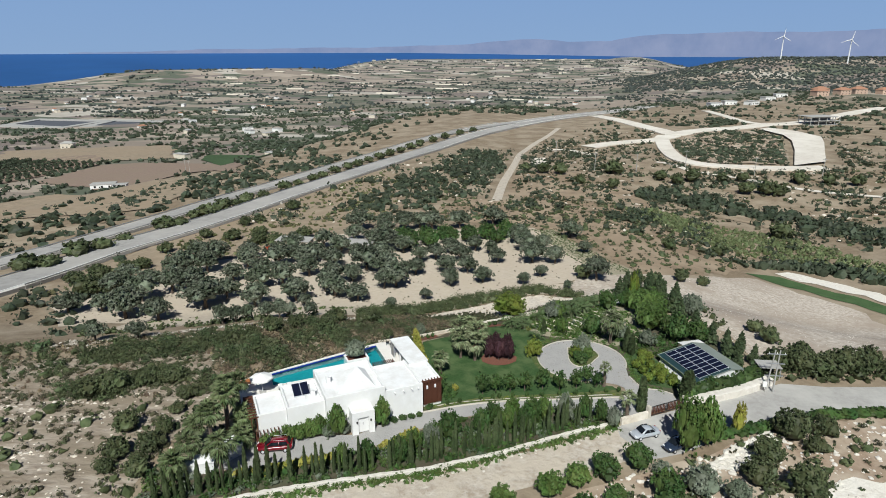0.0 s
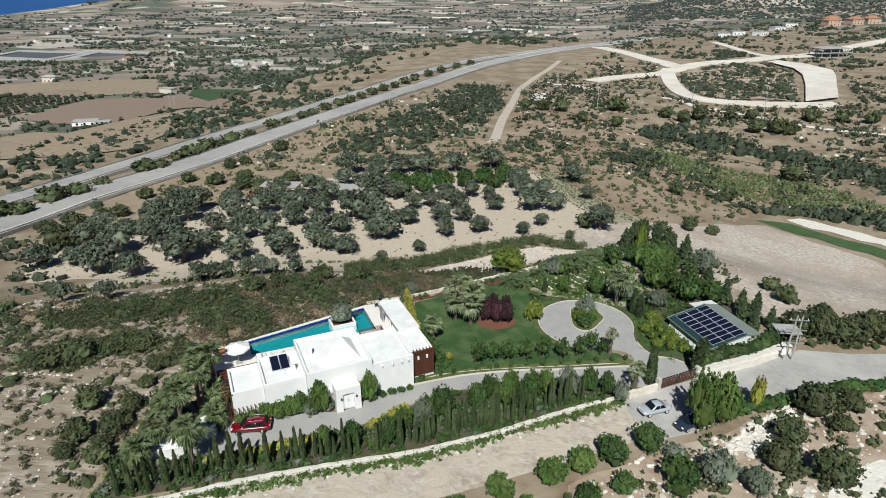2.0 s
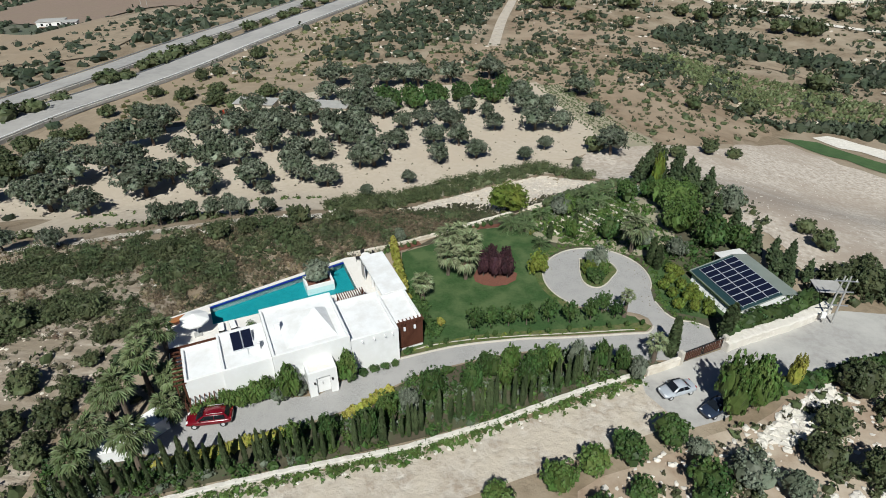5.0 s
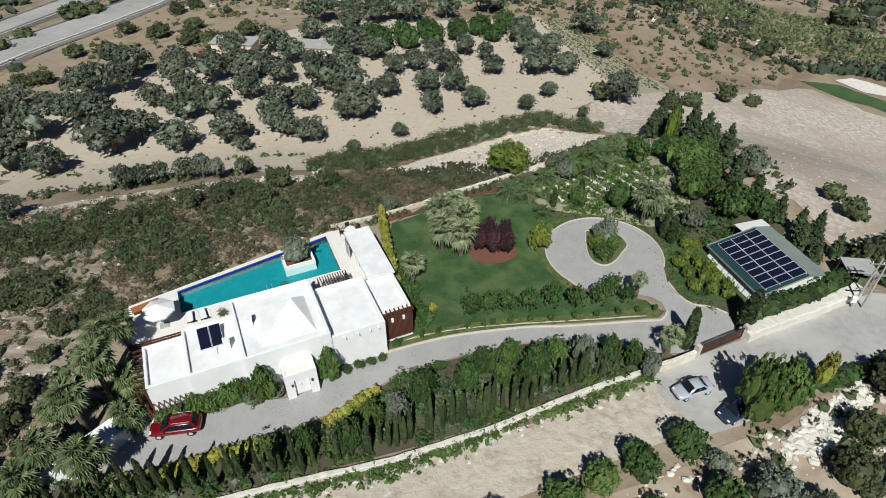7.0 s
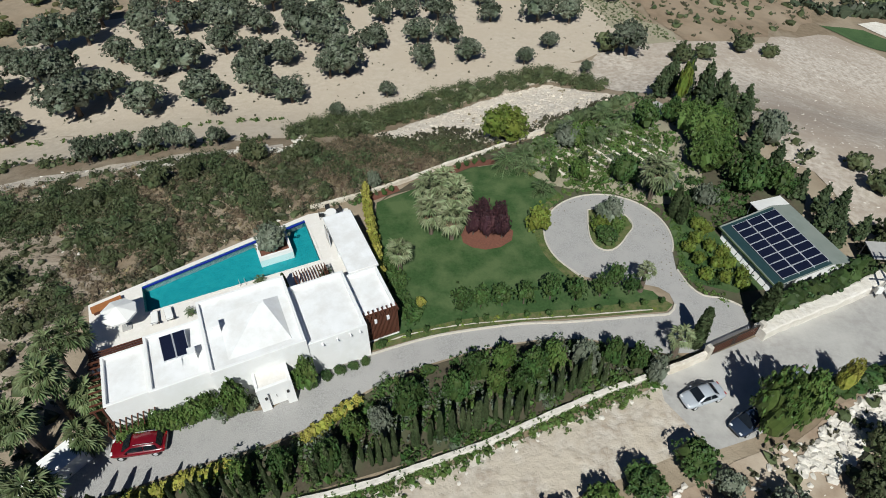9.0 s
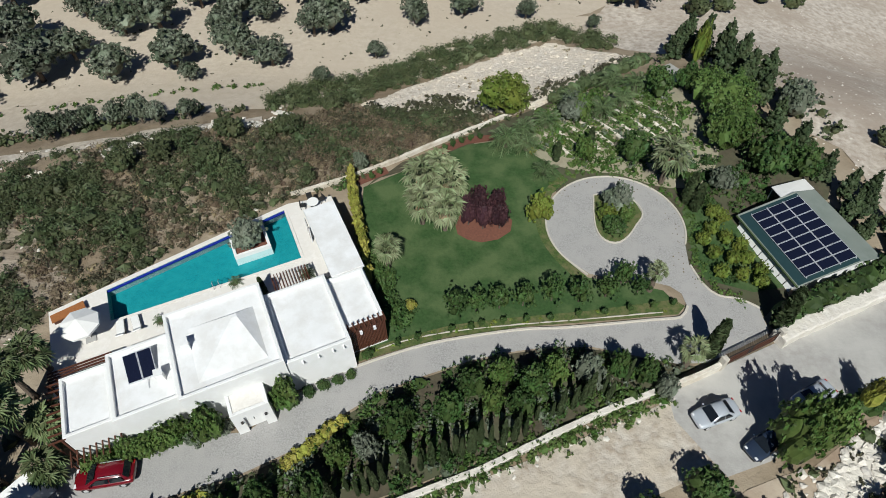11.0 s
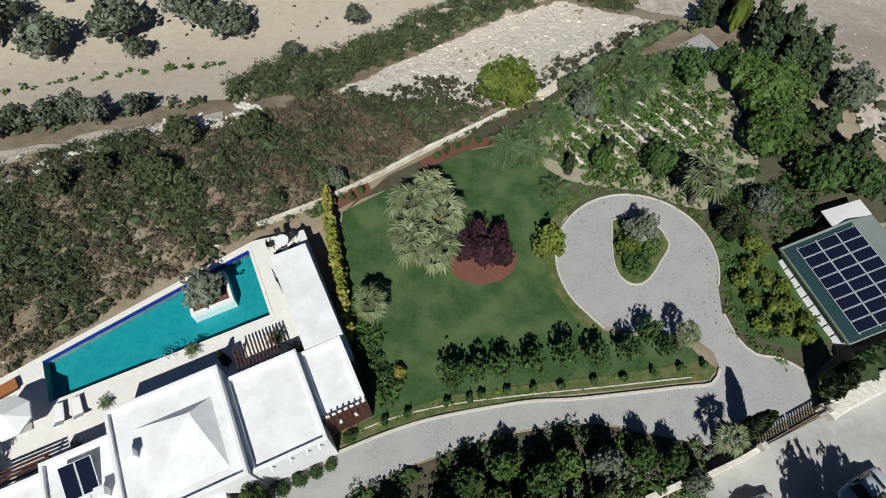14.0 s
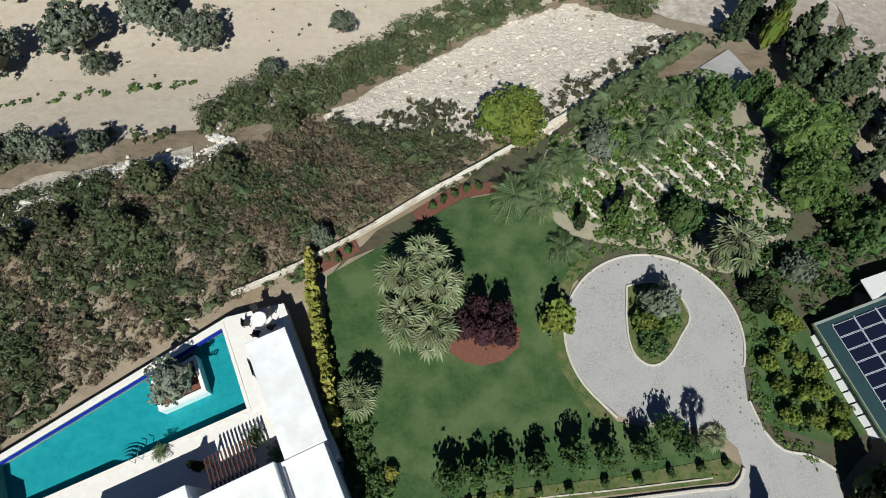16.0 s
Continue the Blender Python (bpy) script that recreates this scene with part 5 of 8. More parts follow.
part("roof", Shape().loft([[(-3.3, y, slope_z(-3.3)), (2.5, y, slope_z(2.5)), (4.9, y, slope_z(4.9)), (4.9, y, slope_z(4.9) - 0.08), (2.5, y, slope_z(2.5) - 0.08), (-3.3, y, slope_z(-3.3) - 0.08)]
     for y in (-4.3, 4.4)]).mesh("roof", GREYR), barn, "sage green sheet metal roof")
for x0, y0, x1, y1 in ((-2.9, -4.1, -2.7, 4.2), (4.4, -4.1, 4.6, 4.2)):
    part("wall", Shape().box(x0, y0, -1.2, x1, y1, slope_z((x0 + x1) / 2) - 0.12).mesh("wall", WHITE), barn)
for y in (-4.1, 4.0):
    part("wall", Shape().loft([[(-2.7, yy, -1.2), (4.4, yy, -1.2), (4.4, yy, slope_z(4.4) - 0.1), (2.5, yy, slope_z(2.5) - 0.1), (-2.7, yy, slope_z(-2.7) - 0.1)] for yy in (y, y + 0.2)]).mesh("wall", WHITE), barn)
for k in range(9):
    part("cladding", Shape().add([(-3.7, -3.9 + 0.86 * k, -0.6), (-3.7, -3.15 + 0.86 * k, -0.6), (-3.0, -3.15 + 0.86 * k, 1.0), (-3.0, -3.9 + 0.86 * k, 1.0), (-3.64, -3.9 + 0.86 * k, -0.6),
         (-3.64, -3.15 + 0.86 * k, -0.6), (-2.94, -3.15 + 0.86 * k, 1.0), (-2.94, -3.9 + 0.86 * k, 1.0)], [(3, 2, 1, 0), (4, 5, 6, 7), (0, 1, 5, 4), (1, 2, 6, 5), (2, 3, 7, 6), (3, 0, 4, 7)])
         .mesh("cladding", WHITE), barn, "leaning white wall panel")
part("canopy", Shape().add([(1.0, 4.45, 2.1), (4.9, 4.45, 1.9), (5.2, 6.1, 1.6), (1.4, 6.1, 1.7), (1.0, 4.45, 2.04), (4.9, 4.45, 1.84), (5.2, 6.1, 1.54), (1.4, 6.1, 1.64)],
     [(0, 1, 2, 3), (7, 6, 5, 4), (0, 4, 5, 1), (1, 5, 6, 2), (2, 6, 7, 3), (3, 7, 4, 0)]).mesh("canopy", CANVAS), barn, "pale lean-to sheet at the gable")
for x in (1.5, 5.1):
    part("post", Shape().box(x, 5.9, -1.0, x + 0.08, 5.98, 1.62).mesh("post", STEEL), barn)
part("roof_edge", Shape().add([on_slope(x, y, 0.012) for x, y in ((-3.25, -4.2), (2.45, -4.2), (2.45, 4.2), (-3.25, 4.2))], [(0, 1, 2, 3)]).mesh("edge", TEAL), barn, "dark teal roof sheet below panels")
part("gutter", Shape().box(-3.42, -4.3, slope_z(-3.3) - 0.16, -3.3, 4.4, slope_z(-3.3) - 0.05).mesh("gutter", CONIF), barn, "dark green gutter")
array = thing("solar_array", BM, "rooftop array of dark blue solar panels", "solar panels")
PW, PH = 4.8 / 3, 7.6 / 8
for name, x0, y0, x1, y1, lo, hi, m in (("frame", 0, 0, PW - 0.03, PH - 0.03, 0.10, 0.135, ALU), ("pane", 0.045, 0.045, PW - 0.075, PH - 0.075, 0.136, 0.14, CELL)):
    s = Shape()
    k = 0.204
    s.add([(x, y, k * x + h) for h in (lo, hi) for x, y in ((x0, y0), (x1, y0), (x1, y1), (x0, y1))],
          [(3, 2, 1, 0), (4, 5, 6, 7), (0, 1, 5, 4), (1, 2, 6, 5), (2, 3, 7, 6), (3, 0, 4, 7)])
    if name == "frame":
        frame_me = s.mesh("solar_panel", m)
    else:
        pane_me = s.mesh("pane", m)
for c in range(3):
    for r in range(8):
        x, y = -2.4 + c * PW, -3.8 + r * PH
        p = part("solar_panel", frame_me, array, "", Matrix.Translation((x, y, slope_z(x))))
        part("pane", pane_me, p)
for x in (-2.3, -0.75, 0.8, 2.25):
    part("rail", Shape().add([on_slope(x + a, y, h) for h in (0.0, 0.098) for a, y in ((0, -3.9), (0.06, -3.9), (0.06, 3.9), (0, 3.9))],
         [(3, 2, 1, 0), (4, 5, 6, 7), (0, 1, 5, 4), (1, 2, 6, 5), (2, 3, 7, 6), (3, 0, 4, 7)]).mesh("rail", ALU), array)

# ---- boundary walls and gate ----
def wall_line(name, pts, wide, tall, material, label, sink=0.5):
    line = smooth_line(pts, 0.6)
    nor = side_of(line)
    z = height(line[:, 0], line[:, 1])
    rng = np.random.default_rng(len(pts))
    rings = []
    for p, q, h in zip(line, nor, z):
        t = tall + rng.uniform(-0.06, 0.06)
        w = wide * rng.uniform(0.93, 1.07)
        rings.append([(p[0] + q[0] * a * w, p[1] + q[1] * a * w, h + b) for a, b in ((-0.5, -sink), (-0.48, t - 0.06), (-0.38, t), (0.38, t), (0.48, t - 0.06), (0.5, -sink))])
    return setting(name, Shape().loft(rings).mesh(name, material), label, "wall")


wall_line("wall_east", [(33.1, 31.0), (35.5, 32.5), (38, 33.9), (43, 36.7), (46.4, 38.9)], 1.3, 1.1, LIMEW, "broad white dry-stone wall beside the gate")
wall_line("wall_gate", [(24.6, 26.2), (26.5, 27.2), (28.2, 28.2)], 0.4, 1.0, LIME, "pale stone wall beside the gate")
wall_line("wall_south", [(-26, 1.8), (-18, 5.6), (-12, 8.5), (-4, 12.0), (-1, 13.2), (2.2, 14.5), (7.7, 17.2), (10.5, 18.6), (15, 21.3), (19, 23.6), (23, 25.6)], 0.5, 0.5, LIMEW, "low rough limestone wall along the track")
wall_line("wall_north", [(-9.8, 42.9), (-6.6, 45.0), (-2.4, 48.2), (0, 50.2), (3.0, 52.9), (7.4, 56.4), (11.4, 59.8), (17, 64.8), (22, 69.2), (27.4, 73.6)], 0.32, 0.55, LIME, "pale garden boundary wall on the slope")
wall_line("wall_bed", [(1.0, 27.2), (4, 28.6), (8, 29.8), (13, 30.85), (18, 31.8), (24.5, 33.1)], 0.10, 0.14, KERB, "low pale edging wall of the verge", 0.2)
gate = thing("gate", pose(28.35, 28.3, float(height(30, 29.6)), 0, 0, 31), "dark brown wooden slatted driveway gate, closed", "gate")
for x0 in (0.1, 2.85):
    leafp = part("gate_leaf", Shape().box(x0, -0.03, 0.15, x0 + 2.6, 0.03, 0.25).box(x0, -0.03, 1.35, x0 + 2.6, 0.03, 1.45).box(x0, -0.03, 0.25, x0 + 0.08, 0.03, 1.35).box(x0 + 2.52, -0.03, 0.25, x0 + 2.6, 0.03, 1.35).mesh("leaf", DARKM), gate)
    for k in range(10):
        part("slat", Shape().box(x0 + 0.16 + 0.236 * k, -0.025, 0.25, x0 + 0.28 + 0.236 * k, 0.025, 1.35).mesh("slat", WOODD), leafp)
for x in (-0.35, 5.5):
    part("pillar", Shape().box(x, -0.25, -0.3, x + 0.42, 0.25, 1.7, 0.05).mesh("pillar", KERB), gate, "pale stone gate pillar")

# ---- cars ----
def car(m, paint, label, length=3.95, estate=True, size=1.0):
    ob = thing("car", m @ Matrix.Scale(size, 4), label, "car", "parked cars")
    L = length
    w = 0.86
    # lower body: sections along the length, x forward
    def section(x, half, z0, z1, shoulder):
        return [(x, -half, z0), (x, half, z0), (x, half * 1.0, z0 + (z1 - z0) * 0.55), (x, half * shoulder, z1), (x, -half * shoulder, z1), (x, -half * 1.0, z0 + (z1 - z0) * 0.55)]
    hood = 0.93
    rings = [section(-L / 2, w * 0.80, 0.38, 0.80, 0.9), section(-L / 2 + 0.12, w * 0.94, 0.28, 0.90, 0.92), section(-L * 0.3, w, 0.22, 0.93, 0.94), section(0, w, 0.22, 0.93, 0.94),
             section(L * 0.2, w, 0.22, 0.92, 0.93), section(L * 0.32, w * 0.98, 0.22, 0.86, 0.9), section(L / 2 - 0.16, w * 0.88, 0.26, 0.74, 0.88), section(L / 2, w * 0.70, 0.36, 0.62, 0.85)]
    body = part("body", Shape().loft([[(x * 1.02, y * 1.06, z * 1.03 - 0.02) for x, y, z in r] for r in rings]).mesh("body", paint, True), ob)
    round_off = body.modifiers.new("rounding", "SUBSURF")
    round_off.levels = round_off.render_levels = 2
    # cabin: a rounded shell with glass let into it
    back = -L / 2 + (0.16 if estate else 0.70)
    def ring(x, low, high, z):
        return [(x, -low, 0.86), (x, low, 0.86), (x, low * 0.99, 0.95), (x, high, z), (x, -high, z), (x, -low * 0.99, 0.95)]
    top0, top1, nose = back + (0.42 if estate else 0.62), L * 0.07, L * 0.27
    cabin = part("cabin", Shape().loft([ring(back, w * 0.86, w * 0.80, 0.97), ring(top0, w * 0.95, w * 0.72, 1.42), ring((top0 + top1) / 2, w * 0.97, w * 0.75, 1.50),
                 ring(top1, w * 0.96, w * 0.73, 1.45), ring(nose, w * 0.90, w * 0.82, 0.95)]).mesh("cabin", paint, True), ob)
    soft_edge = cabin.modifiers.new("rounding", "SUBSURF")
    soft_edge.levels = soft_edge.render_levels = 2
    def pane(name, a, b, c, d):
        """A thin sheet of glass between four corners."""
        a, b, c, d = (Vector(q) for q in (a, b, c, d))
        n = (b - a).cross(d - a).normalized() * 0.02
        part(name, Shape().add([a, b, c, d, a + n, b + n, c + n, d + n], [(0, 3, 2, 1), (4, 5, 6, 7), (0, 1, 5, 4), (1, 2, 6, 5), (2, 3, 7, 6), (3, 0, 4, 7)]).mesh("glass", GLASS), ob, "dark tinted window")
    pane("windscreen", (nose - 0.05, -w * 0.80, 0.97), (nose - 0.05, w * 0.80, 0.97), (top1 + 0.10, w * 0.64, 1.385), (top1 + 0.10, -w * 0.64, 1.385))
    pane("rear_window", (back + 0.06, w * 0.74, 1.0), (back + 0.06, -w * 0.74, 1.0), (top0 - 0.06, -w * 0.62, 1.37), (top0 - 0.06, w * 0.62, 1.37))
    half = (top0 + top1) / 2
    for sgn in (-1, 1):
        for x0, x1, u0, u1 in ((back + 0.30, half - 0.03, top0 + 0.04, half - 0.03), (half + 0.04, nose - 0.32, half + 0.04, top1 - 0.02)):
            q = [(x0, sgn * w * 0.955, 0.98), (x1, sgn * w * 0.955, 0.98), (u1, sgn * w * 0.815, 1.36), (u0, sgn * w * 0.815, 1.36)]
            pane("side_window", *(q if sgn < 0 else (q[1], q[0], q[3], q[2])))
        part("mirror", Shape().box(L * 0.17, sgn * w - (0.16 if sgn < 0 else -0.02), 0.95, L * 0.17 + 0.12, sgn * w + (0.16 if sgn > 0 else -0.02), 1.07, 0.03).mesh("mirror", paint), ob)
        part("headlight", Shape().box(L / 2 - 0.22, sgn * w * 0.62 - 0.14, 0.60, L / 2 - 0.05, sgn * w * 0.62 + 0.14, 0.72, 0.03).mesh("headlight", LAMPW), ob)
        part("tail_light", Shape().box(-L / 2 - 0.0, sgn * w * 0.66 - 0.12, 0.66, -L / 2 + 0.1, sgn * w * 0.66 + 0.12, 0.86, 0.02).mesh("tail_light", LAMPR), ob)
        for x in (-L * 0.31, L * 0.31):
            wh = part("wheel", Shape().tube((x, sgn * (w - 0.17), 0.3), (x, sgn * (w + 0.015), 0.3), 0.3, n=16).mesh("tyre", RUBBER), ob)
            part("rim", Shape().tube((x, sgn * (w - 0.02), 0.3), (x, sgn * (w + 0.03), 0.3), 0.19, 0.17, n=12).mesh("rim", ALU), wh)
    part("bumper", Shape().box(L / 2 - 0.14, -w * 0.7, 0.26, L / 2 + 0.02, w * 0.7, 0.42, 0.03).mesh("bumper", RUBBER), ob)
    if estate:
        for sgn in (-1, 1):
            part("roof_rail", Shape().tube((back + 0.5, sgn * w * 0.62, 1.47), (L * 0.02, sgn * w * 0.62, 1.47), 0.02, n=6).mesh("rail", ALU), ob)


def on_land(x, y, turn, dz=0.07):
    return pose(x, y, float(height(x, y)) + dz, 0, 0, turn)


car(on_land(-15.5, 15.1, 195), REDCAR, "dark red hatchback with roof rails on the driveway", 4.1, True, 0.97)
car(on_land(27.1, 24.1, 205), SILVER, "silver saloon car parked outside the gate", 4.0, False, 0.88)
car(on_land(30.4, 22.2, 215), BLUCAR, "dark blue car parked under a tree", 4.0, False, 0.88)
car(on_land(34.6, 26.2, 212), SILVER, "silver-blue car half hidden by a tree", 4.0, False, 0.88)

# ---- utility pole and small structures ----
pz = float(height(46, 36.2))
pole = thing("utility_pole", pose(45.6, 36.6, pz), "twin-legged grey transformer pole by the road", "utility pole")
for x in (-0.5, 0.5):
    part("leg", Shape().tube((x, 0, -0.4), (x * 0.6 + 0.4, 0.3, 6.2), 0.12, 0.08).mesh("leg", RAWC), pole)
for h in (2.4, 4.2, 5.6):
    part("crossarm", Shape().box(-0.9, 0.1, h, 1.5, 0.22, h + 0.1).mesh("arm", STEEL), pole)
for x in (-0.7, 0.3, 1.3):
    part("insulator", Shape().tube((x, 0.16, 5.7), (x, 0.16, 5.95), 0.06, 0.03).mesh("insulator", CANVAS), pole)
part("meter_box", Shape().box(-1.0, -0.3, 0.9, -0.5, 0.0, 1.6, 0.02).mesh("box", CANVAS), pole, "white meter box")
shelter = thing("roadside_shelter", pose(46.8, 41.0, float(height(46.8, 41))), "small flat-roofed white shelter", "shelter")
part("roof", Shape().box(-1.5, -1.2, 1.9, 1.5, 1.2, 2.0).mesh("roof", RAWC), shelter)
for x in (-1.35, 1.3):
    for y in (-1.1, 1.05):
        part("post", Shape().box(x, y, -0.5, x + 0.08, y + 0.08, 1.9).mesh("post", STEEL), shelter)


def awning(x, y, turn, lx, ly, z, label):
    gz = float(height(x, y))
    ob = thing("awning", pose(x, y, gz, 0, 0, turn), label, "awning", "white sheds under the palms")
    part("roof", Shape().add([(-lx, -ly, z - 0.3), (lx, -ly, z - 0.3), (lx, ly, z), (-lx, ly, z), (-lx, -ly, z - 0.37), (lx, -ly, z - 0.37), (lx, ly, z - 0.07), (-lx, ly, z - 0.07)],
         [(0, 1, 2, 3), (7, 6, 5, 4), (0, 4, 5, 1), (1, 5, 6, 2), (2, 6, 7, 3), (3, 7, 4, 0)]).mesh("roof", WHITE), ob)
    part("wall", Shape().box(-lx + 0.1, -ly + 0.1, -0.4, lx - 0.1, -ly + 0.22, z - 0.38).box(-lx + 0.1, -ly + 0.23, -0.4, -lx + 0.22, ly - 0.1, z - 0.38).mesh("wall", WHITE), ob)
    for px in (-lx + 0.1, lx - 0.2):
        part("post", Shape().box(px, ly - 0.2, -0.3, px + 0.09, ly - 0.1, z - 0.1).mesh("post", STEEL), ob)


awning(-20.0, 13.2, 58, 1.4, 0.8, 1.9, "white lean-to roof beside the driveway")
awning(-22.3, 10.3, 20, 1.9, 0.7, 1.7, "white garden shed under palms")

# farm shed beyond the orchard
shed = thing("farm_shed", pose(-40, 110.2, float(height(-40, 110)), 0, 0, -1), "long low farm shed with pale sheet roof", "shed")
for x0, x1 in ((-13, -3.5), (5, 13.5)):
    part("roof", Shape().box(x0, -2.4, 2.2, x1, 2.4, 2.35).mesh("roof", RAWC), shed)
    part("wall", Shape().box(x0 + 0.3, -2.1, -1, x1 - 0.3, 2.1, 2.2).mesh("wall", PLAST), shed)
red = thing("tractor", on_land(-54, 107, 40, 0.06), "small red tractor at the orchard edge", "tractor")
part("body", Shape().box(-1.2, -0.4, 0.6, 1.2, 0.4, 1.2, 0.1).box(-1.0, -0.45, 1.2, 0.0, 0.45, 2.1, 0.1).mesh("body", mat("orange_red_paint", (0.45, 0.06, 0.02), (0.4, 0.05, 0.02), 3, 0.4)), red)
for x, r in ((-0.8, 0.7), (0.85, 0.45)):
    for s in (-1, 1):
        part("wheel", Shape().tube((x, s * 0.5, r), (x, s * 0.8, r), r, n=14).mesh("wheel", RUBBER), red)

# ---- trees ----
OLIVES = tree_kind(5, olive_kind)
ROUND_C = tree_kind(3, round_kind(CITRUS))
ROUND_T = tree_kind(3, round_kind(CITRUS, 0.9, 0.06, 1500, 7, 0.75, 0.45))
ROUND_M = tree_kind(4, round_kind(MAQ))
ROUND_B = tree_kind(3, round_kind(BRIGHT))
ROUND_G = tree_kind(2, round_kind(BRIGHT, 0.9, 0.032, 6000, 9))
ROUND_L = tree_kind(2, round_kind(LIMEG, 0.95, 0.07, 1500))
ROUND_A = tree_kind(1, round_kind(LIMEG, 0.95, 0.036, 5200, 8))
ROUND_P = tree_kind(2, round_kind(PURP, 1.0, low=0.8))
ROUND_S = tree_kind(2, round_kind(OLIVEG))
ROUND_Y = tree_kind(2, round_kind(YELL))
ROUND_F = tree_kind(4, round_kind(FARG, 0.75, 0.12, 420))
ROUND_D = tree_kind(4, round_kind(MAQ, 0.9, 0.085, 900))
BALL = tree_kind(1, round_kind(CITRUS, 1.0, 0.07, 500, 3, 0.7))
SPIRE = tree_kind(3, spire_kind(CYPR, 0.13))
CONE = tree_kind(4, shaggy_kind(CONIF, 0.25, 3200, 0.026))

ORCHARD = (
    ((-56.6, 41.5, 1.7), (-49.6, 42.5, 1.8), (-13.2, 67.3, 1.2), (-7.4, 74.6, 1.3), (-64.4, 60.3, 4), (-56.7, 58.9, 2.9),
     (-67.6, 70.3, 3.8), (-64, 76.2, 3.4), (-72.4, 81.8, 2.6), (-51.2, 66.8, 4.2), (-59.1, 74.8, 3.8), (-49, 71.8, 2.8), (-40.7, 66.9, 3.0), (-44.9, 78.5, 3.3), (-53.3, 83.6, 2.8), (-54.3, 93.9, 2.9),
     (-33.2, 70.1, 3.4), (-39.8, 79.7, 3.3), (-46.6, 94.7, 3.6), (-39.5, 94.3, 3.1)),
    ((-38.7, 99.2, 2.9), (-25.9, 73.2, 3), (-20.7, 71.2, 2.6), (-29, 81.2, 2.9), (-23.9, 91.3, 3.9), (-25.1, 83.1, 2.8), (-21.6, 96.8, 3.5), (-14.6, 80.7, 3.3), (-18.5, 87.5, 3.3), (-23, 108.4, 3.6),
     (-18.1, 106.8, 2.6), (-33.6, 103.6, 3.1), (-33.1, 94, 3.1), (-5.4, 93, 2.8), (-0.3, 94, 2.3), (-3.2, 84.6, 2.2), (3.6, 88.2, 2.6), (-12.4, 99.9, 2.2), (-9.1, 102.7, 2.5), (6.3, 103.7, 2.2),
     (-2.9, 102.4, 2.7), (4.1, 110.5, 2), (13, 114.3, 3.2), (14.8, 104.3, 3.4), (20.3, 103.7, 2.7), (11.4, 121.1, 3.2), (17.6, 114.7, 2.7), (12.5, 87.3, 1.6), (16.4, 93.3, 1.7), (22, 85.2, 1.1)),
    ((25.7, 129.2, 3.2), (28.2, 114, 1.9), (29, 91.6, 3.3), (-35.5, 129.7, 4), (-22, 130.2, 3.6), (-28.3, 131.5, 3.1), (-14, 131.4, 3.5), (-6.4, 136.4, 3.1), (3.2, 142.7, 3.4), (-67.9, 87.7, 4),
     (-73.5, 105.4, 3), (-64.9, 98.7, 3.8), (-63.4, 91, 3.2), (-18.1, 133.6, 3.1), (-78, 62, 3), (-72, 64, 2.6), (-76, 74, 3.2), (-80, 84, 2.8), (-47, 86, 3), (-30, 66.5, 1.5), (-44, 101, 2.6), (-36, 86, 2.8), (-29, 76, 2.4), (-17, 79, 2.4), (-12, 90, 2.6), (-6, 109, 2.4), (0, 113, 2.4), (-28, 99, 2.6), (-27, 112, 2.8), (-40, 110, 3), (-48, 108, 3), (-58, 103, 3), (-34, 118, 3), (-26, 122, 3)))
for row in ORCHARD:
    for x, y, r in row:
        tall = r * RNG.uniform(0.85, 1.05) * (0.95 if r > 2.4 else 1.1)
        plant(OLIVES, "olive_tree", x, y, r * 1.1, tall * 1.1, "young grey-green olive tree on bare soil" if r < 2.2 else "broad grey-green olive tree on bare soil", "olive tree", "olive trees of the orchard")
for x, y, r in ((-17.2, 112.3, 3.2), (-12.2, 114.4, 3), (-7.2, 117.7, 3), (-2.1, 122, 3), (1.8, 126.2, 3), (7.4, 128, 3.2), (11.6, 126.7, 2.7), (-14, 118, 2.8), (-9, 122, 2.8), (-20, 117, 2.8), (5, 122.5, 2.6)):
    plant(ROUND_C, "citrus_tree", x, y, r / 1.05, r * 1.2, "dense dark green citrus tree", "citrus tree", "citrus rows beyond the olives")
for x, y, r in ((-115, 94, 4.2), (-111, 97, 3.4), (-110, 108, 4.4), (-107.5, 114, 3.4), (-107, 123, 2.6), (-102.5, 138, 4), (-99.5, 142, 3), (-101, 155, 3), (-97.5, 158, 4), (-96.5, 168, 4), (-93.5, 181, 3.6), (-90.5, 189, 3), (-88, 207, 3.6), (-83.5, 229, 3), (-81, 236, 3), (-79.5, 252, 3.2), (-76.5, 264, 3.2), (-74, 273, 3.4), (-68.5, 300, 3.4), (-65, 313, 3.6), (-57, 338, 3.6), (-53, 350, 3.6), (-47, 364, 3.6), (-40.5, 379, 3.6), (-32, 395, 3.4), (-24, 410, 3.4), (-61, 326, 3), (-71, 287, 3), (-86, 217, 2.6), (-95, 174, 2.4)):
    plant(ROUND_D, "oleander_bush", x, y, r / 0.95, r * 0.9, "round dark oleander bush on the median", "bush", "highway median bushes")
for x, y, r in ((-92, 83, 2.8), (-90, 88, 3.2), (-87, 94, 2.6), (-83.5, 96, 2.6), (-86, 111, 2.6), (-82.5, 127, 2.6), (-76.5, 142, 2.8), (-73.5, 146, 2.4), (-72, 123, 3), (-78, 111, 3), (-82, 73.4, 4.2), (-78, 76, 4), (-62, 118, 3.4), (-56, 115, 3.4), (-50, 122, 3), (-69, 164.6, 3), (-66, 128, 2.6)):
    plant(ROUND_M, "mastic_bush", x, y, r / 1.05, r * 0.85, "dark evergreen mastic bush on the verge", "bush", "verge bushes")
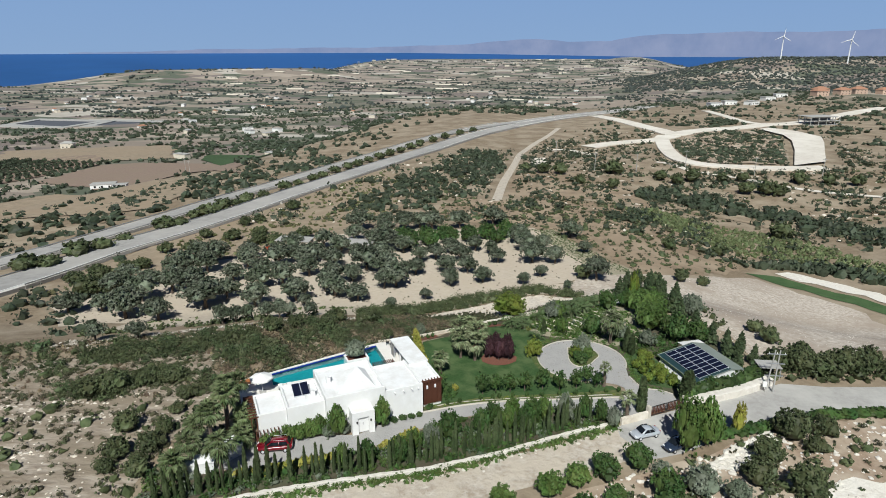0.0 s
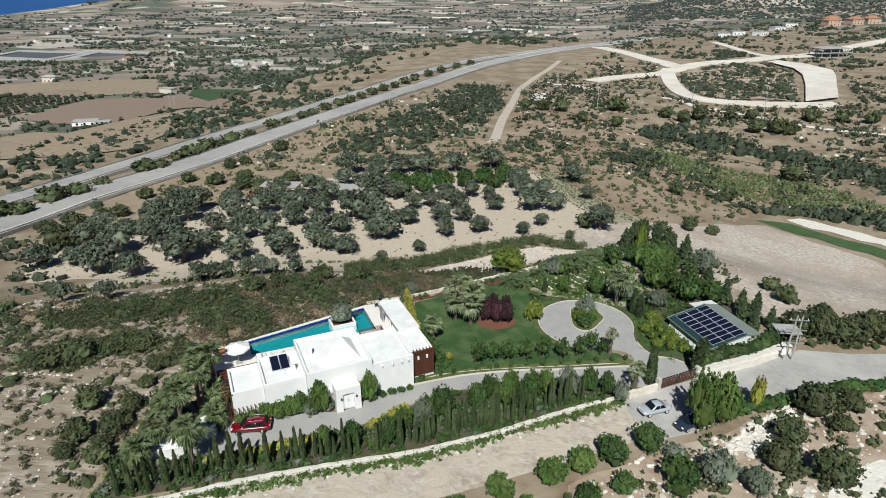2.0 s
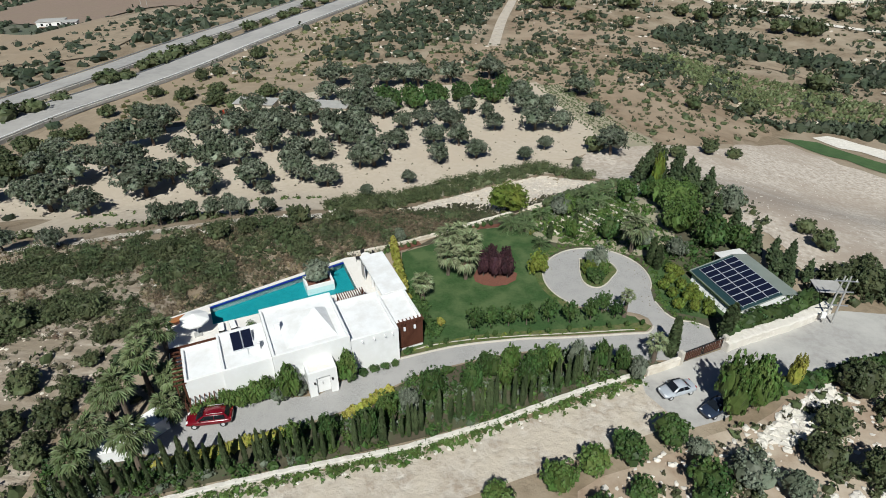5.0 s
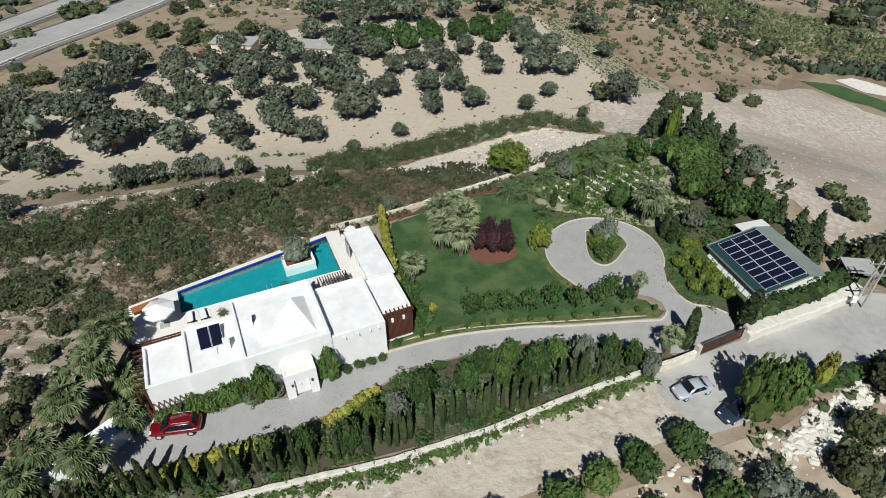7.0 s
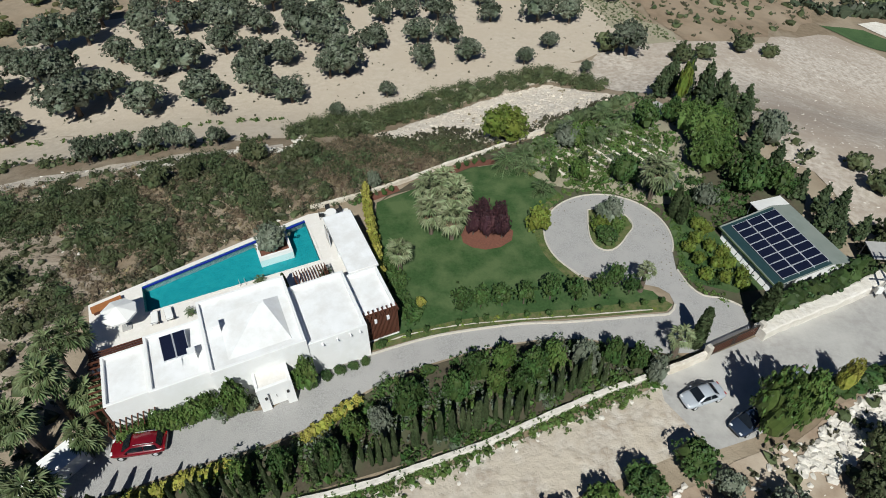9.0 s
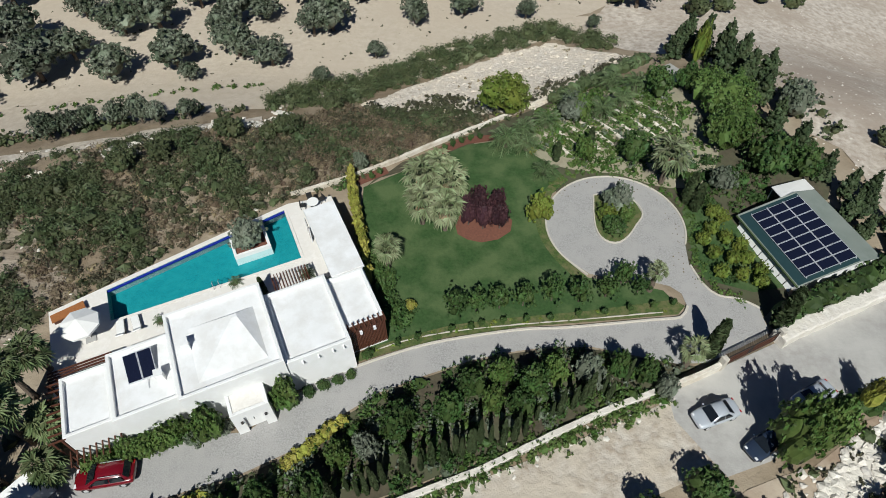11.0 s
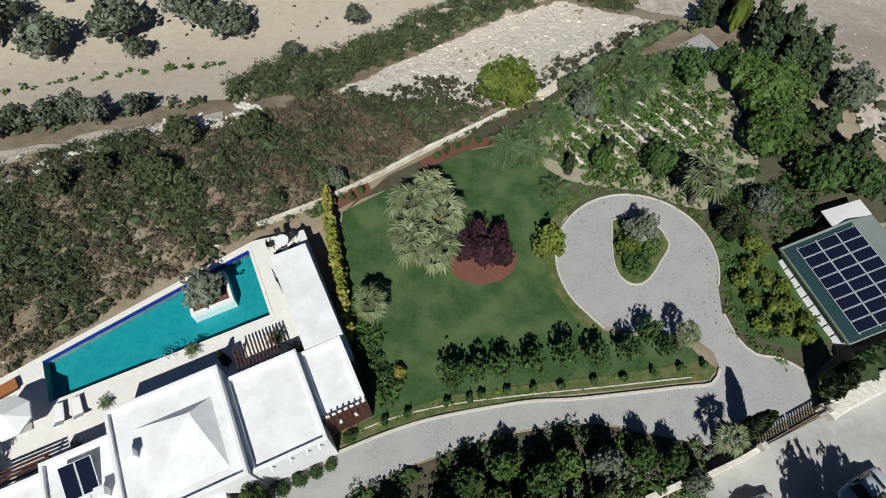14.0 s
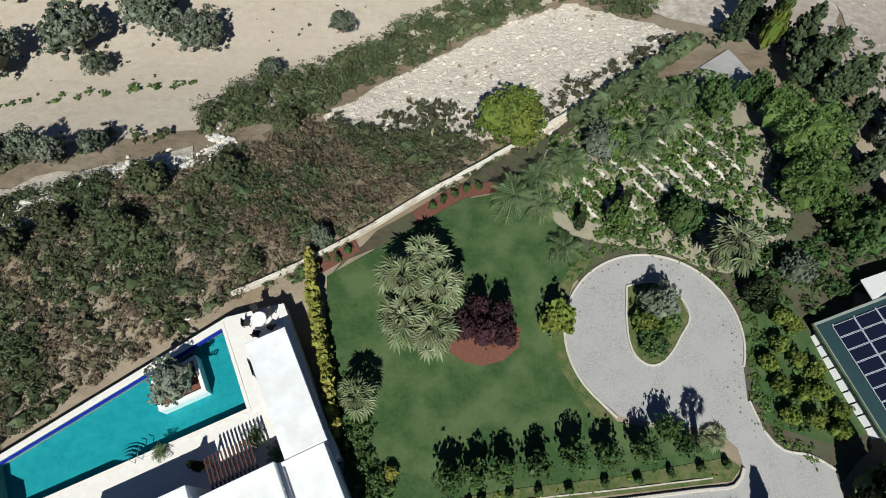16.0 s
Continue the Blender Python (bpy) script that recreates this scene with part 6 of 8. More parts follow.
for x, y, r in ((48.6, 97.6, 2.4), (52.8, 128.3, 2.6), (68, 135, 3), (95.5, 164, 4.4), (50.4, 57.2, 1.7), (51.4, 53, 2.1), (13, 251, 3.4), (21.2, 247, 4), (29.3, 244, 4.4), (36.1, 219, 3.4), (48.7, 216, 3.4), (54.4, 253, 5.4), (75, 249, 3.6), (81, 243, 4), (88, 248, 5), (102, 249, 3.4), (111, 250, 3.4), (106, 229, 4), (114, 229, 5), (119, 227, 4), (135, 249, 4.4), (148, 249, 4), (159, 248, 4), (41.2, 92.3, 2), (37.2, 90, 2.4), (26, 93.5, 2.4), (54, 98, 1.8)):
    plant(ROUND_D, "holm_oak", x, y, r / 1.05, r * 1.0, "dark evergreen oak bush on dry ground", "bush", "scattered oak bushes")

# garden trees
plant(ROUND_A, "mimosa_tree", 10.0, 61.2, 3.4, 3.5, "round lime-green mimosa tree by the wall", "tree")
for x, y, r, h, kinds, nm, lab in (
        (17.5, 58.4, 1.8, 2.4, ROUND_S, "silver_shrub", "silvery grey-green shrub by the wall"), (18.4, 58.6, 1.5, 2.4, ROUND_B, "garden_tree", "bright green garden tree"),
        (30.9, 65.0, 1.6, 2.6, ROUND_C, "garden_tree", "dense dark green garden tree"), (34.0, 59.4, 3.2, 4.0, ROUND_G, "garden_tree", "bright green broad garden tree"),
        (33.4, 54.6, 3.0, 3.8, ROUND_G, "garden_tree", "bright green broad garden tree"), (36.8, 51.4, 2.6, 3.4, ROUND_C, "garden_tree", "dense dark green garden tree"),
        (41.5, 60.8, 2.2, 3.2, ROUND_S, "silver_tree", "silvery grey-green tree at the field edge"), (32.4, 62.2, 2.1, 3.4, ROUND_G, "garden_tree", "bright green broad garden tree"),
        (23.5, 51.6, 1.7, 2.6, ROUND_C, "garden_tree", "dark green rounded garden tree"), (27.6, 64.0, 2.0, 2.8, ROUND_C, "garden_tree", "dense dark green garden tree"),
        (14.2, 43.0, 1.5, 2.2, ROUND_L, "lime_shrub", "lime-green rounded shrub on the lawn"), (27.8, 50.6, 1.5, 2.0, ROUND_S, "silver_shrub", "silvery grey-green rounded garden shrub"),
        (31.5, 48.3, 1.5, 2.2, ROUND_S, "silver_shrub", "silvery grey-green rounded garden shrub"), (18.6, 51.6, 1.3, 2.2, ROUND_B, "garden_tree", "bright green small garden tree"),
        (3.4, 31.6, 0.55, 0.8, ROUND_Y, "yellow_shrub", "small bright yellow shrub on the lawn"), (13.3, 51.9, 0.5, 0.6, ROUND_Y, "yellow_shrub", "small bright yellow shrub on the lawn"),
        (-3.9, 48.2, 1.0, 1.6, ROUND_S, "silver_shrub", "silvery grey-green rounded garden shrub"), (40.2, 51.4, 2.0, 2.8, ROUND_C, "garden_tree", "dense dark green garden tree")):
    plant(kinds, nm, x, y, r / 1.05, h, lab, "tree" if r > 1.6 else "shrub", "garden trees" if nm == "garden_tree" else "")
for x, y in ((7.5, 41.4), (9.9, 42.6), (8.9, 41.0), (10.4, 41.2), (8.4, 42.9)):
    plant(ROUND_P, "plum_tree", x, y, 1.0, 2.4, "dark purple-leaved plum tree in red mulch", "tree", "purple plum trees")
for x, y, r in ((7.2, 31.3, 1.2), (8.9, 31.8, 1.15), (10.8, 32.3, 1.1), (12.8, 32.7, 1.15), (15.2, 33.5, 1.25), (17.5, 33.6, 1.15), (19.8, 34.3, 1.15), (21.2, 35.8, 1.1), (22.5, 34.9, 1.0)):
    plant(ROUND_T, "fruit_tree", x, y, r * 1.0, r * 1.75, "small fruit tree in a row on the lawn", "tree", "row of small fruit trees")
for x, y in ((0.8, 26.7), (2.8, 27.9), (4.3, 28.6), (7, 29.6), (8.6, 30.0), (9.4, 30.4), (11.2, 30.8), (13.1, 31.2), (15.1, 31.5), (17.4, 32.1), (19.6, 32.5), (21.7, 33.1), (23.7, 33.6), (25.4, 34.0)):
    plant(BALL, "box_ball", x, y, 0.42, 0.62, "clipped round green box ball on the verge", "topiary", "clipped balls along the driveway")
for x, y in ((29.9, 42.5), (31, 41.6), (32.2, 40.8), (29.5, 39.5), (31.1, 39.2), (32.4, 39.3), (29.9, 37.4), (31.6, 37.4), (33.4, 38.2), (28.9, 41), (30.3, 44.6), (33.1, 36.8), (31.1, 44.1)):
    plant(ROUND_L, "young_shrub", x, y, 0.75, 1.15, "young yellow-green shrub in the grass", "shrub", "young shrubs by the barn")
for x, y in ((4.2, 52.0), (5.0, 52.7), (5.9, 53.3), (6.8, 53.9), (7.8, 54.2), (-2.6, 46.6), (-1.9, 47.4)):
    plant(BALL, "box_ball", x, y, 0.45, 0.62, "clipped round green box ball in red mulch", "topiary", "clipped balls by the wall")
plant(ROUND_S, "olive_bush", 21.4, 44.6, 1.5, 2.4, "grey-green olive bush in the island bed", "bush")
plant(ROUND_C, "box_shrub", 21.0, 41.8, 1.3, 1.4, "dense green-yellow shrub in the island bed", "shrub")
plant(ROUND_B, "box_shrub", 22.0, 43.3, 1.1, 1.5, "dense green-yellow shrub in the island bed", "shrub")
plant(ROUND_L, "box_shrub", 20.4, 43.2, 1.1, 1.5, "dense green-yellow shrub in the island bed", "shrub")
pm = HM @ Vector((15.3, 13.4, 0))
plant(ROUND_S, "olive_bush", pm.x, pm.y, 1.75, 1.9, "spreading grey-green olive bush in the pool planter", "bush", dz=2.3 - float(height(pm.x, pm.y)))
# plants against the front of the house
for u, v, r, h, kinds in ((0.4, -1.3, 0.8, 1.1, ROUND_B), (1.7, -1.3, 0.9, 1.3, ROUND_B), (3.2, -1.4, 1.0, 1.6, ROUND_B), (4.4, -1.6, 1.0, 1.7, ROUND_B), (5.6, -1.7, 1.0, 1.9, ROUND_B), (6.7, -1.8, 1.0, 2.1, ROUND_B), (8.7, -2.3, 1.25, 3.1, ROUND_B),
                          (7.6, -2.3, 0.9, 1.4, ROUND_S), (9.6, -2.4, 0.7, 1.2, ROUND_S), (14.2, -2.3, 1.15, 3.0, ROUND_B), (14.6, -2.2, 0.7, 1.2, ROUND_C), (17.0, -1.7, 0.6, 0.6, ROUND_C), (18.2, -1.7, 0.55, 0.55, ROUND_C), (19.3, -1.7, 0.5, 0.5, ROUND_C),
                          (15.9, -1.8, 0.6, 0.6, ROUND_C), (21.0, -0.6, 0.5, 0.6, ROUND_C)):
    p = HM @ Vector((u, v, 0))
    plant(kinds, "wall_shrub", p.x, p.y, r, h, "leafy green shrub against the white wall", "shrub", "shrubs along the villa front")

for x, y, r, h, kinds in ((17.7, 26.0, 1.3, 3.0, ROUND_S), (13.5, 24.8, 1.3, 3.0, ROUND_C), (15.4, 25.9, 1.1, 2.6, ROUND_B), (20.2, 26.8, 1.0, 2.6, ROUND_C), (22.3, 26.6, 1.0, 2.4, ROUND_C), (11.1, 25.4, 1.1, 2.6, ROUND_B), (9.0, 24.2, 1.2, 2.6, ROUND_C), (23.5, 25.4, 0.9, 2.2, ROUND_S), (12.8, 23.0, 1.1, 2.6, ROUND_C), (10.7, 23.3, 1.0, 2.4, ROUND_B), (3.9, 20.8, 1.5, 3.0, ROUND_C), (-0.0, 18.1, 1.1, 2.2, ROUND_B), (2.1, 18.8, 1.1, 2.4, ROUND_S), (7.6, 22.0, 1.2, 2.6, ROUND_C), (-1.1, 15.3, 1.2, 2.6, ROUND_C), (-4.4, 14.5, 1.1, 2.4, ROUND_C), (-7.1, 13.5, 1.0, 2.2, ROUND_B)):
    plant(kinds, "bed_tree", x, y, r, h, "silvery tree in the bed below the driveway" if kinds is ROUND_S else "leafy green tree in the bed below the driveway", "tree", "trees in the bed below the driveway")

# hedges: a row of clumps each
def hedge(pts, wide, tall, material, label, seed, leafy=0.14):
    rng = np.random.default_rng(seed)
    line = smooth_line(pts, wide * 0.55)
    z = height(line[:, 0], line[:, 1])
    c = [(p[0] + rng.uniform(-0.1, 0.1), p[1] + rng.uniform(-0.1, 0.1), h + tall * 0.45 + rng.uniform(-0.1, 0.12) * tall) for p, h in zip(line, z)]
    r = [(wide * 0.62 * rng.uniform(0.85, 1.15), wide * 0.62 * rng.uniform(0.85, 1.15), tall * 0.58 * rng.uniform(0.9, 1.1)) for _ in c]
    ob = thing("hedge", Matrix(), label, "hedge")
    part("foliage", crown_mesh("foliage", c, r, int(len(c) * 130), leafy, rng, material, fill=0.88), ob)


hedge([(-4.6, 46.4), (-3.6, 43), (-2.4, 39.4), (-1.2, 35.6), (-0.6, 33.8)], 0.65, 1.9, YELL, "tall golden-yellow hedge beside the villa", 1)
hedge([(-3.4, 17.4), (-1.8, 19.2), (-0.3, 20.9)], 0.8, 0.9, YELL, "clipped golden hedge along the driveway", 2)
hedge([(-17.6, 9.9), (-14.2, 11.3), (-10.4, 13.4), (-8.4, 14.4)], 0.9, 0.9, YELL, "clipped golden hedge along the driveway", 3)
hedge([(33.8, 33.0), (36, 34.4), (39, 36.0), (42, 37.8), (44.6, 39.6)], 1.7, 2.2, CITRUS, "dense dark green hedge behind the stone wall", 4)
hedge([(34, 24.5), (38, 25.9), (44, 28.4), (50, 30.9), (58, 32.4)], 1.6, 1.0, CITRUS, "low dense green hedge along the concrete road", 5)
hedge([(16, 62.5), (20, 66.6), (24, 70.2), (27.6, 74)], 1.4, 1.4, CYPR, "dark clipped hedge along the garden wall", 8)

# cypresses
def spire(x, y, h, w, label, group=""):
    plant(SPIRE, "cypress", x, y, h * w, h, label, "cypress", group)


south = smooth_line([(-24, 5.2), (-16, 8.8), (-8.9, 11.6), (-4.6, 13.2), (0.5, 15.4), (5, 17.6), (10.8, 20.4), (15.4, 23.0), (21, 25.9)], 0.62)
for p in south:
    if RNG.random() < 0.86:
        spire(p[0] + RNG.uniform(-0.4, 0.4), p[1] + RNG.uniform(-0.5, 0.5), RNG.uniform(2.6, 4.6), RNG.uniform(0.40, 0.58), "slender dark green cypress in a row", "cypress row along the track")
for x, y, h, w in ((27.5, 29.3, 5.2, 1.0), (33.6, 32.6, 4.6, 1.3), (34.4, 33.6, 4.2, 1.3), (28.2, 46.2, 4.0, 1.2), (28.8, 45.3, 3.6, 1.2), (15.8, 51.0, 2.6, 1.2), (19.2, 53.0, 3.0, 1.2)):
    spire(x, y, h, w, "tall slender dark cypress in the garden")
for x, y, h in ((33, 77, 6.5), (34.4, 74.6, 7), (36.4, 72.6, 6.8), (37.4, 69.2, 6.6), (37.2, 65.4, 6.2), (39.9, 66.9, 5.6), (38.4, 62.5, 5.4), (31.2, 74.6, 5.4), (43.4, 48.4, 4.4), (44.4, 46.2, 4.2), (42.8, 45.6, 4.4), (45.6, 48.6, 4), (41.8, 50.6, 4.6), (40.2, 54.4, 5), (38.6, 57.6, 5.2),
                (35.2, 67.6, 6.4), (46.2, 44.6, 3.8), (43.6, 43.4, 3.8)):
    plant(CONE, "conifer", x, y, h * 0.78, h * 0.92, "dark shaggy conifer at the garden edge", "conifer", "conifers round the garden")
plant(ROUND_L, "yellow_tree", 33.6, 72.6, 1.1, 4.4, "yellowing slim tree among conifers", "tree")
vs = HM @ Vector((15.1, 7.7, 0))
spire(vs.x, vs.y, 3.4, 0.8, "small slim cypress in a terrace corner")

# palms
def fan_palm(name, x, y, trunk_h, r, label, skirt=True, fronds=34, group="", lean=(0, 0), material=None, feather=False, dz=0.0):
    rng = np.random.default_rng(int(abs(x * 31 + y * 17)) + 5)
    z = float(height(x, y)) + dz
    ob = thing(name, pose(x, y, z), label, "palm", group)
    s = Shape()
    top = Vector((lean[0], lean[1], trunk_h))
    n = 7
    for k in range(n):
        a, b = top * (k / n), top * ((k + 1) / n)
        s.tube(a - Vector((0, 0, 0.3 if k == 0 else 0)), b, 0.27 - 0.012 * k, 0.235 - 0.012 * k, 9)
    part("trunk", s.mesh("trunk", PALMB), ob)
    v, f = [], []

    def blade(a, b, c, d):
        i = len(v)
        v.extend([a, b, c, d])
        f.append((i, i + 1, i + 2))
        f.append((i, i + 2, i + 3))

    def frond(az, el, size, store=True):
        out = Vector((math.cos(az), math.sin(az), 0))
        side = Vector((-math.sin(az), math.cos(az), 0))
        if feather:
            # an arching rib with leaflets on both sides
            prev, steps = top, 9
            for k in range(steps):
                t = (k + 1) / steps
                p = top + out * size * t * math.cos(el * 0.7) + Vector((0, 0, size * (math.sin(el) * t - 0.60 * t * t)))
                d = side * size * 0.018
                blade(prev - d, prev + d, p + d, p - d)
                w = size * 0.34 * (1 - 0.7 * abs(t - 0.4)) * rng.uniform(0.85, 1.1)
                for sg in (-1, 1):
                    tip = p + side * sg * w * 0.72 + out * w * 0.62 - Vector((0, 0, w * 0.28))
                    mid = p.lerp(tip, 0.45) + Vector((0, 0, w * 0.06))
                    blade(p, mid + out * size * 0.035, tip, mid - out * size * 0.035)
                prev = p
        else:
            stem = top + (out * math.cos(el) + Vector((0, 0, math.sin(el)))) * size * 0.55
            i = len(v)
            d = side * 0.03
            blade(top - d, top + d, stem + d, stem - d)
            fwd = (out * math.cos(el - 0.5) + Vector((0, 0, math.sin(el - 0.5))))
            for k in range(9):
                a = radians(-92 + 23 * k)
                dirn = fwd * math.cos(a) + side * math.sin(a)
                tip = stem + dirn * size * 0.46 * rng.uniform(0.8, 1.1) * (1 - 0.25 * abs(a) / 1.7) - Vector((0, 0, size * rng.uniform(0.06, 0.18)))
                midp = stem.lerp(tip, 0.5) + Vector((0, 0, size * 0.05))
                cr = dirn.cross(Vector((0, 0, 1))).normalized() * size * 0.048
                blade(stem, midp + cr, tip, midp - cr)

    for k in range(fronds):
        az = k * 2.39996 + rng.uniform(-0.2, 0.2)
        t = k / fronds
        frond(az, radians(84 - 118 * t + rng.uniform(-14, 14)), r * rng.uniform(0.75, 1.12))
    part("crown", quick_mesh("crown", [tuple(p) for p in v], f, material or PALMF), ob)
    if skirt:
        v, f = [], []
        for k in range(16):
            az = k * 2.39996
            frond(az, radians(-50 - rng.uniform(0, 30)), r * 0.75)
        part("dead_fronds", quick_mesh("dead_fronds", [tuple(p) for p in v], f, THATCH), ob, "hanging dry brown fronds")


for x, y, h, r in ((3.0, 44.2, 3.6, 2.3), (5.6, 43.6, 3.4, 2.3), (3.2, 41.2, 3.2, 2.2), (5.4, 40.6, 3.0, 2.2), (4.2, 46.0, 3.2, 2.1)):
    fan_palm("fan_palm", x, y, h, r, "grey-green fan palm in a cluster on the lawn", True, 34, "fan palms on the lawn")
fan_palm("fan_palm", 0.8, 35.9, 2.4, 1.7, "grey-green fan palm beside the golden hedge", False)
fan_palm("fan_palm", 26.1, 48.6, 4.0, 2.4, "tall grey-green fan palm in the garden", True, 40)
fan_palm("fan_palm", 23.6, 35.3, 3.0, 1.1, "small fan palm beside the driveway", False, 24)
fan_palm("fan_palm", 25.6, 28.2, 2.6, 1.4, "fan palm by the gate", False, 26)
for x, y, h, r in ((-22.0, 17.0, 5.7, 2.1), (-22.4, 13.9, 5.1, 2.0), (-19.1, 9.4, 4.1, 2.1), (-22.8, 10.2, 3.5, 1.8), (-23.8, 8.5, 2.3, 1.9), (-22.9, 22.3, 4.3, 1.9), (-23.7, 20.4, 4.7, 1.7), (-23.9, 13.8, 3.3, 1.7), (-20.6, 17.6, 2.3, 1.9), (-19.6, 14.7, 1.7, 1.8)):
    fan_palm("fan_palm", x, y, h, r, "tall fan palm with brown dead-frond skirt by the villa", True, 48, "palm grove at the drive end", (RNG.uniform(-0.3, 0.3), RNG.uniform(-0.3, 0.3)), PALML)
for x, y, h, r in ((10.6, 52.9, 1.2, 2.0), (12.8, 52.4, 1.0, 1.9), (12.4, 55.0, 1.0, 1.8), (14.6, 48.9, 0.7, 1.6), (20.8, 58.6, 1.4, 1.9), (23.2, 61.0, 1.4, 1.9), (25.2, 65.0, 1.4, 2.0), (17.6, 60.6, 1.2, 1.8), (22.6, 65.8, 1.2, 1.8), (14.8, 56.6, 1.2, 1.8)):
    fan_palm("date_palm", x, y, h, r, "low feathery date palm in the garden", False, 26, "garden date palms", (0, 0), PALMG, True)
for u, v, r in ((13.1, 9.6, 0.7), (18.9, 7.9, 0.8), (20.0, 6.2, 0.9), (6.8, 8.3, 0.6), (4.6, 6.0, 0.7)):
    p = HM @ Vector((u, v, 0))
    fan_palm("cycad", p.x, p.y, 0.35, r, "small dark cycad on the terrace", False, 22, "terrace cycads", (0, 0), PALMG, True, DECK - float(height(p.x, p.y)))

# trees in front of the villa
plant(ROUND_B, "ash_tree", 31.4, 21.8, 1.9, 5.4, "bright green tree overhanging parked cars", "tree")
plant(ROUND_B, "ash_tree", 33.8, 22.9, 1.8, 4.8, "dense green tree overhanging parked cars", "tree")
ROCKS = [(42.4, 27.0), (39.0, 24.6), (37.2, 23.6), (34.4, 20.6), (32.6, 18.4), (36, 18.6), (39.4, 21.6), (42.6, 25.0)]
drape("rock_shelf", ROCKS, LIMEW, "bare white rock shelf below the road", "rock", 0.09, 1.0)
plant(ROUND_Y, "thin_tree", 38.2, 26.0, 0.9, 3.2, "thin yellowing sapling at the roadside", "tree")
for x, y, r, kinds in ((15.4, 12.2, 1.8, ROUND_B), (18.4, 14.4, 1.7, ROUND_B), (21.6, 15.9, 1.9, ROUND_C), (25.3, 18.2, 1.9, ROUND_C), (27.6, 16.6, 1.2, ROUND_S), (22.1, 11.8, 1.4, ROUND_C), (27.4, 12.8, 2.2, ROUND_C), (31, 14.3, 2.1, ROUND_S), (37.6, 16.6, 2, ROUND_M),
                       (44.4, 25.7, 2.4, ROUND_M), (42, 15.5, 2.6, ROUND_M), (46.1, 23.4, 1.4, ROUND_M), (10.5, 9.9, 1.7, ROUND_B), (34.4, 13.5, 1.7, ROUND_S), (39.9, 20.9, 2.1, ROUND_M), (18.5, 9.8, 1.5, ROUND_C), (13.2, 8.0, 1.4, ROUND_B), (7, 7.2, 1.4, ROUND_C),
                       (48.5, 27, 1.8, ROUND_M), (52, 42.8, 2.6, ROUND_M), (55, 41.8, 2.6, ROUND_M), (58, 43.2, 2.6, ROUND_M), (49.2, 43.4, 2.2, ROUND_M), (53, 45.6, 2.2, ROUND_M), (61, 44, 2.6, ROUND_M)):
    plant(kinds, "roadside_bush", x, y, r / 1.05, r * 1.15, "large rounded silvery bush on stony ground" if kinds is ROUND_S else "large rounded green bush on stony ground", "bush", "bushes below the track")
for x, y, r in ((-34.8, 16.7, 2.0), (-29.8, 16.6, 1.6), (-32.6, 11.8, 1.9), (-29.5, 13.5, 1.9), (-35.3, 28.1, 1.9), (-38.8, 27.2, 1.6), (-30.5, 20.8, 1.2), (-28.5, 8.8, 1.6), (-31.0, 24.5, 1.5), (-32.4, 9.1, 1.3), (-29.6, 10.9, 1.2), (-43.8, 24.9, 1.5), (-42.4, 25.3, 2.4), (-45.5, 24, 2.4)):
    plant(ROUND_M, "mastic_bush", x, y, r / 1.05, r * 0.95, "large dark mastic bush on the rocky slope", "bush", "west slope bushes")

# ---- scrub, stones and undergrowth ----
R1 = np.random.default_rng(21)


def herd(p, share=0.6):
    """Draws part of the places together into thickets."""
    k = max(1, len(p) // 16)
    pick = R1.integers(0, k, len(p))
    q = p[pick] + R1.normal(size=p.shape) * (6.5, 3.0)
    return np.where((R1.random(len(p)) < share)[:, None], q, p)


def clear_of(p, pts, wide):
    line = smooth_line(pts, 3)
    d = np.min(np.hypot(p[:, None, 0] - line[None, :, 0], p[:, None, 1] - line[None, :, 1]), 1)
    return p[d > wide]


def off_plots(p):
    """Places clear of the bulldozed roads and their yard."""
    for way, wide in ((LOOP_NORTH, 10), (LOOP_WEST, 8), (LOOP_SOUTH, 7), (LOOP_SPUR, 6), ([(160, 292), (170, 320), (184, 360), (198, 405), (200, 450)], 14)):
        p = clear_of(p, way, wide)
    return p


def off_lanes(p):
    """Places clear of both carriageways."""
    for way, wide in ((HW, 9.5), (HW_FAR, 7.5)):
        p = clear_of(p, way, wide)
    return p


SLOPE = [(-95, 18), (-29, 25), (-23.4, 30.6), (-10.8, 41.8), (-5, 46.9), (2, 53.2), (9, 59), (-3, 62), (-9, 60.5), (-16, 56), (-27, 51.5), (-37, 47.5), (-62, 39.5), (-95, 34)]
p = spots(SLOPE, 8800, R1)
p = p[(p[:, 0] > -32) | (R1.random(len(p)) < 0.35)]
# plants of one sort keep together in patches
patch = np.sin(0.33 * p[:, 0] + 1.3) * np.sin(0.45 * p[:, 1]) + 0.5 * np.sin(0.8 * p[:, 0] + 0.9 * p[:, 1]) + R1.normal(size=len(p)) * 0.4
p = p[np.argsort(patch)]
for name, lo, hi, small, large, leafage, words, sort in (
        ("scrub_rusty", 0.0, 0.17, 0.2, 0.65, RUST, "rusty brown dry scrub", "scrub"), ("scrub_straw", 0.17, 0.24, 0.15, 0.45, STRAW, "tufts of straw-coloured dry grass", "grass"),
        ("scrub_dry", 0.24, 0.58, 0.22, 0.75, DRYB, "grey-brown dry thorny scrub", "scrub"), ("scrub_green", 0.60, 1.0, 0.25, 1.0, MAQ, "dark green low maquis scrub", "scrub")):
    here = p[int(lo * len(p)):int(hi * len(p))]
    scatter(name, here, small + (large - small) * R1.random(len(here)) ** 1.4, leafage, words, sort, R1, 52, 0.85, 1, 0.09)
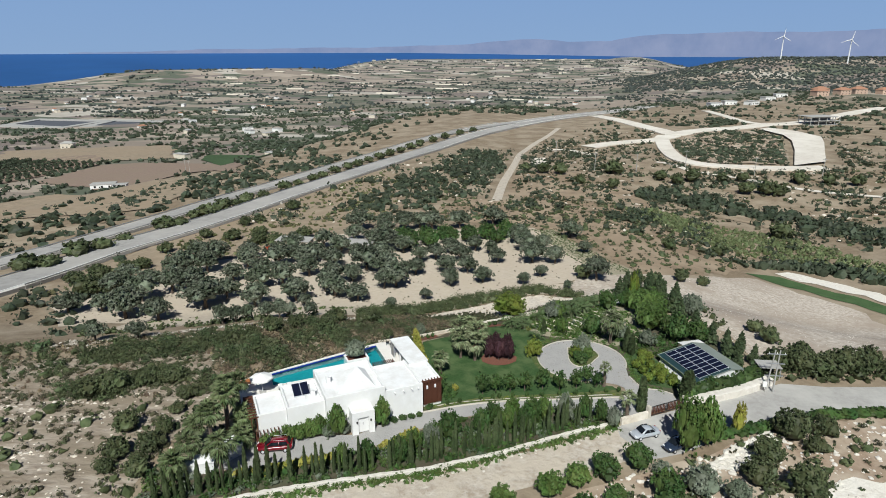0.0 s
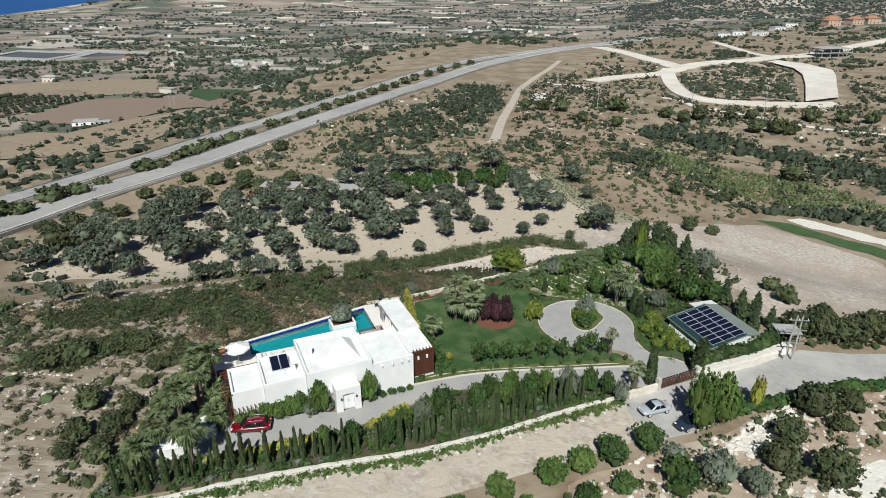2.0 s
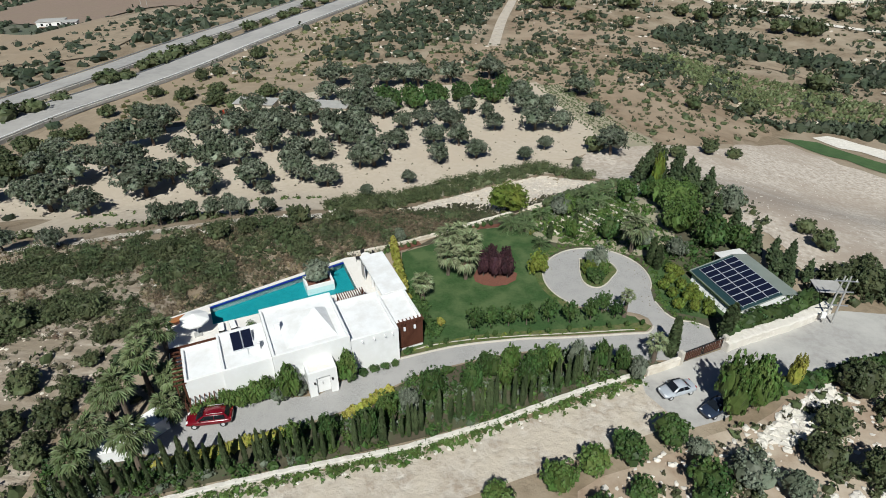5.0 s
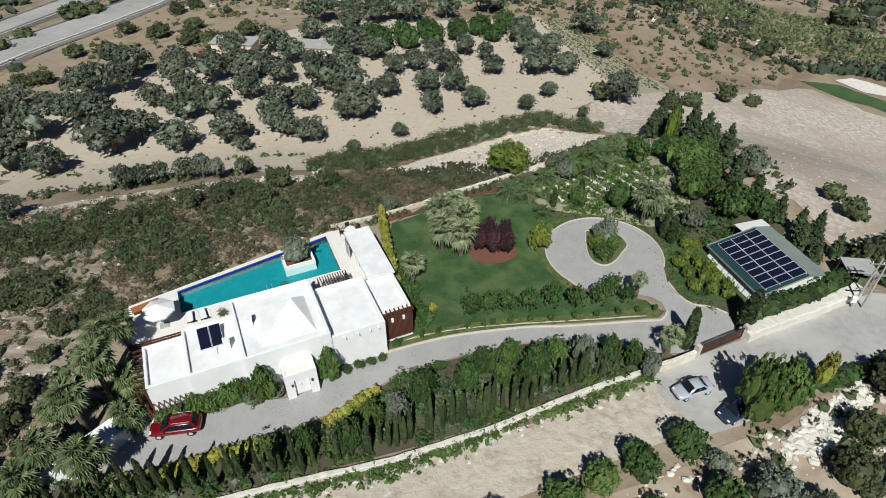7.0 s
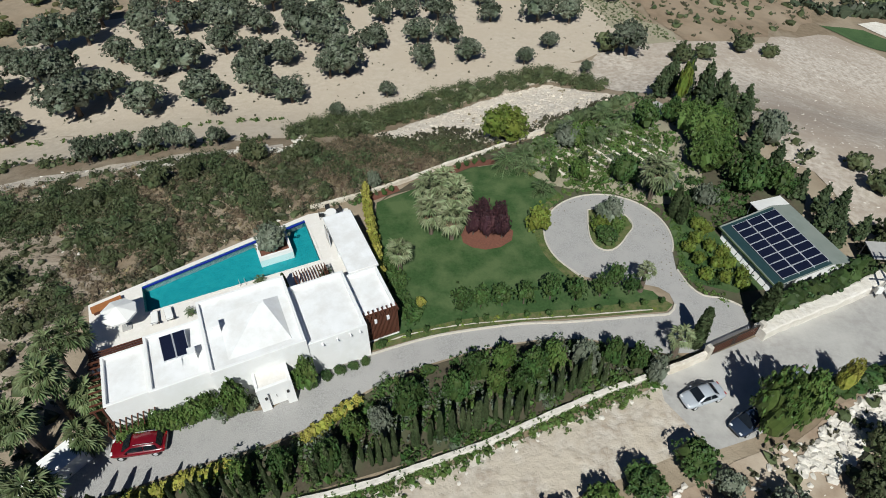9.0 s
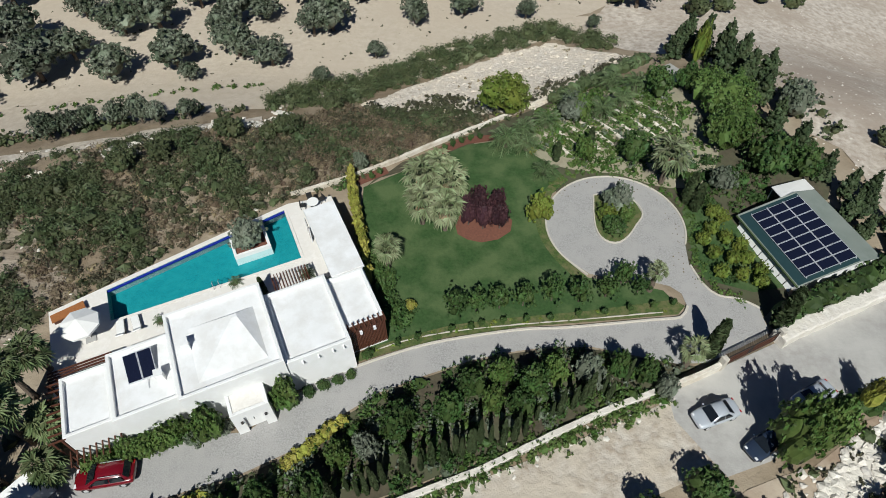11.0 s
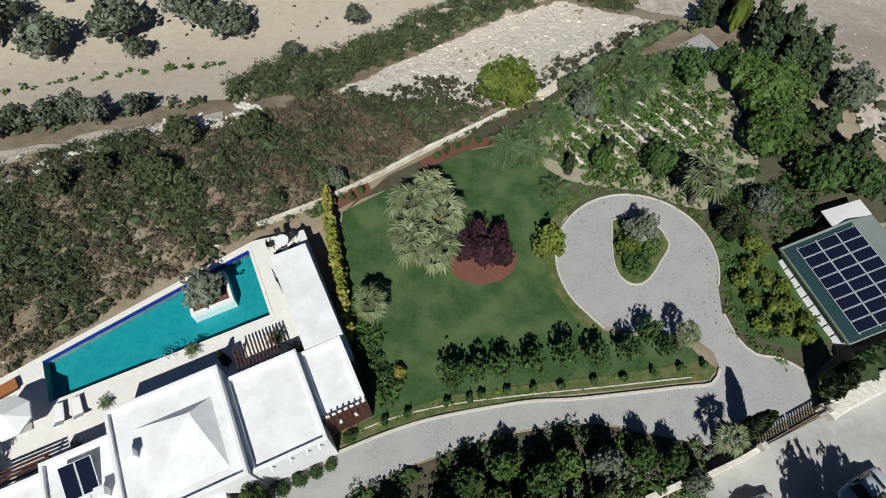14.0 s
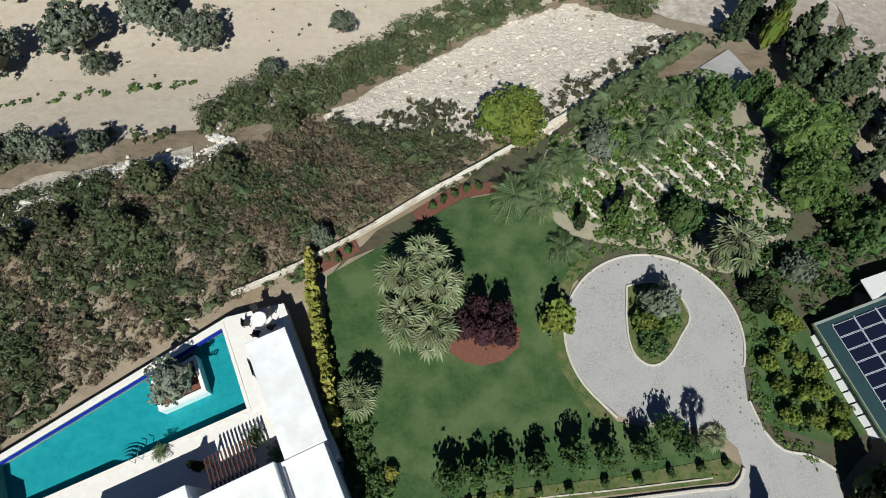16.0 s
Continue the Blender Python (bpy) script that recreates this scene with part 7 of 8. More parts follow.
here = p[int(0.8 * len(p))::16]
scatter("slope_mastic", here, R1.uniform(0.8, 1.5, len(here)), CYPR, "rounded dark mastic clumps on the dry slope", "scrub", R1, 150, 0.9, 1, 0.10)
BROWN = [(-13.4, 56.8), (-8.9, 62.2), (-4.6, 58.4), (1.4, 58.6), (5, 58.4), (3.4, 54.4), (-3.9, 48.6), (-9.6, 48.3)]
p = spots(BROWN, 420, R1)
scatter("scrub_rusty_thicket", p, R1.uniform(0.3, 0.75, len(p)), RUST, "reddish-brown dry thicket below the rubble", "scrub", R1, 90, 0.9, 1, 0.10)
for x, y, r in ((-19.3, 52.4, 1.9), (-19.3, 47.1, 1.8), (-13.3, 54.0, 1.7), (-24.6, 47.4, 1.6), (-10.0, 60.7, 1.5), (-15.0, 52.6, 1.2), (-27.7, 45.1, 1.7), (-8.8, 45.3, 1.1), (-33, 41, 1.4)):
    plant(ROUND_M, "mastic_bush", x, y, r, r * 1.1, "round dark mastic bush among dry scrub", "bush", "bushes on the dry slope")
for x, y, r in ((-39.5, 51.0, 1.7), (-37.6, 52.1, 1.5), (-36.0, 53.6, 1.5), (-32.4, 53.8, 1.6), (-30.5, 54.6, 1.7), (-28.2, 54.2, 1.4), (-25.2, 55.7, 1.3)):
    plant(OLIVES, "olive_tree", x, y, r, r * 1.3, "young grey-green olive tree on bare soil", "olive tree", "olive trees of the orchard")
line = smooth_line([(-30.5, 49.0), (-24.9, 52.1), (-21.2, 54.4), (-17.1, 55.4), (-14.5, 57.8), (-16.3, 58.7)], 0.2)
q = line[R1.integers(0, len(line), 420)] + R1.normal(size=(420, 2)) * 0.4
stones("terrace_wall_stones", q, R1.uniform(0.1, 0.32, len(q)), LIMEW, "tumbled white dry-stone terrace wall", R1)
p = spots([(-30.9, 49.9), (-28.6, 49.9), (-27.3, 47.9), (-29.6, 46.6), (-31.5, 47.6)], 300, R1)
stones("stone_heap", p, R1.uniform(0.1, 0.35, len(p)), LIMEW, "heap of white limestone blocks", R1)
for band, count in (([(-55.5, 35.8), (-50.6, 38.0), (-44.8, 40.2), (-36.7, 42.3), (-30.2, 44.8), (-28.3, 40.7), (-33.5, 37.5), (-39.2, 35.5), (-46.5, 33.2), (-52.9, 32.5)], 330), ([(-48.9, 27.5), (-45.4, 29.6), (-37.1, 32.2), (-33.9, 29.3), (-36.5, 27.3), (-42.3, 22.9), (-45.7, 23.6)], 150)):
    p = spots(band, count, R1)
    scatter("maquis_band", p, R1.uniform(0.4, 1.1, len(p)), MAQ, "dense dark green maquis band", "scrub", R1, 70, 0.8, 1, 0.12)
WEST = [(-95, -25), (-30, -25), (-26, 5), (-28, 26), (-95, 20)]
p = spots(WEST, 1300, R1)
scatter("scrub_west", p, R1.uniform(0.2, 0.7, len(p)), DRYB, "sparse dry scrub on the rocky slope", "scrub", R1, 40, 0.8, 1, 0.12)
p = spots(WEST, 150, R1)
scatter("scrub_west_green", p, R1.uniform(0.5, 1.3, len(p)), MAQ, "dark green bushes on the rocky slope", "scrub", R1, 20)
p = spots(WEST, 1000, R1)
stones("rocks_west", p, R1.uniform(0.06, 0.2, len(p)), LIME, "pale limestone outcrops and rocks", R1)
p = spots(SLOPE, 150, R1)
stones("rocks_slope", p, R1.uniform(0.06, 0.24, len(p)), LIMEW, "white limestone rocks on the slope", R1)
TIER = [(-62, 38.4), (-37, 46.6), (-20, 53), (-14, 58), (-16, 60), (-27, 53.6), (-37, 49.8), (-62, 42)]
p = spots(TIER, 110, R1)
stones("rocks_terrace", p, R1.uniform(0.08, 0.3, len(p)), LIMEW, "tumbled white terrace stones", R1)
TIER2 = [(-62, 46.8), (-41, 54.6), (-28, 57.6), (-16, 61.4), (-16, 59.6), (-27, 55), (-40, 51.5), (-62, 44.6)]
p = spots(TIER2, 170, R1)
scatter("terrace_weeds", p, R1.uniform(0.4, 1.0, len(p)), MAQ, "green weeds along the terrace edge", "scrub", R1)
p = spots([(-60, 56.2), (-40, 60.4), (-18, 66.2), (-17.5, 67.2), (-40, 61.6), (-60, 57.6)], 110, R1)
scatter("terrace_vines", p, R1.uniform(0.2, 0.5, len(p)), BRIGHT, "low green vines along the terrace", "vines", R1)
BELT = [(-17, 58.5), (-12, 61), (-7.6, 63.2), (-2.4, 68.8), (5, 74.6), (9.8, 78.6), (16.6, 81.6), (24, 78.6), (25, 82), (17, 86), (10, 84), (2, 79), (-4, 74.2), (-9, 69.5), (-16, 66), (-19, 62)]
p = spots(BELT, 560, R1)
scatter("maquis_belt", p, R1.uniform(0.5, 1.35, len(p)), MAQ, "dense dark maquis belt above the orchard", "scrub", R1, 110, 0.75, 1, 0.10)
RUBBLE = [(-3.5, 58.6), (-7.2, 62.7), (-2.1, 68.2), (10.0, 77.9), (16.7, 80.9), (26.5, 76.2), (20.7, 67.9), (13.6, 60.8), (8.2, 59.9)]
p = spots(RUBBLE, 9000, R1)
stones("rubble_stones", p, R1.uniform(0.04, 0.15, len(p)), RUBB, "tipped white limestone rubble", R1, "rubble")
p = spots(RUBBLE, 600, R1)
stones("rubble_boulders", p, R1.uniform(0.12, 0.3, len(p)), RUBB, "larger tipped limestone blocks", R1, "rubble")
p = spots(RUBBLE, 26, R1)
scatter("rubble_weeds", p, R1.uniform(0.12, 0.35, len(p)), STRAW, "dry weeds in the rubble", "weeds", R1)
p = spots([(-10, 57), (2, 58.5), (9, 60), (4, 66), (-3, 63), (-8, 62)], 90, R1)
scatter("rubble_edge_scrub", p, R1.uniform(0.4, 0.9, len(p)), DRYB, "reddish-brown dry scrub below rubble", "scrub", R1)
BED = [(-26, 3.6), (-16, 7.6), (-4, 12.6), (5, 16.6), (14, 21.2), (23, 26), (26.6, 28.2), (22, 28.6), (18.5, 29.0), (15, 28.75), (11.5, 27.85), (8.5, 26.75), (4.9, 25.0), (2.0, 23.4), (-0.5, 21.2), (-3.1, 18.4), (-6.4, 16.2), (-10.8, 14.1), (-14.4, 12.1), (-17.4, 10.6), (-20.5, 10.7), (-27, 9)]
drape("bed_south", BED, F_BED, "dark planted bed below the driveway", "flower bed", 0.045, 1.5)
p = spots(BED, 1000, R1)
scatter("bed_shrubs", p[:240], R1.uniform(0.35, 0.85, len(p[:240])), CITRUS, "dense mixed green shrubs below the driveway", "shrubs", R1, 60, 1.0, 1, 0.13)
scatter("bed_shrubs_olive", p[760:], R1.uniform(0.3, 0.7, len(p[760:])), MAQ, "olive-green shrubs below the driveway", "shrubs", R1, 60, 1.0, 1, 0.13)
scatter("bed_shrubs_light", p[240:400], R1.uniform(0.25, 0.65, len(p[240:400])), BRIGHT, "yellow-green shrubs below the driveway", "shrubs", R1, 60, 1.0, 1, 0.13)
scatter("bed_shrubs_silver", p[520:610], R1.uniform(0.35, 0.8, len(p[520:610])), OLIVEG, "silvery shrubs below the driveway", "shrubs", R1, 60, 1.0, 1, 0.13)
edge = smooth_line([(-22, 3.9), (-8, 10.4), (3, 15.0), (13, 20.4), (24, 26.2)], 0.085)
edge = edge + (0.25, -0.5) + R1.normal(size=edge.shape) * 0.5
scatter("wall_weeds", edge, R1.uniform(0.2, 0.55, len(edge)), BRIGHT, "straggling green weeds along the stone wall", "weeds", R1, 30, 0.9, 1, 0.11)
stones("wall_stones", edge[::5] + (0.3, -0.35), R1.uniform(0.1, 0.26, len(edge[::5])), LIMEW, "loose white stones at the wall foot", R1)
SE = [(10, -18), (58, -18), (58, 31), (50, 30), (40, 25), (33, 20.5), (24, 16.5), (14, 9)]
p = spots(SE, 330, R1)
scatter("scrub_southeast", p, R1.uniform(0.3, 0.9, len(p)), MAQ, "green scrub on the white stony slope", "scrub", R1, 20)
p = spots(SE, 220, R1)
scatter("scrub_southeast_dry", p, R1.uniform(0.2, 0.6, len(p)), DRYB, "dry scrub on the white stony slope", "scrub", R1)
p = spots(SE, 3600, R1)
stones("rocks_southeast", p, 0.05 + 0.33 * R1.random(len(p)) ** 3, LIMEW, "white limestone rocks below the road", R1)
p = spots(ROCKS, 420, R1)
stones("rock_shelf_stones", p, 0.08 + 0.4 * R1.random(len(p)) ** 2, LIMEW, "broken white rock below the road", R1)
GARD = [(12.5, 53.5), (17.5, 50), (22, 49.8), (27, 49), (31, 50), (33, 57), (31, 66), (27.5, 70), (20.5, 65.8), (13.6, 60)]
p = spots(GARD, 330, R1)
scatter("garden_undergrowth", p, R1.uniform(0.25, 0.65, len(p)), BRIGHT, "mixed green garden undergrowth in rows", "undergrowth", R1, 22, 0.8)
p = spots(GARD, 90, R1)
scatter("garden_undergrowth_grey", p, R1.uniform(0.2, 0.5, len(p)), OLIVEG, "grey-green garden undergrowth", "undergrowth", R1, 22, 0.8)
line = smooth_line([(-9.8, 42.9), (-6.6, 45.0), (-2.4, 48.2), (0, 50.2), (3.0, 52.9), (7.4, 56.4), (11.4, 59.8), (17, 64.8), (22, 69.2), (27.4, 73.6)], 0.3)
back = line + (-1.3, 1.5) + R1.normal(size=line.shape) * 0.7
scatter("wall_back_scrub", back[60:], R1.uniform(0.3, 0.7, len(back[60:])), DRYB, "dry scrub behind the boundary wall", "scrub", R1, 40, 0.9, 1, 0.11)
line = (line + R1.normal(size=line.shape) * 0.45)[np.sin(np.arange(len(line)) * 0.11) + R1.normal(size=len(line)) * 0.5 > 0.1]
scatter("wall_creepers", line, R1.uniform(0.25, 0.6, len(line)), MAQ, "dark creepers and weeds over the boundary wall", "creepers", R1, 50, 0.9, 1, 0.10)
for k in range(9):
    a = np.array((14.6 + 1.32 * k, 55.2 + 0.86 * k))
    b = a + np.array((4.6, -5.7)) * (0.62 + 0.035 * k)
    wall_line("terrace_row", [tuple(a), tuple((a + b) / 2), tuple(b)], 0.3, 0.22, LIME, "low stone edging of a garden terrace", 0.2)
    line = smooth_line([tuple(a + (0.7, 0.35)), tuple((a + b) / 2 + (0.7, 0.4)), tuple(b + (0.7, 0.35))], 0.28)
    line = (line + R1.normal(size=line.shape) * 0.14)[R1.random(len(line)) < 0.8]
    scatter("planting_row", line, R1.uniform(0.14, 0.34, len(line)), BRIGHT if k % 3 else LIMEG, "row of leafy plants on a garden terrace", "plants", R1, 34, 0.9, 1, 0.11)
p = spots([(24, 72), (34, 78), (46, 76), (46, 58), (38, 52), (36, 58), (36, 66), (34, 74)], 70, R1)
scatter("garden_edge_scrub", p, R1.uniform(0.4, 1.0, len(p)), MAQ, "dark undergrowth below conifers", "undergrowth", R1, 22, 0.9)
p = spots([(44, 40), (66, 41), (66, 47), (50, 48)], 110, R1)
scatter("roadside_thicket", p, R1.uniform(0.6, 1.3, len(p)), MAQ, "dark roadside thicket", "thicket", R1, 24, 0.9)
p = spots([(27.9, 46.4), (29.4, 40.4), (30.2, 37.0), (33.0, 36.4), (35.2, 37.4), (33, 43), (31.2, 46.6)], 16, R1)
scatter("barn_shrubs", p, R1.uniform(0.3, 0.75, len(p)), CITRUS, "dense green shrubs beside the barn", "shrubs", R1, 60, 0.9, 1, 0.13)
p = spots([(26.2, 50), (29.4, 46.8), (33, 45.2), (37, 47), (36.4, 52), (30.6, 52.6)], 70, R1)
scatter("garden_shrubs", p, R1.uniform(0.35, 0.85, len(p)), CITRUS, "dense green shrubs beside the turning circle", "shrubs", R1, 60, 0.9, 1, 0.13)
TILL = [(42, 60), (49, 100), (60, 109), (72, 116), (87, 100), (90, 82), (80, 60), (62, 51), (48, 46)]
p = spots(TILL, 1800, R1)
stones("field_stones", p, R1.uniform(0.03, 0.14, len(p)), LIMEW, "scattered stones in the tilled field", R1)
GROVE = [(-27, 8), (-20.5, 10), (-19.5, 15), (-20.5, 25), (-27, 26), (-29, 18)]
p = spots(GROVE, 34, R1)
scatter("palm_undergrowth", p, R1.uniform(0.5, 1.1, len(p)), CONIF, "dark undergrowth below palms", "undergrowth", R1, 24, 0.9)

# middle distance
MID = [(-100, 140), (-30, 140), (20, 146), (60, 130), (80, 128), (130, 160), (200, 230), (220, 420), (60, 430), (20, 340), (-20, 330), (-60, 250), (-86, 160)]
p = off_lanes(clear_of(off_plots(herd(spots(MID, 4600, R1))), NORTH, 4))
p = p[(p[:, 0] > -24) | (p[:, 1] > 330) | (R1.random(len(p)) < 0.3)]
scatter("scrub_middle", p[:1500], R1.uniform(0.7, 2.6, len(p[:1500])), FARG, "dark green maquis on the valley side", "scrub", R1, 26, 0.75, 1, 0.26)
scatter("scrub_middle_dry", p[1500:2700], R1.uniform(0.4, 1.4, len(p[1500:2700])), DRYB, "dry brown scrub on the valley side", "scrub", R1, 12, 0.6, 1, 0.26)
scatter("scrub_middle_olive", p[2700:], R1.uniform(0.5, 1.6, len(p[2700:])), MAQ, "low olive-green scrub on the valley side", "scrub", R1, 14, 0.5, 1, 0.24)
p = off_plots(spots(MID, 420, R1))
stones("rocks_middle", p, R1.uniform(0.3, 0.9, len(p)), LIME, "pale rocks scattered over the valley side", R1)
p = spots([(106, 372), (100, 335), (104, 300), (124, 288), (142, 289), (174, 362), (186, 402), (180, 445)], 190, R1)
p = off_plots(p)
scatter("plot_bushes", p, R1.uniform(1.2, 3.2, len(p)), FARG, "dark bushes on the building plot", "scrub", R1, 20, 0.75, 1, 0.26)
GULLY = [(-55, 160), (-30, 150), (-10, 185), (4, 260), (-4, 330), (-22, 320), (-35, 250), (-48, 200)]
p = spots(GULLY, 420, R1)
scatter("gully_thicket", p, R1.uniform(1.0, 2.5, len(p)), FARG, "dark thicket filling the gully", "thicket", R1, 14, 0.8, 1, 0.3)
HEDGEV = [(58, 214), (70, 231), (82, 228), (91, 217), (100, 208), (110, 204), (116, 192), (125, 184), (150, 176), (150, 152), (125, 158), (117, 166), (108, 173), (103, 186), (92, 194), (80, 200), (70, 207), (58, 205)]
p = spots(HEDGEV, 340, R1)
scatter("valley_hedgerow", p, R1.uniform(1.4, 3.0, len(p)), FARG, "dark wooded hedgerow in the valley", "hedgerow", R1, 14, 0.9, 1, 0.3)
REEDS = [(62, 190), (75, 182), (100, 160), (118, 128), (108, 122), (86, 134), (66, 150), (48, 175)]
p = spots(REEDS, 1500, R1)
scatter("reed_bed", p, R1.uniform(0.4, 1.0, len(p)), REED, "pale green reed bed in the valley", "reeds", R1, 16, 1.2, 1, 0.2)
p = spots([(72, 128), (84, 132), (104, 128), (120, 108), (112, 104), (98, 122), (84, 128)], 170, R1)
scatter("stream_trees", p, R1.uniform(1.2, 2.6, len(p)), FARG, "dark trees along the stream", "trees", R1, 16, 1.0, 1, 0.3)
p = spots([(-98, 75), (-88, 72), (-75, 95), (-60, 112), (-40, 132), (-30, 160), (-48, 250), (-68, 245), (-84, 160), (-95, 115)], 420, R1)
p = off_lanes(p)
scatter("verge_scrub", p, R1.uniform(0.4, 1.3, len(p)), VERGE, "yellow-green scrub along the highway verge", "scrub", R1, 14)
p = spots([(-122, 60), (-90, 60), (-66, 40), (-62, 52), (-75, 62), (-90, 86), (-100, 120), (-115, 110)], 110, R1)
p = off_lanes(p)
scatter("verge_scrub_near", p, R1.uniform(0.8, 2.2, len(p)), FARG, "dense green scrub beside the highway", "scrub", R1, 16)
p = spots([(-128, 90), (-132, 130), (-118, 190), (-100, 260), (-90, 320), (-130, 330), (-160, 230), (-190, 150), (-170, 100)], 380, R1)
p = off_lanes(p)
scatter("far_verge_scrub", p, R1.uniform(0.8, 2.4, len(p)), FARG, "dark bushes beyond the highway", "scrub", R1, 10)
EASTM = [(60, 430), (220, 420), (250, 230), (200, 200), (420, 420), (420, 900), (180, 900), (90, 640)]
p = off_plots(herd(spots(EASTM, 1700, R1)))
scatter("scrub_rise", p, R1.uniform(1.0, 3.6, len(p)), FARG, "dark maquis over the rise", "scrub", R1, 10, 0.65, 1, 0.35)
for row in range(7):
    for c in range(15):
        t, w = row / 6, c / 14
        x, y = -345 - 90 * t + (9 - 20 * t) * w, 328 + 70 * t + (110 - 40 * t) * w
        plant(ROUND_F, "grove_tree", x, y, 3.0, 2.8, "small dark grove tree in rows", "tree", "young grove in rows")

# dry slope between orchard and valley, crop rows, rock bands
DRYS = [(28, 121), (40, 98), (49, 102), (70, 122), (82, 150), (70, 180), (30, 184), (-10, 182), (-20, 150), (15, 142)]
p = spots(DRYS, 900, R1)
scatter("slope_tufts", p[:620], R1.uniform(0.2, 0.7, len(p[:620])), DRYB, "dry grass tufts on the reddish slope", "tufts", R1, 12)
scatter("slope_bushes", p[620:], R1.uniform(0.5, 1.4, len(p[620:])), MAQ, "small dark bushes on the reddish slope", "scrub", R1, 16)
for k in range(9):
    t = k / 8
    a, b = np.array((15.5 + 5.5 * t, 137.5)), np.array((27.5 + 10.3 * t, 102.5 - 5 * t))
    line = smooth_line([tuple(a), tuple((a + b) / 2), tuple(b)], 0.9) + R1.normal(size=(2,)) * 0.1
    line = line + R1.normal(size=line.shape) * 0.15
    scatter("crop_row", line, R1.uniform(0.2, 0.45, len(line)), REED, "row of pale green vines in dry soil", "vines", R1, 8)
for pts, n in (([(-75, 6), (-55, 10), (-38, 12)], 150), ([(-80, 12), (-58, 16.5), (-40, 19.5), (-31, 22)], 190), ([(-70, -2), (-50, 3), (-34, 3)], 150), ([(-60, 20), (-46, 22.4), (-36, 25)], 110), ([(-66, -12), (-48, -8), (-36, -6)], 120),
               ([(-46, 40), (-36, 44.2), (-26, 49.5)], 60)):
    line = smooth_line(pts, 0.25)
    q = line[R1.integers(0, len(line), n)] + R1.normal(size=(n, 2)) * (0.9, 0.5)
    stones("rock_band", q, R1.uniform(0.06, 0.26, len(q)), LIME, "band of pale limestone outcrops", R1)
p = spots([(-88, 56), (-60, 58), (-40, 62), (-18, 67), (0, 80), (20, 90), (30, 100), (20, 138), (-36, 127), (-60, 106), (-82, 88)], 420, R1)
scatter("orchard_weeds", p, R1.uniform(0.08, 0.28, len(p)), DRYB, "small dry weeds on orchard soil", "weeds", R1, 8)

def agave(x, y, r):
    v, f = [], []
    z = float(height(x, y)) + 0.05
    for k in range(22):
        a, el = k * 2.39996, radians(20 + 3.0 * k)
        out = Vector((math.cos(a) * math.cos(el), math.sin(a) * math.cos(el), math.sin(el)))
        sd = Vector((-math.sin(a), math.cos(a), 0)) * r * 0.09
        i = len(v)
        v += [tuple(out * 0.08 * r - sd * 0.6), tuple(out * 0.45 * r - sd), tuple(out * r), tuple(out * 0.45 * r + sd), tuple(out * 0.08 * r + sd * 0.6), tuple(out * 0.4 * r - Vector((0, 0, 0.06 * r)))]
        f += [(i, i + 1, i + 3), (i, i + 3, i + 4), (i + 1, i + 2, i + 3), (i, i + 5, i + 1), (i + 1, i + 5, i + 2), (i + 2, i + 5, i + 3), (i + 3, i + 5, i + 4)]
    ob = thing("agave", pose(x, y, z), "grey-green spiky agave in the bed", "agave", "agaves below the driveway")
    part("leaf_rosette", quick_mesh("leaf_rosette", v, f, OLIVEG), ob)


for x, y, r in ((-2.6, 16.6, 0.9), (-5.4, 14.9, 0.8), (8.9, 24.6, 0.8), (10.6, 25.6, 0.7), (13.6, 26.2, 0.8), (2.6, 21.6, 0.8), (-9.6, 12.2, 0.8), (5.0, 22.0, 0.7)):
    agave(x, y, r)

p = spots([(-0.6, 26.4), (3, 28.0), (7, 29.5), (12.5, 30.9), (18, 31.9), (25, 33.2), (25.4, 33.9), (18, 32.5), (12, 31.3), (7, 30.1), (2.6, 28.5)], 170, R1)
scatter("verge_plants", p, R1.uniform(0.1, 0.26, len(p)), LIMEG, "low yellow-green plants on the verge", "plants", R1, 20, 0.8, 1, 0.14)
p = spots([(11.5, 54.5), (17, 50.4), (22, 50), (26, 50), (30, 54), (29, 63), (22, 66), (14, 60.5)], 800, R1)
scatter("garden_ground_cover", p, R1.uniform(0.14, 0.42, len(p)), BRIGHT, "fresh green low garden ground cover", "plants", R1, 24, 0.8, 1, 0.14)
for pts in ([(-5.4, 44.6), (-4.6, 45.8)], [(-0.8, 33.6), (-0.4, 30.4)], [(1.2, 34.6), (0.6, 33.2)]):
    line = smooth_line(pts, 0.5)
    scatter("hedge_foot_plants", line, R1.uniform(0.4, 0.7, len(line)), CITRUS, "dark leafy plants beside the villa wall", "plants", R1, 40, 1.0, 1, 0.15)

ring_line = smooth_line([(15.0, 46.6), (17.4, 49.2), (21.2, 49.8), (24.9, 48.9), (27.6, 46.2), (28.3, 42.8), (28.0, 39.6), (29.0, 36.8), (31.6, 34.6)], 0.12)
ring_line = ring_line + R1.normal(size=ring_line.shape) * 0.32
scatter("circle_edge_plants", ring_line, R1.uniform(0.12, 0.34, len(ring_line)), BRIGHT, "low green plants round the turning circle", "plants", R1, 24, 0.8, 1, 0.12)
shade_line = smooth_line([(2.7, 29.4), (1.6, 31.2), (0.6, 33.0), (-0.3, 34.8), (-1.4, 37.0)], 0.1) + (0.35, 0.2)
shade_line = shade_line + R1.normal(size=shade_line.shape) * 0.4
scatter("house_side_shrubs", shade_line, R1.uniform(0.35, 0.8, len(shade_line)), CITRUS, "dense dark shrubs along the villa side wall", "shrubs", R1, 44, 1.2, 1, 0.12)
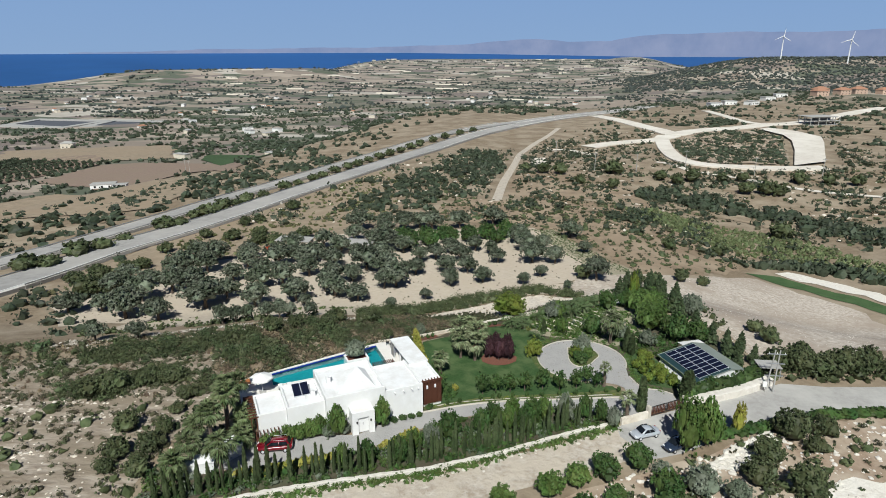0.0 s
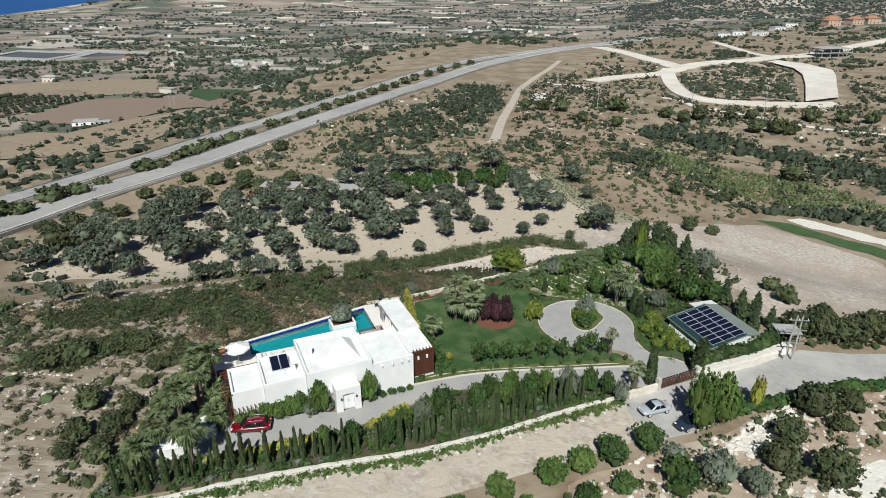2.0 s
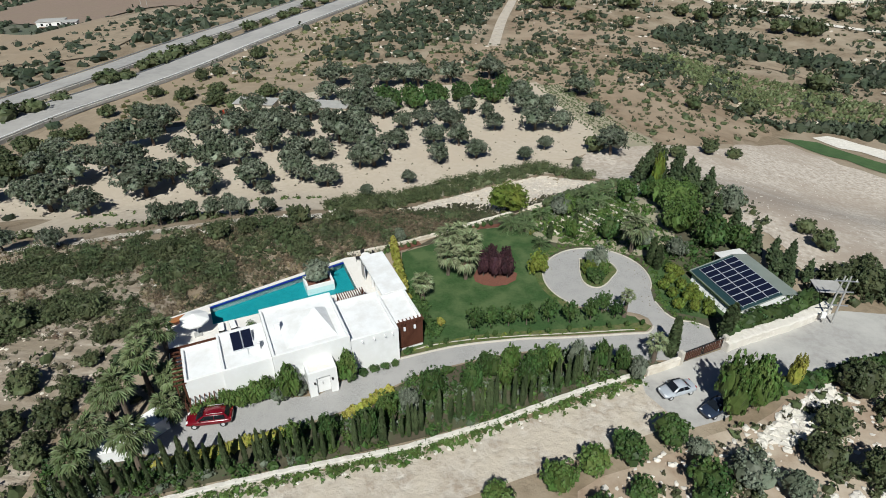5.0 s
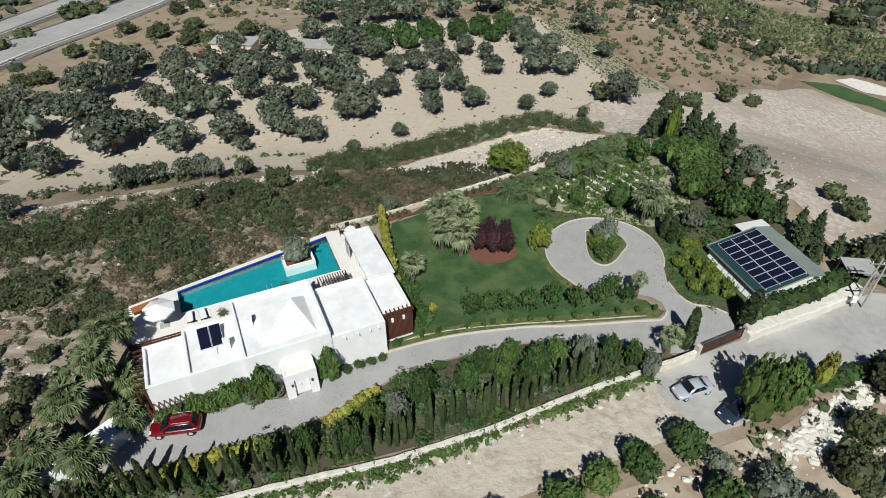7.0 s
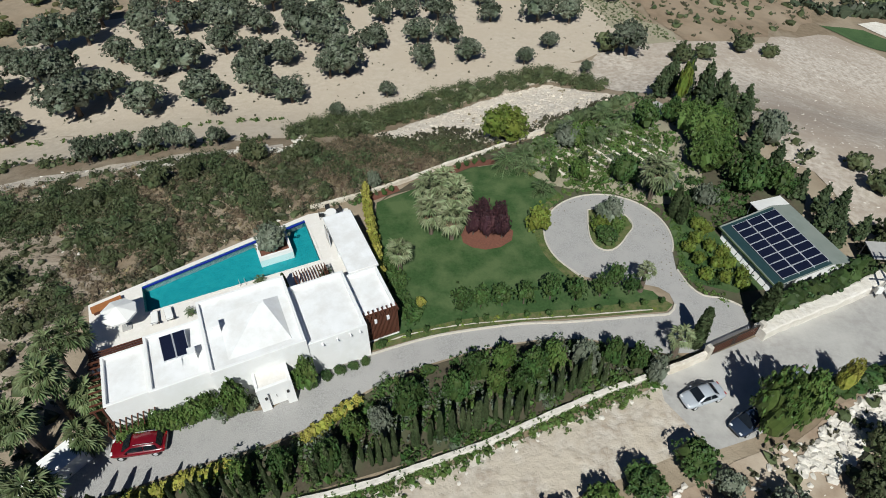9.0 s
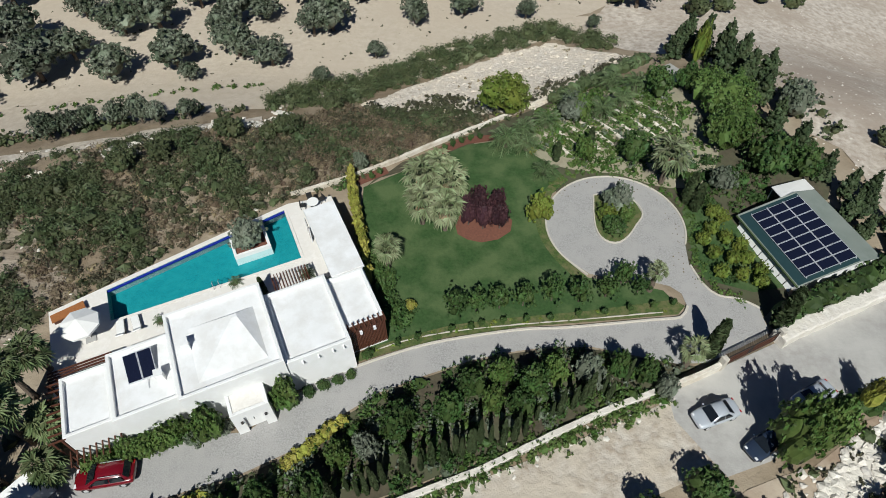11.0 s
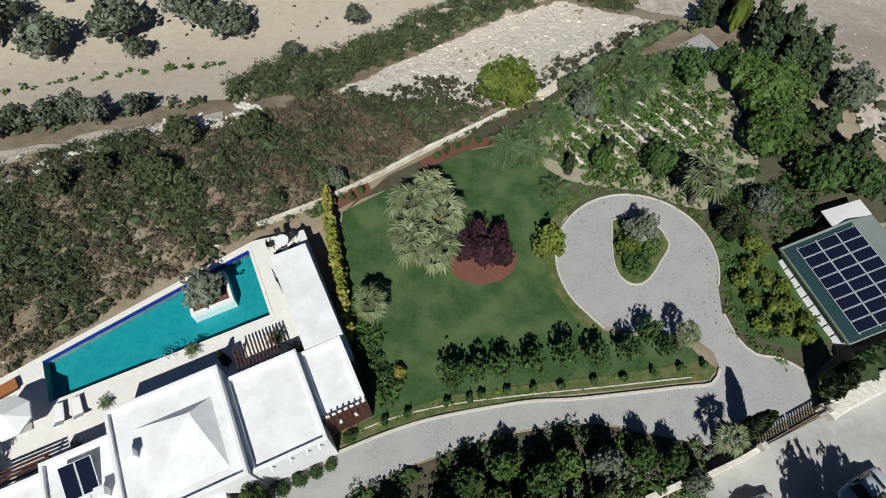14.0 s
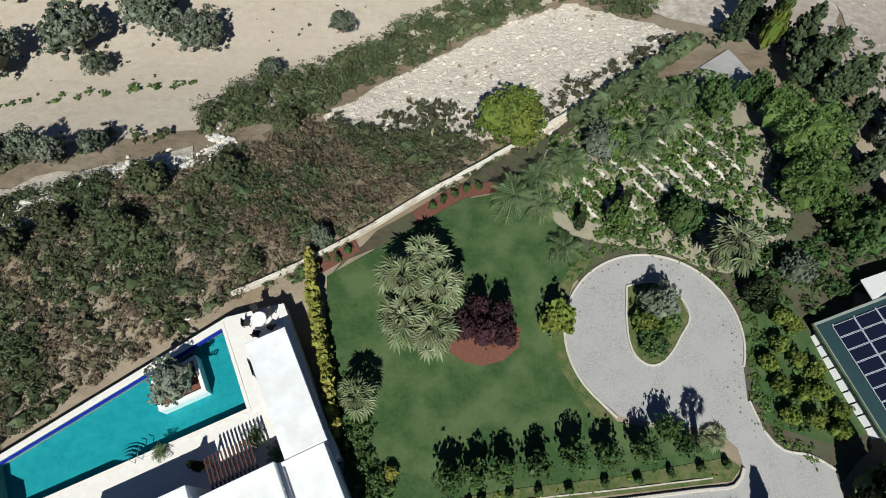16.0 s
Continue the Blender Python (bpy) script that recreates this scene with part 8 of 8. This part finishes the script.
p = spots([(14.9, 43.6), (15.6, 46.2), (18.0, 48.4), (21.2, 49.0), (24.6, 48.0), (26.8, 45.6), (27.5, 42.6), (27.0, 39.2), (28.6, 36.2), (27.6, 35.0), (25.8, 38), (26.2, 43), (24.4, 46.4), (21.2, 47.7), (17.8, 46.6), (16.0, 43)], 240, R1)
scatter("leaf_litter", p, R1.uniform(0.03, 0.09, len(p)), RUST, "dry fallen leaves at the driveway edge", "leaf litter", R1, 0, 0.3, 1, 0.1, 0.95)

# ---- the plain: trees, farmhouses, glasshouses ----
R2 = np.random.default_rng(44)
def polar(b0, b1, r0, r1, count):
    b, r = np.radians(R2.uniform(b0, b1, count)), np.sqrt(R2.uniform(r0 ** 2, r1 ** 2, count))
    return np.stack([r * np.sin(b), r * np.cos(b) - 42], 1)


def clumped(p, share=0.75):
    """Draw places together into lines and thickets."""
    q = p.copy()
    k = len(p) // 14
    seeds, ang = p[:k], R2.uniform(0, 3.14, k)
    pick = R2.integers(0, k, len(p))
    d = R2.normal(size=len(p)) * 26
    line = seeds[pick] + np.stack([np.cos(ang[pick]), np.sin(ang[pick])], 1) * d[:, None] + R2.normal(size=p.shape) * 3.5
    use = R2.random(len(p)) < share
    q[use] = line[use]
    return q


def off_road(p, wide=8):
    return clear_of(clear_of(p, HW, wide + 2), HW_FAR, wide)


FIELDS = ([(-320, 338), (-225, 300), (-131, 262), (-150, 300), (-228, 428), (-280, 440), (-334, 430)], [(-177, 155), (-130, 175), (-133, 210), (-150, 240), (-200, 275), (-267, 293), (-290, 250), (-230, 190)],
          [(-470, 440), (-291, 470), (-330, 530), (-363, 592), (-536, 560)], [(-262, 458), (-180, 370), (-150, 330), (-160, 370), (-228, 492), (-274, 497)], [(-345, 325), (-336, 430), (-394, 506), (-470, 460), (-430, 390)],
          [(-900, 950), (-570, 850), (-740, 1130), (-1000, 1150)])
def clear(p):
    ok = np.ones(len(p), bool)
    for poly in FIELDS:
        ok &= ~inside(poly, p[:, 0], p[:, 1])
    return p[ok]


for name, b0, b1, r0, r1, count, lo, hi in (("plain_trees_near", -46, -12, 230, 700, 1700, 1.2, 3.6), ("plain_trees_middle", -46, 4, 600, 1500, 4300, 1.8, 4.8), ("plain_trees_far", -46, 30, 1400, 2600, 4600, 2.5, 6),
                                            ("plain_trees_farthest", -42, 22, 2500, 4200, 3800, 3.0, 6.5), ("hill_maquis", 9, 36, 1950, 2650, 6500, 2.4, 6.0)):
    p = polar(b0, b1, r0, r1, count)
    p = clear(off_road(clumped(p, 0.78 if name != "hill_maquis" else 0.2)))
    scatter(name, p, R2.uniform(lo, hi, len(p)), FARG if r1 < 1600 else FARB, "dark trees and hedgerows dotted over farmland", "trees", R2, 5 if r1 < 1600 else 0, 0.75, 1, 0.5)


def farmhouse(x, y, turn, lx, ly, tall, wall, roof, label, floors=1, flat=False, group="farmhouses on the plain"):
    ob = thing("farmhouse", pose(x, y, float(height(x, y)), 0, 0, turn), label, "house", group)
    part("wall", Shape().box(-lx, -ly, -2, lx, ly, tall).mesh("wall", wall), ob)
    if flat:
        part("roof", Shape().box(-lx - 0.3, -ly - 0.3, tall, lx + 0.3, ly + 0.3, tall + 0.35, 0.1).mesh("roof", roof), ob)
    else:
        e = 0.6
        part("roof", Shape().add([(-lx - e, -ly - e, tall), (lx + e, -ly - e, tall), (lx + e, ly + e, tall), (-lx - e, ly + e, tall), (-lx * 0.4, 0, tall + ly * 0.55), (lx * 0.4, 0, tall + ly * 0.55)],
             [(0, 1, 5, 4), (1, 2, 5), (2, 3, 4, 5), (3, 0, 4), (3, 2, 1, 0)]).mesh("roof", roof), ob)
    for f in range(floors):
        for i in (-0.6, 0.0, 0.6):
            part("window", Shape().box(i * lx - 0.6, -ly - 0.06, 1.0 + 3 * f, i * lx + 0.6, -ly + 0.02, 2.3 + 3 * f).mesh("window", GLASS), ob)


for k in range(70):
    p = polar(-42, 6, 420, 2200, 1)[0]
    if clear(off_road(p[None])).shape[0] == 0:
        continue
    white = R2.random() < 0.6
    farmhouse(p[0], p[1], R2.uniform(0, 180), R2.uniform(4, 8), R2.uniform(3, 5), R2.uniform(3, 6), WHITE if white else PLAST, TILEO if R2.random() < 0.4 else RAWC,
              "small white farmhouse among fields" if white else "small cream farmhouse among fields", 1, R2.random() < 0.5)
for x, y, t in ((384, 823, 20), (421, 846, 25), (452, 870, 15), (500, 900, 20), (400, 860, 10), (470, 910, 30)):
    farmhouse(x, y, t, 9, 6, 6.5, PINKP, TILEO, "salmon two-storey villa with terracotta roof", 2, False, "salmon villas on the rise")
for x, y, t in ((243, 716, 10), (331, 807, 0), (300, 760, 20), (262, 700, 40), (220, 690, 15)):
    farmhouse(x, y, t, 7, 5, 4, WHITE, RAWC, "white flat-roofed house on the rise", 1, True, "white houses on the rise")
farmhouse(-252, 316, 20, 7, 4, 3, WHITE, RAWC, "low white farm building with small shed", 1, True)
farmhouse(-238, 312, 20, 4, 3, 2.6, WHITE, RAWC, "low white farm shed", 1, True)
farmhouse(-205, 480, -20, 6, 5, 4, PLAST, RAWC, "cream farmhouse by the green field", 1, True)
farmhouse(-188, 470, 10, 5, 4, 3.5, WHITE, RAWC, "white farmhouse by the green field", 1, True)
# glasshouses and sheds far off
for k in range(22):
    p = polar(-26, 0, 1700, 3300, 1)[0]
    gh = thing("greenhouse", pose(p[0], p[1], float(height(p[0], p[1])), 0, 0, R2.uniform(-15, 15)), "long white plastic greenhouse on the plain", "greenhouse", "greenhouses on the plain")
    L, W = R2.uniform(18, 45), R2.uniform(6, 12)
    arc = [(W * math.cos(a), 3.6 * math.sin(a)) for a in np.linspace(0, math.pi, 9)]
    part("cover", Shape().loft([[(x, y, z - 0.5) for y, z in arc] for x in (-L, L)]).mesh("cover", PLAST), gh)
for k in range(60):
    p = polar(-20, 12, 3000, 4300, 1)[0]
    farmhouse(p[0], p[1], R2.uniform(0, 90), R2.uniform(6, 18), R2.uniform(5, 8), R2.uniform(4, 9), PLAST, RAWC, "distant white coastal building", 1, True, "distant coastal town")
# concrete frame under construction
cf = thing("concrete_frame", pose(249, 500, float(height(249, 500)), 0, 0, 15), "unfinished grey concrete building frame", "building")
for f in range(3):
    part("slab", Shape().box(-15, -8, 3.2 * f - 0.1, 15 - 3 * f, 8, 3.2 * f + 0.25).mesh("slab", RAWC), cf)
for f in range(2):
    for x in (-14, -7, 0, 7, 11):
        for y in (-7.4, 0, 7):
            part("column", Shape().box(x, y, 3.2 * f + 0.25, x + 0.5, y + 0.5, 3.2 * f + 3.1).mesh("column", RAWC), cf)
part("wall", Shape().box(-6, -1, 0.25, 8, 1, 6.3).mesh("wall", RAWC), cf)
# reservoir
res = thing("reservoir", pose(-760, 1010, float(height(-760, 1010))), "lined irrigation reservoir with raised bank", "reservoir")
for x0, x1 in ((-150, -6), (6, 150)):
    o = [(x0, -48), (x1, -72), (x1 + 8, 50), (x0 - 8, 62)]
    inn = [(x0 + 16, -30), (x1 - 14, -52), (x1 - 8, 34), (x0 + 8, 44)]
    part("bank", ring_faces(o, inn, -6, 3, "bank", RAWC), res)
    part("liner", Shape().prism(inn, -6, 1.5).mesh("liner", LINER), res, "black plastic liner")

# wind turbines
def turbine(dist, b, spin):
    x, y = dist * math.sin(radians(b)), dist * math.cos(radians(b)) - 42
    z = float(height(x, y))
    ob = thing("wind_turbine", pose(x, y, z, 0, 0, -b), "tall white three-bladed wind turbine on the hill", "wind turbine", "wind turbines")
    ob.matrix_basis = ob.matrix_basis @ Matrix.Scale(0.96, 4)
    part("tower", Shape().tube((0, 0, -8), (0, 0, 72), 2.2, 1.3, 14).mesh("tower", TURB), ob)
    part("nacelle", Shape().box(-2, -6, 71, 2, 5, 75.5, 0.6).mesh("nacelle", TURB), ob)
    hub = part("hub", Shape().tube((0, -6, 73.2), (0, -8.5, 73.2), 1.8, 0.8, 10).mesh("hub", TURB), ob)
    for k in range(3):
        a = radians(spin + 120 * k)
        d = Vector((math.sin(a), 0, math.cos(a)))
        n = Vector((math.cos(a), 0, -math.sin(a)))
        c = Vector((0, -7.2, 73.2))
        ring_at = [[c + d * t * 30 + n * w + Vector((0, th, 0)) for w, th in ((-wd * 0.3, 0), (0, -0.35), (wd, 0), (0, 0.35))] for t, wd in ((0.03, 1.0), (0.2, 2.0), (0.6, 1.3), (1.0, 0.3))]
        part("blade", Shape().loft(ring_at).mesh("blade", TURB), hub)


turbine(2380, 20.5, 5)
turbine(2380, 25.0, 12)

# power poles in the valley
for x, y in ((92, 276), (66, 262), (120, 262), (150, 262), (46, 258), (-200, 329), (-186, 300), (30, 305), (200, 262)):
    up = thing("power_pole", pose(x, y, float(height(x, y))), "grey wooden power pole with crossarm", "utility pole", "power poles in the valley")
    part("post", Shape().tube((0, 0, -0.5), (0, 0, 9), 0.16, 0.11, 6).mesh("post", RAWC), up)
    part("crossarm", Shape().box(-1.1, -0.08, 8.3, 1.1, 0.08, 8.45).mesh("arm", RAWC), up)
